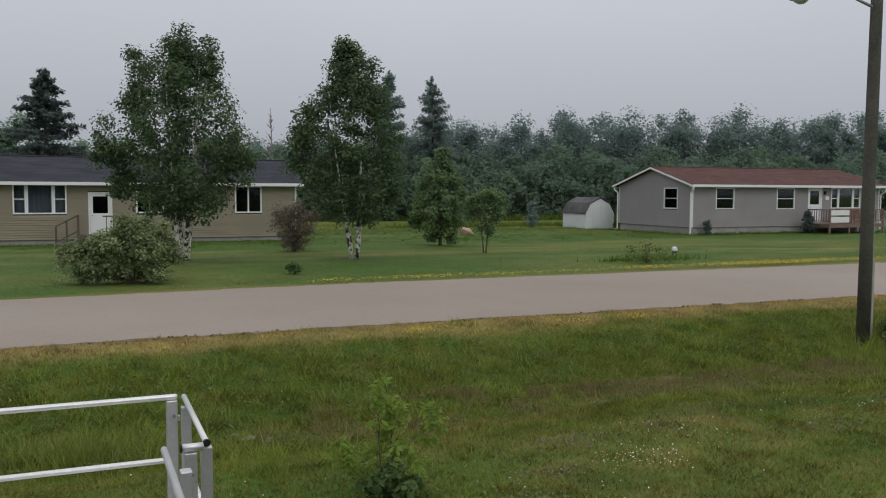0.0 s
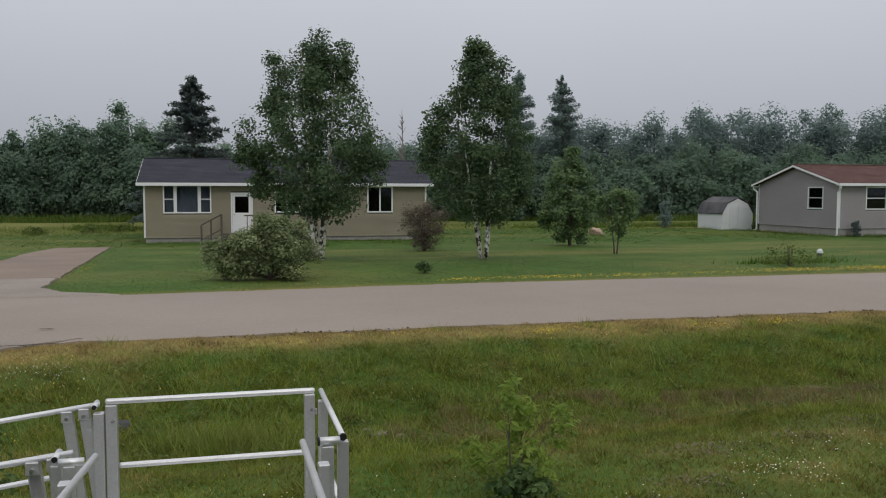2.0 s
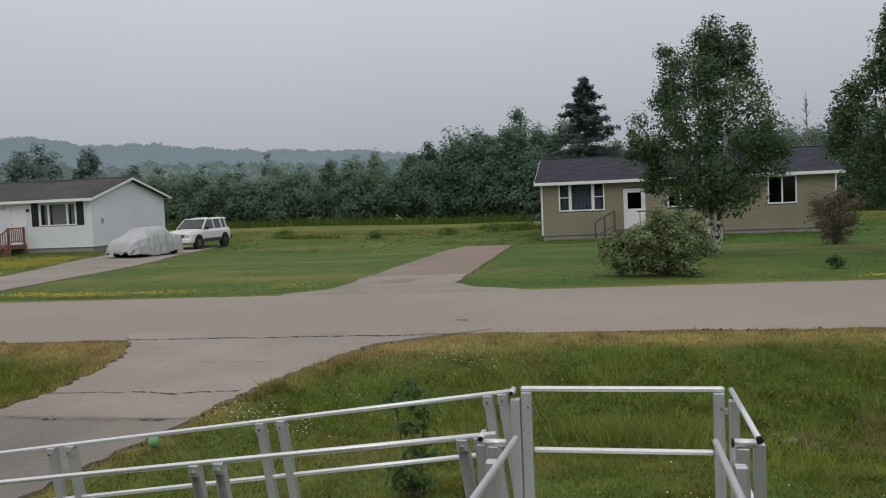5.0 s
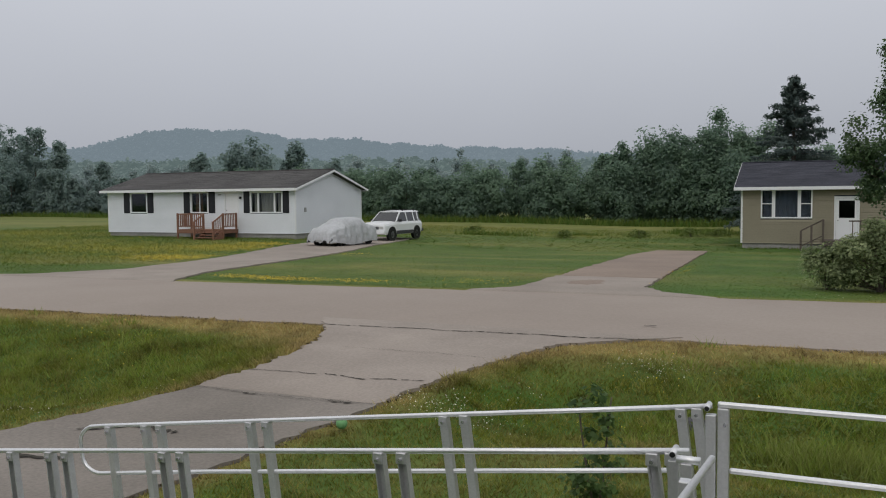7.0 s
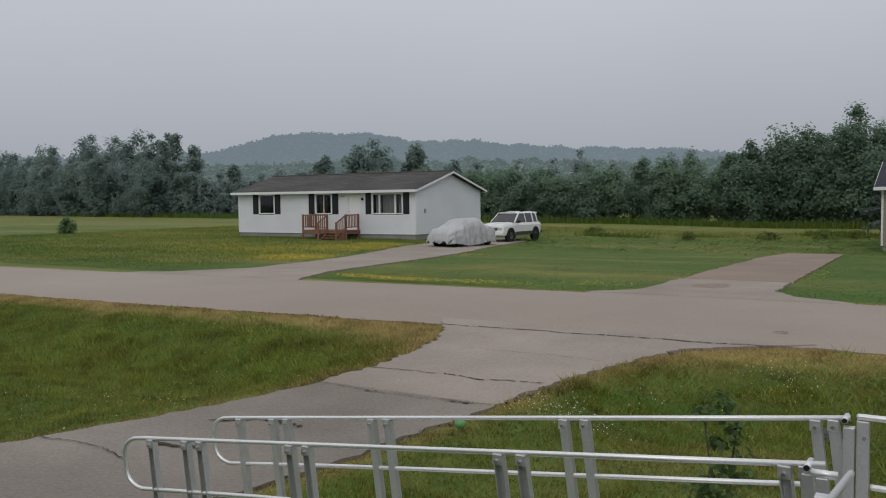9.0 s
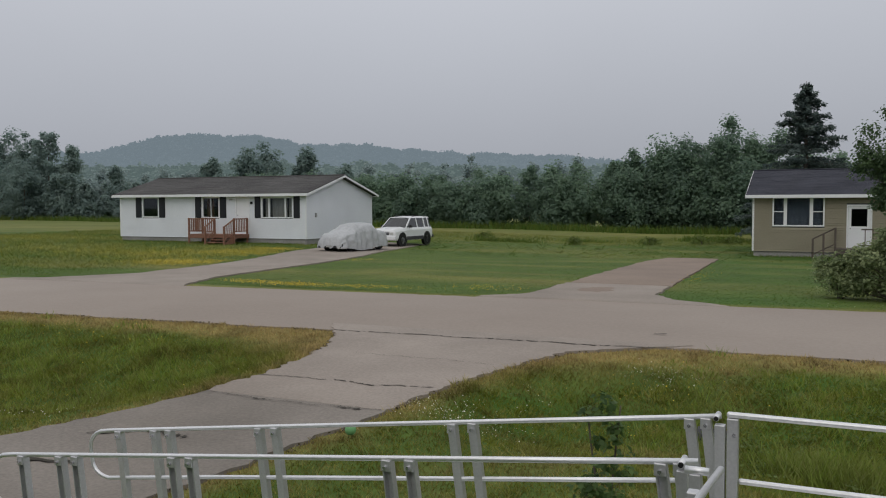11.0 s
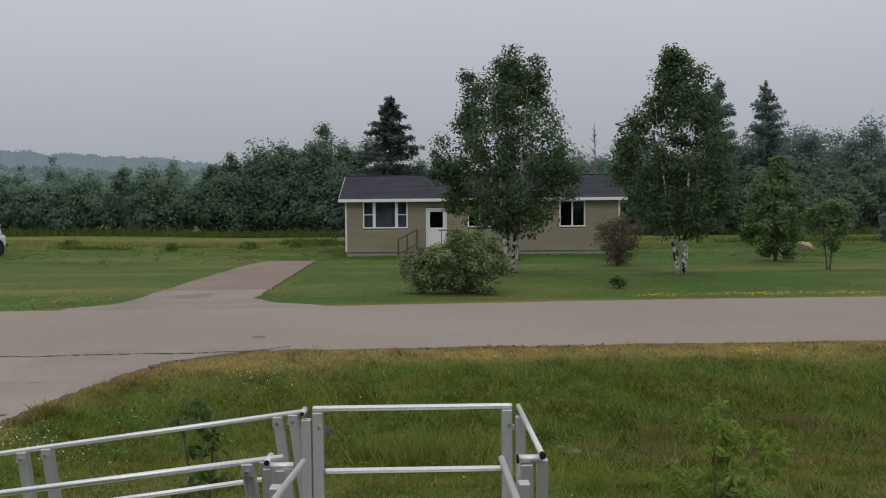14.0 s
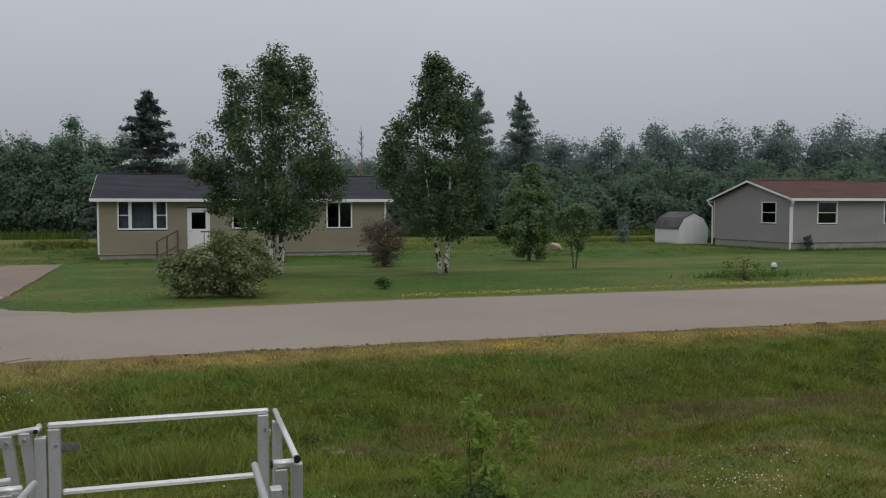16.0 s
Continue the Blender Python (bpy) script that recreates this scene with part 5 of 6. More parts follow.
def conifer(name, at, label, height, radius, seed, leaf_mat=None, sparse=1.0, start=0.12, group="", power=0.9, step=0.033, loose=0.03):
    """A conifer: straight trunk, whorls of drooping branches thick with needle sprays."""
    rng = np.random.default_rng(seed)
    t = thing(name, at, label, "tree", group)
    part("trunk", sweep(bmesh.new(), [(0, 0, -0.2), (0.05, 0, height * 0.5), (0, 0, height)], [0.02 * height, 0.012 * height, 0.01], 8), M_BARK, t, smooth=True)
    cs, tone, nrm = [], [], []
    h = height * start
    while h < height * 0.985:
        u = (h - height * start) / (height * (1 - start))
        r0 = radius * (1 - u) ** power + 0.06
        for k in range(int(6 * sparse + 3 * (1 - u))):
            a = rng.uniform(0, 2 * np.pi)
            r = r0 * rng.uniform(0.55, 1.2)
            rise = 0.45 * r * (u - 0.25)
            hb = h + height * rng.uniform(-1.0, 1.0) * loose
            bm = bmesh.new()
            tip = Vector((r * math.cos(a), r * math.sin(a), hb + rise - 0.12 * r))
            sweep(bm, [(0, 0, hb), (tip.x * 0.5, tip.y * 0.5, hb + rise * 0.5 - 0.02), tuple(tip)], [0.02, 0.013, 0.005], 4, cap=False)
            part("branch", bm, M_BARK, t)
            n = int(75 * r / sparse ** 0.5) + 18
            s = rng.uniform(0.12, 1.05, n)
            w = (0.24 * r * (1.15 - s) + 0.05)
            px = s * tip.x + rng.normal(size=n) * w * -math.sin(a) * 0.6
            py = s * tip.y + rng.normal(size=n) * w * math.cos(a) * 0.6
            pz = hb + s * (tip.z - hb) + rng.normal(size=n) * (0.02 + 2.0 * loose) - 0.04
            cs.append(np.stack([px, py, pz], 1))
            nrm.append(np.stack([px, py, 0 * px], 1) / r0 * 0.8)
            tone.append(np.full(n, rng.uniform(0.1, 0.7)))
        h += height * step * rng.uniform(0.75, 1.3)
    leaf_object("crown", np.concatenate(cs), 0.105, leaf_mat or M_LEAF_SPRUCE, t, seed + 1, np.concatenate(tone), up=0.9, stretch=2.6, normals=np.concatenate(nrm))
    return t


conifer("spruce_tree", at_ground(-2.05, 60.0), "dark blue-green spruce behind the tan house", 10.3, 3.9, 31, sparse=1.35, power=0.85, step=0.036)
conifer("pine_tree", at_ground(26.0, 75.0), "tall loose dark pine at the wood's edge", 13.2, 3.0, 32, M_LEAF_WOODB, 1.3, 0.2, "pines at the wood's edge", 0.6, 0.036, 0.06)
conifer("pine_tree", at_ground(30.3, 75.0), "tall thin pine at the wood's edge", 12.7, 2.9, 33, M_LEAF_WOODB, 1.4, 0.2, "pines at the wood's edge", 0.6, 0.036, 0.06)

dead = thing("dead_tree", at_ground(15.2, 75.0), "bare grey dead tree behind the house", "tree")
rngd = np.random.default_rng(40)
part("trunk", sweep(bmesh.new(), [(0, 0, -0.2), (0.1, 0, 5), (0, 0, 9.7)], [0.13, 0.08, 0.015], 7), M_DEADBARK, dead)
for k in range(40):
    h = rngd.uniform(4.5, 9.2)
    a = rngd.uniform(0, 2 * np.pi)
    r = rngd.uniform(0.4, 1.1) * (1.15 - h / 10)
    bm = bmesh.new()
    limb(bm, (0.05, 0, h), (1.3 * r * math.cos(a), 1.3 * r * math.sin(a), h + r * 1.6), 0.035, 0.012, rngd)
    part("limb", bm, M_DEADBARK, dead)


# ---- woods ----
def wood_band(name, label, line, rows, mat, seed, leaf_size, per=42, kind="stuff"):
    """Many trees along a line; rows: (setback, spacing, height low, height high, width share, clumps), heights scaled by line's third value."""
    rng = np.random.default_rng(seed)
    xs, ys, hs = [p[0] for p in line], [p[1] for p in line], [p[2] for p in line]
    seg = np.hypot(np.diff(xs), np.diff(ys))
    at = np.concatenate([[0], np.cumsum(seg)])
    P, T, N, trunks = [], [], [], bmesh.new()
    for back, gap, lo, hi, share, clumps in rows:
        s = 0.0
        while s < at[-1]:
            x, y, k = np.interp(s, at, xs), np.interp(s, at, ys), np.interp(s, at, hs)
            x += rng.uniform(-0.5, 0.5) * gap
            y += back + rng.uniform(-0.4, 0.4) * gap
            h = k * rng.uniform(lo, hi)
            r = h * share * rng.uniform(0.8, 1.25)
            peak = rng.uniform(0.35, 0.6)
            prof = [(0.04 * h, 0.55 * r), (0.25 * h, 0.95 * r), (peak * h, r), (0.8 * h, 0.62 * r), (0.97 * h, 0.12 * r)]
            pts, c, tone, face = crown(rng, prof, clumps, per, 0.18 * r + 0.12, hollow=0.35, flat=0.9)
            z = gz(x, y)
            P.append(pts + np.array([x, y, z]))
            N.append(1.5 * face)
            T.append(np.clip(tone * 0.8 + rng.uniform(-0.12, 0.22), 0, 1))
            sweep(trunks, [(x, y, z - 0.1), (x + rng.normal() * 0.3, y, z + 0.8 * h)], [0.02 * h ** 0.8, 0.02], 5, cap=False)
            s += gap * rng.uniform(0.75, 1.3)
    P, T = np.concatenate(P), np.concatenate(T)
    ob = leaf_object(name, P, leaf_size, mat, None, seed + 1, T, up=0.6, normals=np.concatenate(N), corners=3)
    tagged(ob, label, "woods", kind=kind)
    tk = part("wood_trunks", trunks, M_BARK)
    tagged(tk, "slim grey trunks of the wood's trees", "woods", kind=kind)
    return ob


# Farther bands get paler leaf colours that stand in for haze.
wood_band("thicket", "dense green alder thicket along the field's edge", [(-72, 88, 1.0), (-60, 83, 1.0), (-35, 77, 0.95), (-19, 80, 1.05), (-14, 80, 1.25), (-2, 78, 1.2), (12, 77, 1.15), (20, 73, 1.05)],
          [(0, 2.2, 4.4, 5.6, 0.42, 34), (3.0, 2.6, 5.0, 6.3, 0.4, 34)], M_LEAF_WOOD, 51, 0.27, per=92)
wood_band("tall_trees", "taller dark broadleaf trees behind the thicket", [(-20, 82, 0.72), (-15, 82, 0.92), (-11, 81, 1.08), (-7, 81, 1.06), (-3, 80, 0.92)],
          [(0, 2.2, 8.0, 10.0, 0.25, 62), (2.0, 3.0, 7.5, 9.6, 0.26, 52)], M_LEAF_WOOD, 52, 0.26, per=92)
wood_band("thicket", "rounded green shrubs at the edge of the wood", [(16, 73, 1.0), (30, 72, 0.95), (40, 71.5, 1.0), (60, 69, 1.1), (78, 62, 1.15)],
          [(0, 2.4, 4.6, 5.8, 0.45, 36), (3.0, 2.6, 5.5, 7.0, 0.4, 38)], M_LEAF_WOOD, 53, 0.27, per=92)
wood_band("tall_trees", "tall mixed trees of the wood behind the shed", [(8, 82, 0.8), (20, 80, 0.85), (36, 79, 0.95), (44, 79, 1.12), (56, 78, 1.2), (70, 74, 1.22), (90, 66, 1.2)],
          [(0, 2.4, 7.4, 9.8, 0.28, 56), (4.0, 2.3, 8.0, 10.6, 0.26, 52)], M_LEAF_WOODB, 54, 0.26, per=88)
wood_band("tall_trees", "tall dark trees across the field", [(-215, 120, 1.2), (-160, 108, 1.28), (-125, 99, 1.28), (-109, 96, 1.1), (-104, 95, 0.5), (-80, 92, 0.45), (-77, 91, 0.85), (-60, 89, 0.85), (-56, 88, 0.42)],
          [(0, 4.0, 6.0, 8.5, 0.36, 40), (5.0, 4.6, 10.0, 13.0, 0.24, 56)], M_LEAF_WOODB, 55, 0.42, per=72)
wood_band("far_trees", "distant trees beyond the thicket, leaf colour paled for haze", [(-330, 210, 1.35), (-220, 200, 1.2), (-140, 190, 1.15), (-60, 180, 1.0), (0, 180, 0.8), (60, 170, 0.9)],
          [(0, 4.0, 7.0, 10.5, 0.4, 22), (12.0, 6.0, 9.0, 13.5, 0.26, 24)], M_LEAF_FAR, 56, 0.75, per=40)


def hill(name, label, rows, mat, seed, depth, fuzz, leaf_size, count):
    """A long wooded ridge: a smooth mesh with an uneven outline, thick with large leafy tufts; rows: (x, y, height)."""
    rng = np.random.default_rng(seed)
    xs, ys, hs = zip(*rows)
    n, k = 900, 9
    u = np.linspace(0, 1, n)
    uu = np.linspace(0, 1, len(rows))
    x, y, h = np.interp(u, uu, xs), np.interp(u, uu, ys), np.interp(u, uu, hs)
    top = h + fuzz * (3.2 * (vnoise(x, y * 0, 46.0, seed) - 0.5) + 3.0 * (vnoise(x, y * 0, 13.0, seed + 1) - 0.5))
    t = np.linspace(0, 1, k)
    X, Y = np.repeat(x[None], k, 0), y[None] + depth * t[:, None]
    Z = -3 + (top[None] + 3) * np.sin(t * np.pi / 2)[:, None]
    verts = np.stack([X, Y, Z], -1).reshape(-1, 3)
    idx = np.arange(n * k).reshape(k, n)
    f = np.stack([idx[:-1, :-1], idx[:-1, 1:], idx[1:, 1:], idx[1:, :-1]], -1).reshape(-1, 4)
    a, b = rng.uniform(0, n - 1.01, count), rng.uniform(0.25, 1, count) ** 0.6
    i = a.astype(int)
    c = np.stack([x[i] + (a - i) * (x[i + 1] - x[i]), y[i] + depth * b, -3 + (top[i] + 3) * np.sin(b * np.pi / 2) + rng.uniform(-0.4, 0.6, count) * leaf_size], 1)
    w = rng.uniform(0, n - 1.01, 1300).astype(int)
    tall = rng.uniform(0.1, 1.0, 1300) ** 1.5 * fuzz * 3.0
    cr = rng.uniform(-1, 1, size=(1300, 14, 3)) * np.stack([0.55 * leaf_size + 0 * tall, 0.55 * leaf_size + 0 * tall, 0.6 * tall], 1)[:, None]
    cr += np.stack([x[w], y[w] + depth * 0.9, top[w] + 0.5 * tall], 1)[:, None]
    c = np.concatenate([c, cr.reshape(-1, 3)])
    v2, f2 = kites(c, leaf_size * np.where(np.arange(len(c)) < count, 1.0, 0.6), rng, 0.6, 1.4)
    ob = np_mesh(name, np.concatenate([verts, v2]), np.concatenate([f, f2 + len(verts)]), mat)
    return tagged(ob, label, "hill", kind="structure")


# Both ridges glow faintly; their haze is painted, not scattered by air.
hill("backdrop", "wooded hills on the horizon with painted blue haze", [(-1300, 250, 50), (-996, 575, 54), (-852, 772, 68), (-793, 833, 90), (-719, 897, 90), (-668, 936, 81), (-592, 986, 79), (-529, 1021, 72), (-425, 1068, 65), (-317, 1105, 61), (0, 1150, 46), (600, 1050, 46)], M_HILL, 61, 60, 2.0, 5.0, 30000)
hill("backdrop", "nearer green rise of trees with painted haze", [(-700, 300, 22), (-420, 400, 27), (-300, 420, 24), (-200, 430, 20), (-90, 440, 17), (50, 440, 15), (400, 380, 22)], M_HILLNEAR, 62, 40, 1.6, 3.0, 24000)


# ---- grass and flowers ----
def blade_field(name, label, xs, ys, heights, widths, mat, seed, dry, lean=(0.15, 0.7)):
    rng = np.random.default_rng(seed)
    n = len(xs)
    z = ground_z(xs, ys)
    a = rng.uniform(0, 2 * np.pi, n)
    ca, sa = np.cos(a), np.sin(a)
    b = rng.uniform(0, 2 * np.pi, n)
    ln = heights * rng.uniform(*lean, n)
    p0 = np.stack([xs - ca * widths / 2, ys - sa * widths / 2, z - 0.01], 1)
    p1 = np.stack([xs + ca * widths / 2, ys + sa * widths / 2, z - 0.01], 1)
    p2 = np.stack([xs + np.cos(b) * ln, ys + np.sin(b) * ln, z + heights], 1)
    v = np.stack([p0, p1, p2], 1).reshape(-1, 3)
    d = np.clip(dry + rng.normal(0, 0.13, n), 0, 1)
    ob = np_mesh(name, v, np.arange(3 * n).reshape(-1, 3), mat, None, "dry", np.repeat(d, 3))
    return tagged(ob, label, "grass", kind="stuff")


def unpaved(x, y):
    d = near_edge(x) - y
    f = y - far_edge(x)
    bad = ((d < 0.02) & (f < 0.02)) | on_strip(DRIVE, x, y, 0.02) | on_strip(GRAVEL, x, y, 0.02 - 0.45 * vnoise(x, y, 1.1, 15) ** 2) | on_strip(WDRIVE, x, y, 0.02 - 0.35 * vnoise(x, y, 1.1, 16) ** 2)
    return ~bad


rg = np.random.default_rng(70)
n = 600000
bx, by = rg.uniform(-20.5, 17, n), rg.uniform(4.6, 13.75, n)
inside = (np.abs(bx) < 1.75 * by + 0.5) & unpaved(bx, by)
bx, by = bx[inside], by[inside]
dd = near_edge(bx) - by
patch = 2 * vnoise(bx, by, 0.45, 5) - 1 + 0.6 * (vnoise(bx, by, 0.16, 6) - 0.5)
tall = smooth(0.9, 2.2, dd) * smooth(5.2, 4.3, dd)
bh = (0.024 + 0.026 * rg.uniform(0, 1, len(bx)) ** 2 + tall * (0.006 + 0.05 * smooth(-0.1, 0.9, patch)) + 0.03 * smooth(0.6, 0.95, vnoise(bx, by, 0.25, 7))) * rg.uniform(0.6, 1.4, len(bx))
blade_field("grass", "rough green grass of the verge and ditch", bx, by, bh, 0.012 + 0.08 * bh, M_BLADE, 71, dryness(bx, by) + 0.12 * rg.uniform(0, 1, len(bx)), lean=(0.4, 1.5))

# long lighter tufts in the ditch
tx, ty, th = [], [], []
for _ in range(1000):
    x = rg.uniform(-2.2, 13) if rg.uniform() < 0.75 else rg.uniform(-15, -8.5)
    y = float(near_edge(x)) - rg.normal(3.0, 1.0)
    k = int(rg.uniform(15, 45))
    tx.append(x + rg.normal(0, 0.09, k))
    ty.append(y + rg.normal(0, 0.08, k))
    th.append(rg.uniform(0.07, 0.2) * rg.uniform(0.5, 1.1, k))
for cx, cy, k, hh in ((-0.1, 9.6, 1500, 0.26), (0.35, 9.9, 700, 0.22), (12.2, 10.4, 500, 0.3), (12.9, 10.7, 500, 0.4), (13.2, 10.2, 700, 0.5), (1.2, 9.3, 300, 0.25)):
    tx.append(cx + rg.normal(0, 0.38, k))
    ty.append(cy + rg.normal(0, 0.22, k))
    th.append(hh * rg.uniform(0.35, 1.1, k))
tx, ty, th = np.concatenate(tx), np.concatenate(ty), np.concatenate(th)
ok = unpaved(tx, ty)
blade_field("tall_grass", "longer light-green grass tufts in the ditch", tx[ok], ty[ok], th[ok], 0.012 + 0.02 * th[ok], M_WEED_BLADE, 72, 0.12 + 0.25 * rg.uniform(0, 1, ok.sum()) * (th[ok] > 0.1), lean=(0.3, 1.1))

n = 330000
fx, fy = rg.uniform(-60, 50, n), 19.5 + 45 * rg.uniform(0, 1, n) ** 1.6
inside = (fx > -1.75 * fy) & (fx < 1.25 * fy) & unpaved(fx, fy)
fx, fy = fx[inside], fy[inside]
for hx0, hx1, hy0, hy1 in ((-3.9, 10.4, TY - 0.1, TY + 7.8), (-41.7, -27.5, WY - 0.1, WY + 7.6), (34.1, 49.8, GY0 - 0.1, GY0 + 7.8), (32.5, 35, 51.7, 55.1)):
    keep = ~((fx > hx0) & (fx < hx1) & (fy > hy0) & (fy < hy1))
    fx, fy = fx[keep], fy[keep]
wild = smooth(48, 58, fy) + smooth(-22, -26, fx) * smooth(19, 24, fy)
rough = np.clip(wild, 0, 1)
fh = (0.014 + 0.07 * rough) * rg.uniform(0.6, 1.5, len(fx))
fh = fh + 0.2 * smooth(0.62, 0.8, vnoise(fx, fy, 0.3, 12)) * smooth(38, 43, fy) * rg.uniform(0.4, 1.2, len(fx))
blade_field("grass", "mown lawns and field grass beyond the road", fx, fy, fh, 0.04 - 0.01 * rough, M_LAWNBLADE, 73, dryness(fx, fy) + 0.10 * rg.uniform(0, 1, len(fx)) + 0.08 * np.clip(wild, 0, 1), lean=(2.2 - 1.6 * rough, 5.5 - 3.8 * rough))

# dead brown grass along the ditch's bed and bare patches of the lawn
n = 34000
qx = rg.uniform(1.8, 13.5, n)
qy = near_edge(qx) - np.where(rg.uniform(0, 1, n) < 0.45, rg.normal(3.36, 0.07, n), rg.normal(3.75, 0.3, n)) - 0.1 * np.sin(qx * 0.9)
keep = vnoise(qx, qy, 0.5, 11) > 0.5
qx, qy = qx[keep], qy[keep]
qh = 0.05 + 0.09 * rg.uniform(0, 1, len(qx))
blade_field("dead_grass", "dead brown grass along the ditch's bed", qx, qy, qh, 0.013 + 0 * qh, M_BROWNGRASS, 75, 0.5 * rg.uniform(0, 1, len(qx)))
px_, py_ = [], []
for cx, cy, rr, k in ((4.75, 7.75, 0.35, 900), (5.9, 7.9, 0.25, 500), (7.6, 7.2, 0.45, 1200), (9.6, 7.6, 0.5, 1300), (4.1, 6.9, 0.25, 500), (6.9, 8.3, 0.3, 500), (1.5, 9.75, 0.3, 700), (11.2, 8.4, 0.5, 900), (3.3, 6.4, 0.3, 400)):
    px_.append(cx + rg.normal(0, rr, k))
    py_.append(cy + rg.normal(0, rr * 0.4, k))
px_, py_ = np.concatenate(px_)[::4], np.concatenate(py_)[::4]
c = np.column_stack([px_, py_, ground_z(px_, py_) + 0.026 * rg.uniform(0.5, 1.2, len(px_))])
v, f = kites(c, 0.026, rg, 2.5, 1.2)
tagged(np_mesh("bare_patches", v, f, M_SOIL), "greyish bare patches in the thin lawn", "soil", kind="stuff")
ex = np.concatenate([rg.uniform(-2.8, 15, 900), rg.uniform(-16, -8.2, 300)])
ey = near_edge(ex) - 0.02 - np.abs(rg.normal(0, 0.05, len(ex)))
dy = rg.uniform(5.5, 12.9, 500)
dx = np.where(rg.uniform(0, 1, 500) < 0.5, np.interp(dy, DRIVE[0], DRIVE[1]) - 0.03, np.interp(dy, DRIVE[0], DRIVE[2]) + 0.03) + rg.normal(0, 0.03, 500)
ex, ey = np.concatenate([ex, dx]), np.concatenate([ey, dy])
clump = vnoise(ex, ey, 0.5, 12) > 0.4
ex, ey = ex[clump], ey[clump]
v, f = kites(np.column_stack([ex, ey, ground_z(ex, ey) + rg.uniform(0.0, 0.035, len(ex))]), 0.036, rg, 0.5, 1.2)
tagged(np_mesh("soil_clods", v, f, M_CLOD), "dark clods of turf along the paving's edge", "soil", kind="stuff")
# broad dark weeds on the bank
ux = rg.uniform(-1.5, 13, 600)
uy = near_edge(ux) - rg.uniform(1.3, 4.6, 600)
ok = unpaved(ux, uy)
ux, uy = ux[ok], uy[ok]
cs = np.column_stack([np.repeat(ux, 14) + rg.normal(0, 0.07, 14 * len(ux)), np.repeat(uy, 14) + rg.normal(0, 0.07, 14 * len(ux)), np.zeros(14 * len(ux))])
cs[:, 2] = ground_z(cs[:, 0], cs[:, 1]) + rg.uniform(0.03, 0.13, len(cs))
tagged(leaf_object("bank_weeds", cs, 0.026, M_WEED, None, 76, np.repeat(rg.uniform(0.1, 0.8, len(ux)), 14), up=0.8, stretch=1.8), "dark broad-leaved weeds on the bank", "weeds", kind="stuff")

# weeds along the foot of the woods and round the houses
wx, wy, wh = [], [], []
for x0, y0, x1, y1, k, hh in ((-72, 86, -35, 75, 9000, 0.8), (-35, 75, -2, 76, 9000, 0.75), (-2, 76, 40, 69, 9000, 0.7), (40, 69, 62, 66, 5000, 0.8), (-150, 104, -90, 90, 7000, 0.9),
                              (-22, 53, -18, 53.4, 900, 0.35), (-16.5, 56.5, -14, 57, 500, 0.3), (-9.5, 61, -6, 60, 1400, 0.5), (-4, 44.4, 10, 44.4, 1500, 0.12), (-41, 41.2, -28, 41.2, 1500, 0.14),
                              (34, 42.2, 46, 42.2, 1600, 0.22), (20, 58, 34, 56, 2500, 0.4), (33.9, 43, 33.9, 50, 700, 0.2), (16, 24, 19, 24, 500, 0.25)):
    t = rg.uniform(0, 1, k)
    wx.append(x0 + (x1 - x0) * t + rg.normal(0, 0.5, k))
    wy.append(y0 + (y1 - y0) * t + rg.normal(0, 0.25 + 0.5 * (y0 > 60), k))
    wh.append(hh * rg.uniform(0.3, 1.1, k) * (0.6 + 0.5 * np.sin(t * 60) ** 2))
wx, wy, wh = np.concatenate(wx), np.concatenate(wy), np.concatenate(wh)
ok = unpaved(wx, wy)
blade_field("weeds", "tall weeds along the wood's foot and the walls", wx[ok], wy[ok], wh[ok], 0.03 + 0.07 * wh[ok], M_LAWNBLADE, 74, 0.1 + 0.2 * rg.uniform(0, 1, ok.sum()))


def flowers(name, label, patches, size, mat, seed, lift, more=1.0):
    rng = np.random.default_rng(seed)
    cs = []
    for x, y, sx, sy, k in patches:
        k = int(k * more)
        q = np.stack([x + rng.normal(0, sx, k), y + rng.normal(0, sy, k)], 1)
        q = q[unpaved(q[:, 0], q[:, 1])]
        z = ground_z(q[:, 0], q[:, 1]) + lift * rng.uniform(0.6, 1.3, len(q))
        cs.append(np.column_stack([q, z]))
    c = np.concatenate(cs)
    v, f = kites(c, size, rng, up=1.5, stretch=1.1)
    ob = np_mesh(name, v, f, mat)
    return tagged(ob, label, "flowers", kind="stuff")


flowers("yellow_flowers", "yellow wildflowers along the road verges", [
    (5.0, 13.05, 0.22, 0.09, 130), (5.6, 13.15, 0.25, 0.08, 30), (7.9, 13.0, 0.26, 0.10, 80), (9.2, 13.0, 0.2, 0.08, 60), (1.05, 12.9, 0.2, 0.15, 26), (2.7, 13.2, 0.3, 0.08, 30),
    (-1.9, 11.6, 0.5, 0.3, 25), (-2.5, 10.6, 0.5, 0.3, 18), (3.2, 12.2, 1.5, 0.8, 14), (-12, 11.6, 1.0, 0.4, 40), (-10.5, 10.6, 1.4, 0.6, 18)], 0.020, M_YELLOW, 81, 0.08, 2.2)
flowers("yellow_flowers", "dense yellow wildflowers along the far verge", [
    (5.7, 20.45, 0.35, 0.12, 50), (7.8, 20.6, 1.0, 0.14, 160), (10.6, 20.6, 1.0, 0.15, 70), (12.5, 20.7, 1.0, 0.15, 50), (15.4, 20.9, 0.8, 0.2, 160), (19.6, 21.0, 1.3, 0.22, 620), (22.5, 21.1, 1.4, 0.2, 300)], 0.030, M_YELLOW, 84, 0.09, 2.6)
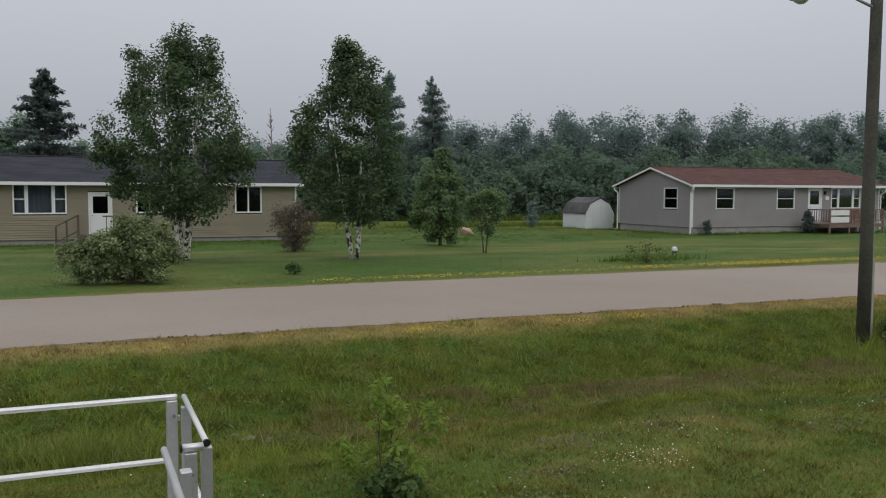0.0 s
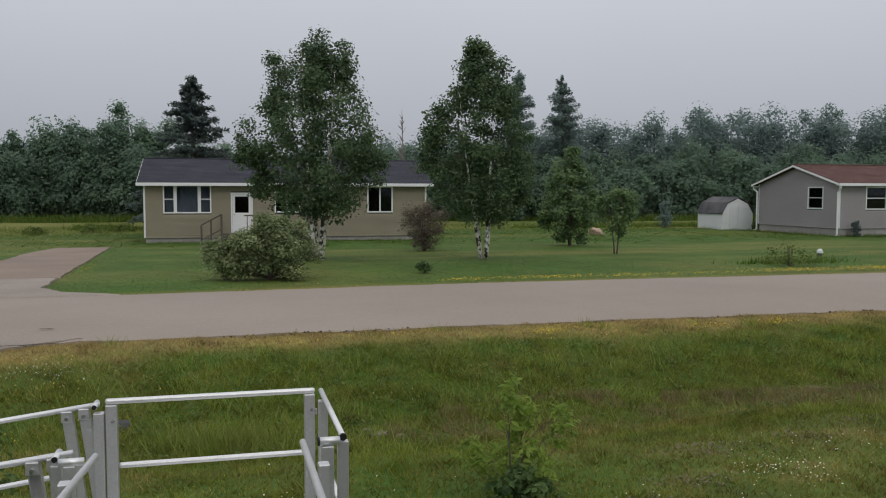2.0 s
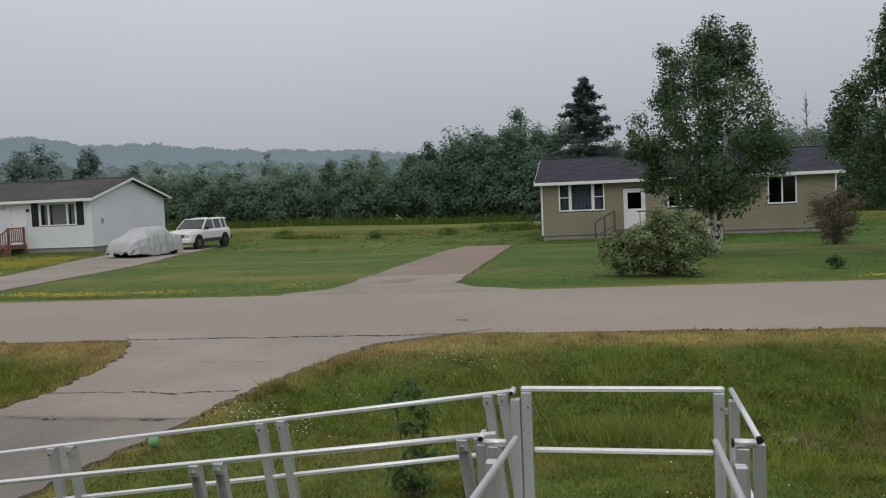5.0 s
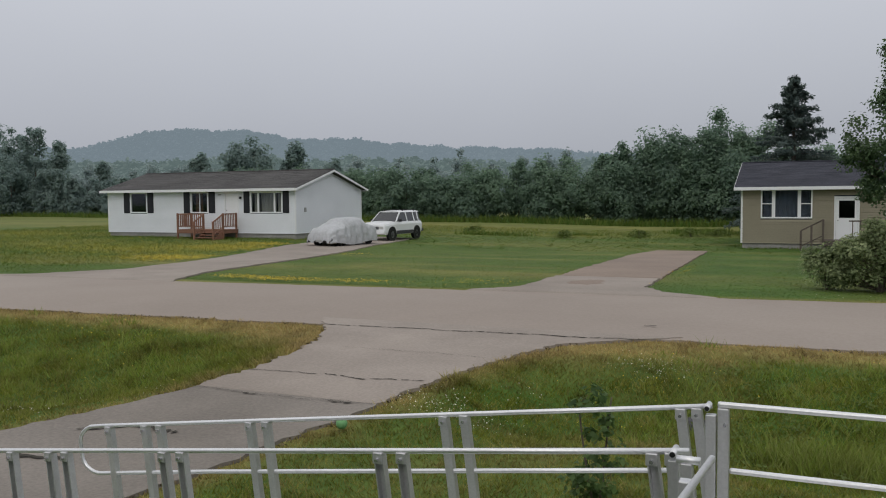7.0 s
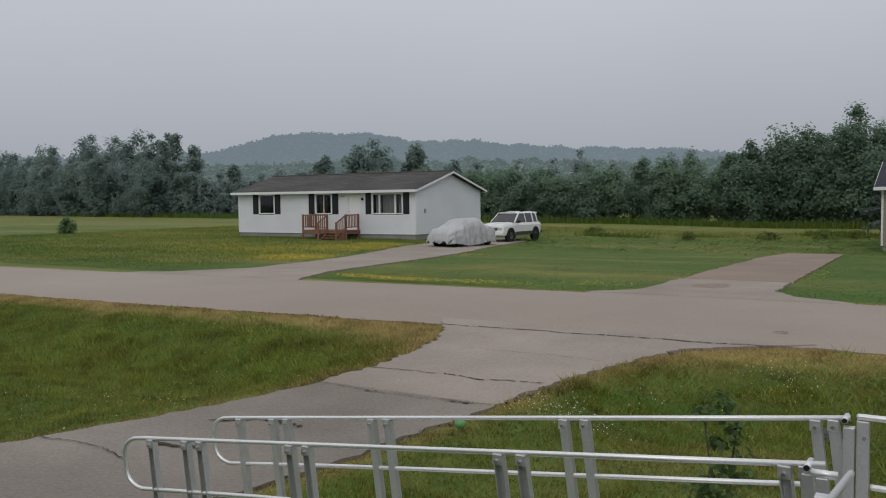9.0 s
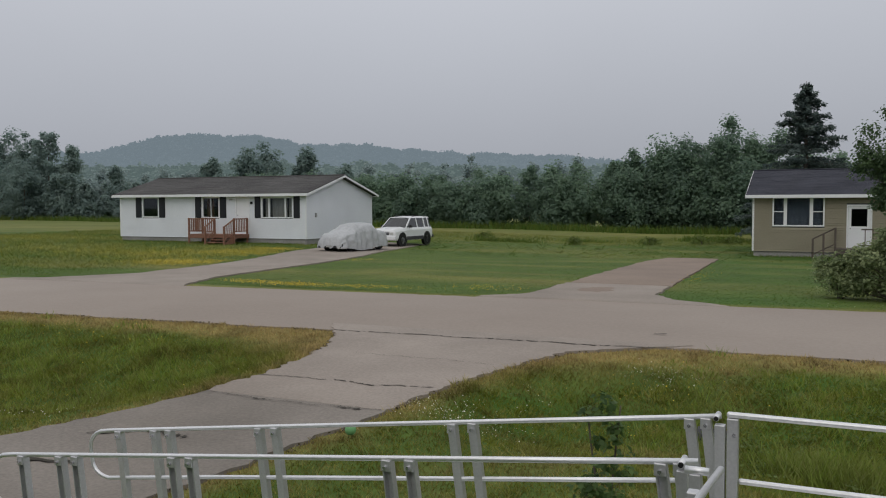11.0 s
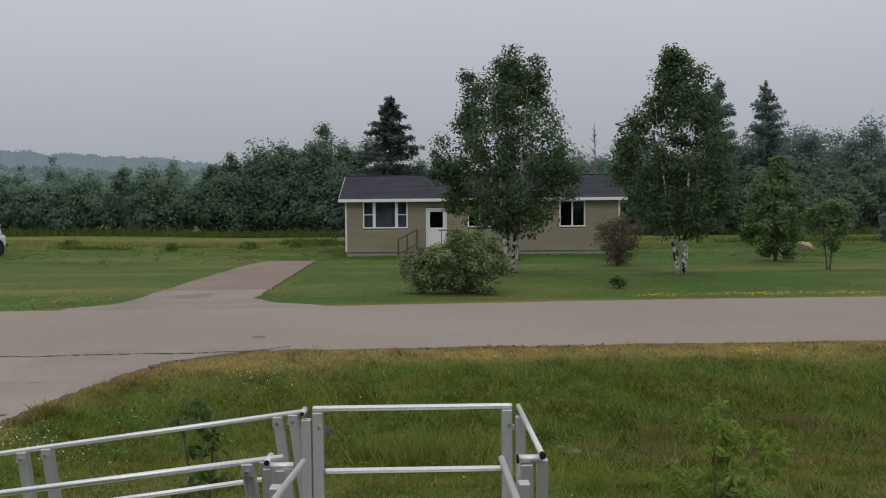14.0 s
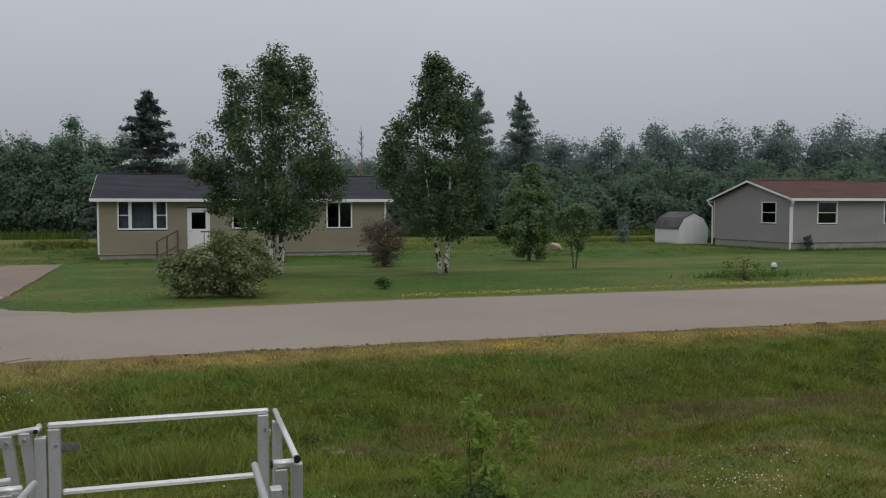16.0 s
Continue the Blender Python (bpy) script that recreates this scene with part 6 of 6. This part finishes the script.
flowers("yellow_flowers", "yellow wildflowers in the field round the white house", [
    (-23.2, 26.4, 1.2, 1.0, 420), (-25.2, 33.0, 1.6, 1.4, 420), (-27.5, 30.0, 2.5, 2.2, 420), (-25.8, 36.2, 1.0, 0.6, 130), (-33, 31, 4.0, 3.0, 300), (-40, 34, 5.0, 3.0, 320), (-50, 42, 5.0, 2.5, 500),
    (-13.6, 19.75, 0.7, 0.18, 90), (-15.2, 20.0, 0.5, 0.15, 40), (-11.0, 19.9, 0.8, 0.18, 40), (-8.3, 20.8, 0.5, 0.3, 18), (-18.2, 31.5, 0.4, 0.4, 16), (-4.0, 27.0, 0.25, 1.6, 16)], 0.029, M_YELLOW, 82, 0.10, 9.0)
flowers("white_clover", "white clover heads scattered in the grass", [
    (5.0, 6.85, 0.28, 0.25, 90), (5.6, 7.5, 0.5, 0.3, 30), (0.9, 6.7, 0.7, 0.5, 70), (3.6, 6.3, 0.8, 0.4, 40), (8.5, 7.6, 1.2, 0.5, 50), (-4.0, 9.25, 0.4, 0.25, 170), (-3.5, 10.4, 0.3, 0.3, 26), (-2.2, 12.1, 0.3, 0.2, 90),
    (1.7, 10.9, 1.5, 0.5, 16), (-9.0, 8.2, 1.0, 0.8, 50), (-9.6, 7.0, 1.0, 0.7, 40), (0.8, 20.5, 1.0, 0.2, 20)], 0.014, M_CLOVER, 83, 0.06, 1.8)


# ---- utility pole with lamp ----
PX, PY = 12.59, 11.04
pole = thing("utility_pole", (PX, PY, gz(PX, PY)), "weathered wooden utility pole beside the ditch", "utility pole")
part("shaft", sweep(bmesh.new(), [(0, 0, -0.3), (0.02, 0, 2.5), (0.05, 0, 5.5), (0.08, 0, 8.2)], [0.112, 0.108, 0.10, 0.09], 14), M_POLE, pole, smooth=True)
part("conduit", sweep(bmesh.new(), [(0.09, -0.07, 0.0), (0.095, -0.07, 1.6), (0.08, -0.075, 3.4), (0.10, -0.06, 4.6), (0.10, -0.065, 5.35)], 0.013, 6), M_WIRE, pole, "pale grey ground wire")
part("guard", boxes((0.075, 0.125, -0.10, -0.05, -0.1, 1.5), bevel=0.01), M_WIRE, pole, "pale wire guard")
part("cable_stub", sweep(bmesh.new(), [(0.06, -0.10, 5.42), (-0.06, -0.2, 5.36), (-0.2, -0.22, 5.2), (-0.28, -0.22, 5.15)], 0.012, 6), M_BLACK, pole)
part("cable_stub", sweep(bmesh.new(), [(-0.12, -0.2, 5.3), (-0.2, -0.24, 5.12)], 0.008, 5), M_BLACK, pole)
lamp = thing("street_lamp", (PX, PY, gz(PX, PY) + 0.26), "grey street lamp on a bracket arm from the pole", "street lamp")
part("arm", sweep(bmesh.new(), [(-0.09, -0.02, 5.55), (-0.5, -0.02, 5.66), (-1.1, -0.02, 5.72), (-1.45, -0.02, 5.70)], 0.025, 8), M_LAMP, lamp, smooth=True)
bm = bmesh.new()
sweep(bm, [(-1.66, -0.02, 5.54), (-1.66, -0.02, 5.60), (-1.66, -0.02, 5.66), (-1.66, -0.02, 5.76), (-1.66, -0.02, 5.80)], [0.19, 0.21, 0.20, 0.12, 0.05], 16)
part("lamp_head", bm, M_LAMP, lamp, smooth=True)
part("reflector", sweep(bmesh.new(), [(-1.66, -0.02, 5.535), (-1.66, -0.02, 5.50), (-1.66, -0.02, 5.46)], [0.12, 0.11, 0.05], 14), M_LENS, lamp, "clouded lamp refractor", smooth=True)
part("photocell", sweep(bmesh.new(), [(-1.66, -0.02, 5.79), (-1.66, -0.02, 5.87)], 0.04, 8), M_LAMP, lamp)


# ---- shed, vehicles and clutter ----
shed = thing("garden_shed", (0, 0, 0), "small white gambrel-roofed shed with a grey roof", "shed")
sx0, sx1, sy0, sy1, sz = 32.6, 34.9, 51.85, 55.0, -0.35
smid = (sx0 + sx1) / 2
for name, ya, yb in (("front_wall", sy0, sy0 + 0.05), ("back_wall", sy1 - 0.05, sy1)):
    bm = bmesh.new()
    prof = [(sx0, sz - 0.1), (sx1, sz - 0.1), (sx1, sz + 1.1), (sx1 - 0.38, sz + 1.75), (smid, sz + 2.12), (sx0 + 0.38, sz + 1.75), (sx0, sz + 1.1)]
    lo = [bm.verts.new((x, ya, z)) for x, z in prof]
    hi = [bm.verts.new((x, yb, z)) for x, z in prof]
    bm.faces.new(lo)
    bm.faces.new(hi[::-1])
    for i in range(7):
        bm.faces.new((lo[i], hi[i], hi[(i + 1) % 7], lo[(i + 1) % 7]))
    bmesh.ops.recalc_face_normals(bm, faces=bm.faces)
    part(name, bm, M_SHED, shed)
for xa in (sx0, sx1 - 0.05):
    part("side_wall", boxes((xa, xa + 0.05, sy0 + 0.05, sy1 - 0.05, sz - 0.1, sz + 1.1)), M_SHED, shed)
    for i in range(6):
        s = -1 if xa < smid else 1
        xo = xa - 0.012 if s < 0 else xa + 0.05
        part("siding_rib", boxes((xo, xo + 0.012, sy0 + 0.05, sy1 - 0.05, sz + 0.1 + i * 0.17, sz + 0.115 + i * 0.17)), M_SHED, shed)
edge = [(sx0 - 0.1, sz + 1.06), (sx0 + 0.36, sz + 1.8), (smid, sz + 2.18), (sx1 - 0.36, sz + 1.8), (sx1 + 0.1, sz + 1.06)]
for (xa, za), (xb, zb) in zip(edge, edge[1:]):
    bm = bmesh.new()
    v = [bm.verts.new(p) for p in ((xa, sy0 - 0.05, za), (xb, sy0 - 0.05, zb), (xb, sy1 + 0.05, zb), (xa, sy1 + 0.05, za))]
    w = [bm.verts.new(q.co + Vector((0, 0, 0.05))) for q in v]
    bm.faces.new(v)
    bm.faces.new(w)
    for k in range(4):
        bm.faces.new((v[k], w[k], w[(k + 1) % 4], v[(k + 1) % 4]))
    bmesh.ops.recalc_face_normals(bm, faces=bm.faces)
    part("roof_panel", bm, M_SHEDROOF, shed)
for k, (xa, xb) in enumerate(((smid - 0.62, smid - 0.01), (smid + 0.01, smid + 0.62))):
    d = part("door", boxes((xa, xb, sy0 - 0.03, sy0 - 0.002, sz + 0.05, sz + 1.62), bevel=0.006), M_SHED, shed)
    for i in range(5):
        part("rib", boxes((xa + 0.06, xb - 0.06, sy0 - 0.042, sy0 - 0.031, sz + 0.25 + i * 0.27, sz + 0.29 + i * 0.27)), M_SHED, d)


def wheel(parent, x, y, z, r=0.36, w=0.22, hubs=True):
    s = 1 if x > 0 else -1
    tyre = part("wheel", sweep(bmesh.new(), [(x - w / 2, y, z), (x - w / 2 + 0.03, y, z), (x + w / 2 - 0.03, y, z), (x + w / 2, y, z)], [r * 0.93, r, r, r * 0.93], 24), M_TYRE, parent, "black tyre", smooth=False)
    if hubs:
        part("rim", sweep(bmesh.new(), [(x + s * (w / 2 - 0.01), y, z), (x + s * (w / 2 + 0.012), y, z)], [r * 0.62, r * 0.55], 16), M_RIM, tyre, "silver rim")


def loft(bm, sections):
    """Closed loops of equal length joined into a skin with caps."""
    rows = [[bm.verts.new(p) for p in s] for s in sections]
    k = len(rows[0])
    for a, b in zip(rows, rows[1:]):
        for i in range(k):
            bm.faces.new((a[i], a[(i + 1) % k], b[(i + 1) % k], b[i]))
    bm.faces.new(rows[0][::-1])
    bm.faces.new(rows[-1])
    bmesh.ops.recalc_face_normals(bm, faces=bm.faces)
    return bm


def body_section(y, half, low, high, crown_=0.03):
    return [(-half * 0.94, y, low), (half * 0.94, y, low), (half, y, low + 0.12), (half, y, high - 0.16), (half * 0.93, y, high - 0.02), (half * 0.5, y, high + crown_), (-half * 0.5, y, high + crown_), (-half * 0.93, y, high - 0.02), (-half, y, high - 0.16), (-half, y, low + 0.12)]


suv = thing("suv", (-23.1, 44.7, gz(-22.4, 44.7) + 0.045), "white older SUV with grey lower cladding parked on the drive", "car", rz=-3)
bm = bmesh.new()
loft(bm, [body_section(-2.2, 0.72, 0.42, 0.86), body_section(-2.12, 0.82, 0.36, 0.98), body_section(-1.5, 0.86, 0.34, 1.04), body_section(-0.85, 0.87, 0.34, 1.08), body_section(0.4, 0.87, 0.34, 1.08), body_section(1.95, 0.86, 0.36, 1.08), body_section(2.2, 0.80, 0.42, 1.02)])
body = part("body", bm, M_CARWHITE, suv, smooth=False)


def glass_house(sections):
    bm = bmesh.new()
    return loft(bm, [[(-a, y, z0), (a, y, z0), (b, y, z1), (b * 0.5, y, z1 + 0.03), (-b * 0.5, y, z1 + 0.03), (-b, y, z1)] for y, a, b, z0, z1 in sections])


M_CARGLASS = material("dark_car_glass", (0.02, 0.022, 0.025), 0.08, 0.05, 2, 20, 0.0, spec=0.6)
part("windows", glass_house([(-0.95, 0.80, 0.78, 1.05, 1.09), (-0.25, 0.80, 0.66, 1.05, 1.60), (1.9, 0.80, 0.66, 1.05, 1.60), (2.12, 0.78, 0.68, 1.05, 1.15)]), M_CARGLASS, suv, "dark tinted glass")
part("roof", glass_house([(-0.34, 0.67, 0.62, 1.58, 1.63), (0.5, 0.68, 0.62, 1.59, 1.66), (1.98, 0.67, 0.60, 1.57, 1.64)]), M_CARWHITE, suv)
for sx in (-1, 1):
    for ya, yb, lean in ((-0.93, -0.26, 1), (0.33, 0.42, 0), (1.16, 1.27, 0), (1.66, 1.76, 0)):
        bm = bmesh.new()
        if lean:
            pts = [(0.81, -0.98, 1.06), (0.81, -0.88, 1.06), (0.675, -0.20, 1.60), (0.675, -0.30, 1.60)]
        else:
            pts = [(0.81, ya, 1.06), (0.81, yb, 1.06), (0.675, yb - 0.02, 1.60), (0.675, ya - 0.02, 1.60)]
        v = [bm.verts.new((sx * (x + 0.012), y, z)) for x, y, z in pts]
        w = [bm.verts.new((sx * (x - 0.04), y, z)) for x, y, z in pts]
        bm.faces.new(v)
        bm.faces.new(w)
        for k in range(4):
            bm.faces.new((v[k], w[k], w[(k + 1) % 4], v[(k + 1) % 4]))
        bmesh.ops.recalc_face_normals(bm, faces=bm.faces)
        part("pillar", bm, M_CARWHITE, suv)
    part("cladding", boxes((min(sx * 0.86, sx * 0.89), max(sx * 0.86, sx * 0.89), -0.95, 0.95, 0.36, 0.56), bevel=0.008), M_CARGREY, suv, "grey lower door cladding")
    part("mirror", boxes((min(sx * 0.84, sx * 1.02), max(sx * 0.84, sx * 1.02), -0.72, -0.60, 1.05, 1.2), bevel=0.02), M_BLACK, suv)
    part("headlight", boxes((min(sx * 0.45, sx * 0.72), max(sx * 0.45, sx * 0.72), -2.215, -2.15, 0.68, 0.82), bevel=0.01), M_LENS, suv)
    part("roof_rail", sweep(bmesh.new(), [(sx * 0.55, 0.1, 1.70), (sx * 0.55, 1.8, 1.70)], 0.018, 6), M_BLACK, suv)
    for yy in (0.3, 1.6):
        part("rail_foot", boxes((sx * 0.55 - 0.02, sx * 0.55 + 0.02, yy - 0.04, yy + 0.04, 1.62, 1.7)), M_BLACK, suv)
    wheel(suv, sx * 0.76, -1.42, 0.36)
    wheel(suv, sx * 0.76, 1.42, 0.36)
    for yy in (-1.42, 1.42):
        part("wheel_arch", sweep(bmesh.new(), [(sx * 0.80, yy, 0.38), (sx * 0.882, yy, 0.38)], 0.43, 22), M_BLACK, suv)
part("grille", boxes((-0.44, 0.44, -2.21, -2.14, 0.66, 0.82), bevel=0.008), M_CARGREY, suv, "dark grille")
part("grille_bar", boxes((-0.44, 0.44, -2.222, -2.205, 0.73, 0.755)), M_CHROME, suv)
part("bumper", boxes((-0.84, 0.84, -2.3, -2.1, 0.40, 0.60), bevel=0.03), M_CARWHITE, suv)
part("bumper", boxes((-0.84, 0.84, 2.1, 2.3, 0.42, 0.60), bevel=0.03), M_CARGREY, suv)

cover = thing("covered_car", (-22.5, 38.2, gz(-22.3, 38.2) + 0.045), "sedan under a wrinkled silver cloth car cover", "car", rz=-4)
rngc = np.random.default_rng(90)
bm = bmesh.new()
nl, na = 46, 64
L_, W_ = 4.2, 1.72
grid = []
for i in range(nl + 1):
    t = i / nl
    y = -L_ / 2 + L_ * t
    top = float(np.interp(t, [0, 0.04, 0.10, 0.24, 0.38, 0.70, 0.80, 0.94, 1.0], [0.66, 0.84, 0.95, 1.06, 1.36, 1.38, 1.08, 0.98, 0.62]))
    half = W_ / 2 * float(np.interp(t, [0, 0.06, 0.2, 0.8, 0.95, 1], [0.80, 0.93, 1.0, 1.0, 0.93, 0.8]))
    row = []
    for j in range(na + 1):
        a = -1 + 2 * j / na
        s = abs(a)
        if s < 0.5:
            x = half * 0.92 * (s / 0.5)
            z = top - 0.10 * (s / 0.5) ** 3 - (0.30 * (s / 0.5) ** 4 if 0.3 < t < 0.82 else 0.06 * (s / 0.5) ** 4)
        else:
            u = (s - 0.5) / 0.5
            zt = top - (0.40 if 0.3 < t < 0.82 else 0.16)
            x = half * (0.92 + 0.10 * min(1, u * 2) + 0.02 * u)
            z = zt + (0.10 + 0.07 * math.sin(t * 9 + 1) - zt) * u
        fold = (0.055 * math.sin(i * 1.15 + 1.1 * math.sin(i * 0.37) + 0.03 * j + (2 if a > 0 else 0)) + 0.025 * math.sin(i * 0.53 - 0.08 * j)) * min(1, max(0, (s - 0.3) * 2.2)) + 0.012 * math.sin(i * 0.8 + j * 0.5)
        x = x * (1 if a > 0 else -1) + fold * (1 if a > 0 else -1)
        row.append(bm.verts.new((x, y + 0.02 * math.sin(j * 0.9), max(0.03, z + 0.012 * math.sin(j * 0.7 + i * 0.33)))))
    grid.append(row)
for a, b in zip(grid, grid[1:]):
    for j in range(na):
        bm.faces.new((a[j], a[j + 1], b[j + 1], b[j]))
for row, sgn in ((grid[0], -1), (grid[-1], 1)):
    low = []
    for j, v in enumerate(row):
        zz = v.co.z if abs(-1 + 2 * j / na) > 0.9 else (0.24 + 0.07 * math.sin(j * 0.5))
        low.append(bm.verts.new((v.co.x * 0.98, v.co.y + sgn * (0.05 + 0.025 * math.sin(j * 1.3)), min(zz, v.co.z - 0.005))))
    for j in range(na):
        bm.faces.new((row[j], low[j], low[j + 1], row[j + 1]))
bmesh.ops.recalc_face_normals(bm, faces=bm.faces)
part("cloth_cover", bm, M_COVER, cover, smooth=True)
part("bumper", boxes((-0.72, 0.72, -2.08, -1.95, 0.2, 0.42), bevel=0.04), M_CARGREY, cover, "dark front bumper below the cover")
part("number_plate", boxes((-0.16, 0.16, -2.175, -2.16, 0.24, 0.34)), M_WIRE, cover, "plain grey bar of a number plate")
for sx in (-1, 1):
    for yy in (-1.25, 1.25):
        wheel(cover, sx * 0.68, yy, 0.30, 0.31, 0.2, hubs=False)


def rock(name, at, size, mat, seed, label, category="stone"):
    rng = random.Random(seed)
    bm = bmesh.new()
    bmesh.ops.create_icosphere(bm, subdivisions=3, radius=1.0)
    off = Vector((rng.uniform(0, 50), rng.uniform(0, 50), 0))
    for v in bm.verts:
        k = 1 + 0.35 * noise.noise(v.co * 1.1 + off) + 0.12 * noise.noise(v.co * 3 + off)
        v.co = Vector((v.co.x * size[0] * k, v.co.y * size[1] * k, v.co.z * size[2] * k))
    ob = part(name, bm, mat)
    ob.matrix_basis = pose(*at, 0, 0, rng.uniform(0, 360))
    return tagged(ob, label, category)


rock("boulder", (21.0, 46.6, gz(21.0, 46.6) + 0.15), (0.5, 0.36, 0.3), M_STONE, 1, "pinkish tan boulder on the lawn")
rock("rubble_stone", (1.75, 9.75, gz(1.75, 9.75) + 0.02), (0.12, 0.07, 0.03), M_RUBBLE, 2, "flat pale piece of rubble in the ditch")
rock("rubble_stone", (1.95, 9.62, gz(1.95, 9.62) + 0.02), (0.06, 0.05, 0.025), M_RUBBLE, 3, "small pale piece of rubble in the ditch")
rock("rubble_stone", (1.6, 9.9, gz(1.6, 9.9) + 0.02), (0.06, 0.045, 0.03), M_RUBBLE, 4, "small pale piece of rubble in the ditch")
rock("rubble_stone", (8.1, 10.5, gz(8.1, 10.5) + 0.015), (0.22, 0.06, 0.03), M_SOIL, 5, "long pale slab at the ditch's bank")
ball = bmesh.new()
bmesh.ops.create_uvsphere(ball, u_segments=16, v_segments=10, radius=0.06)
ball_ob = part("toy_ball", ball, M_BALL, smooth=True)
ball_ob.matrix_basis = pose(-4.62, 7.92, gz(-4.62, 7.92) + 0.1)
tagged(ball_ob, "small light-green ball lying in the grass", "ball")
ped = thing("utility_pedestal", at_ground(19.0, 24.5), "short dark utility pedestal with a white cap", "utility box")
part("body", sweep(bmesh.new(), [(0, 0, -0.05), (0, 0, 0.26)], 0.08, 12), M_GREENBOX, ped)
part("cap", sweep(bmesh.new(), [(0, 0, 0.261), (0, 0, 0.34), (0, 0, 0.40)], [0.10, 0.10, 0.05], 12), M_SHED, ped, "white rounded cap")


def chair(at, rz):
    c = thing("deck_chair", at, "reddish-brown slatted deck chair on the front deck", "chair", "chairs on the deck", rz=rz)
    for k in range(4):
        part("seat_slat", boxes((-0.27, 0.27, -0.28 + k * 0.14, -0.16 + k * 0.14, 0.36 - 0.02 * k, 0.385 - 0.02 * k)), M_CEDAR, c)
    for k in range(5):
        bm = bmesh.new()
        sweep(bm, [(-0.22 + k * 0.11, 0.26, 0.34), (-0.22 + k * 0.11, 0.52, 0.95)], 0.045, 4)
        part("back_slat", bm, M_CEDAR, c)
    for sx in (-0.3, 0.3):
        part("arm", boxes((sx - 0.05, sx + 0.05, -0.32, 0.36, 0.56, 0.585)), M_CEDAR, c)
        part("leg", boxes((sx - 0.03, sx + 0.03, -0.3, -0.22, 0.0, 0.56)), M_CEDAR, c)
        part("leg", boxes((sx - 0.03, sx + 0.03, 0.24, 0.32, 0.0, 0.56)), M_CEDAR, c)
    return c


first = chair((45.75, GY0 - 0.95, 0.262), 15)
copy_thing(first, pose(46.9, GY0 - 0.9, 0.262, 0, 0, -25))
fence = thing("chain_link_fence", (0, 0, 0), "low grey chain-link fence beside the grey house", "fence")
for k in range(7):
    x = 51.0 + 1.6 * k
    part("fence_post", sweep(bmesh.new(), [(x, 47.0, gz(x, 47) - 0.1), (x, 47.0, gz(x, 47) + 1.2)], 0.03, 8), M_WIRE, fence)
part("top_rail", sweep(bmesh.new(), [(51.0, 47.0, gz(51, 47) + 1.18), (60.6, 47.0, gz(60, 47) + 1.18)], 0.022, 8), M_WIRE, fence)
bm = bmesh.new()
for k in range(84):
    for s in (-1, 1):
        xa = 50.4 + 0.125 * k
        a, b = (xa, 47.0, -0.3), (xa + s * 1.1, 47.0, 0.82)
        if 50.99 <= b[0] <= 60.7 and 50.99 <= a[0]:
            sweep(bm, [a, b], 0.006, 3, cap=False)
part("wire_mesh", bm, M_WIRE, fence)["kind"] = "stuff"
culvert = thing("culvert_pipe", (-1.05, 10.45, gz(-1.05, 10.45)), "end of a dull metal culvert pipe in the ditch", "culvert")
part("pipe", sweep(bmesh.new(), [(-0.45, 0.1, 0.02), (0.0, 0.1, -0.02)], 0.12, 14), M_CARGREY, culvert)
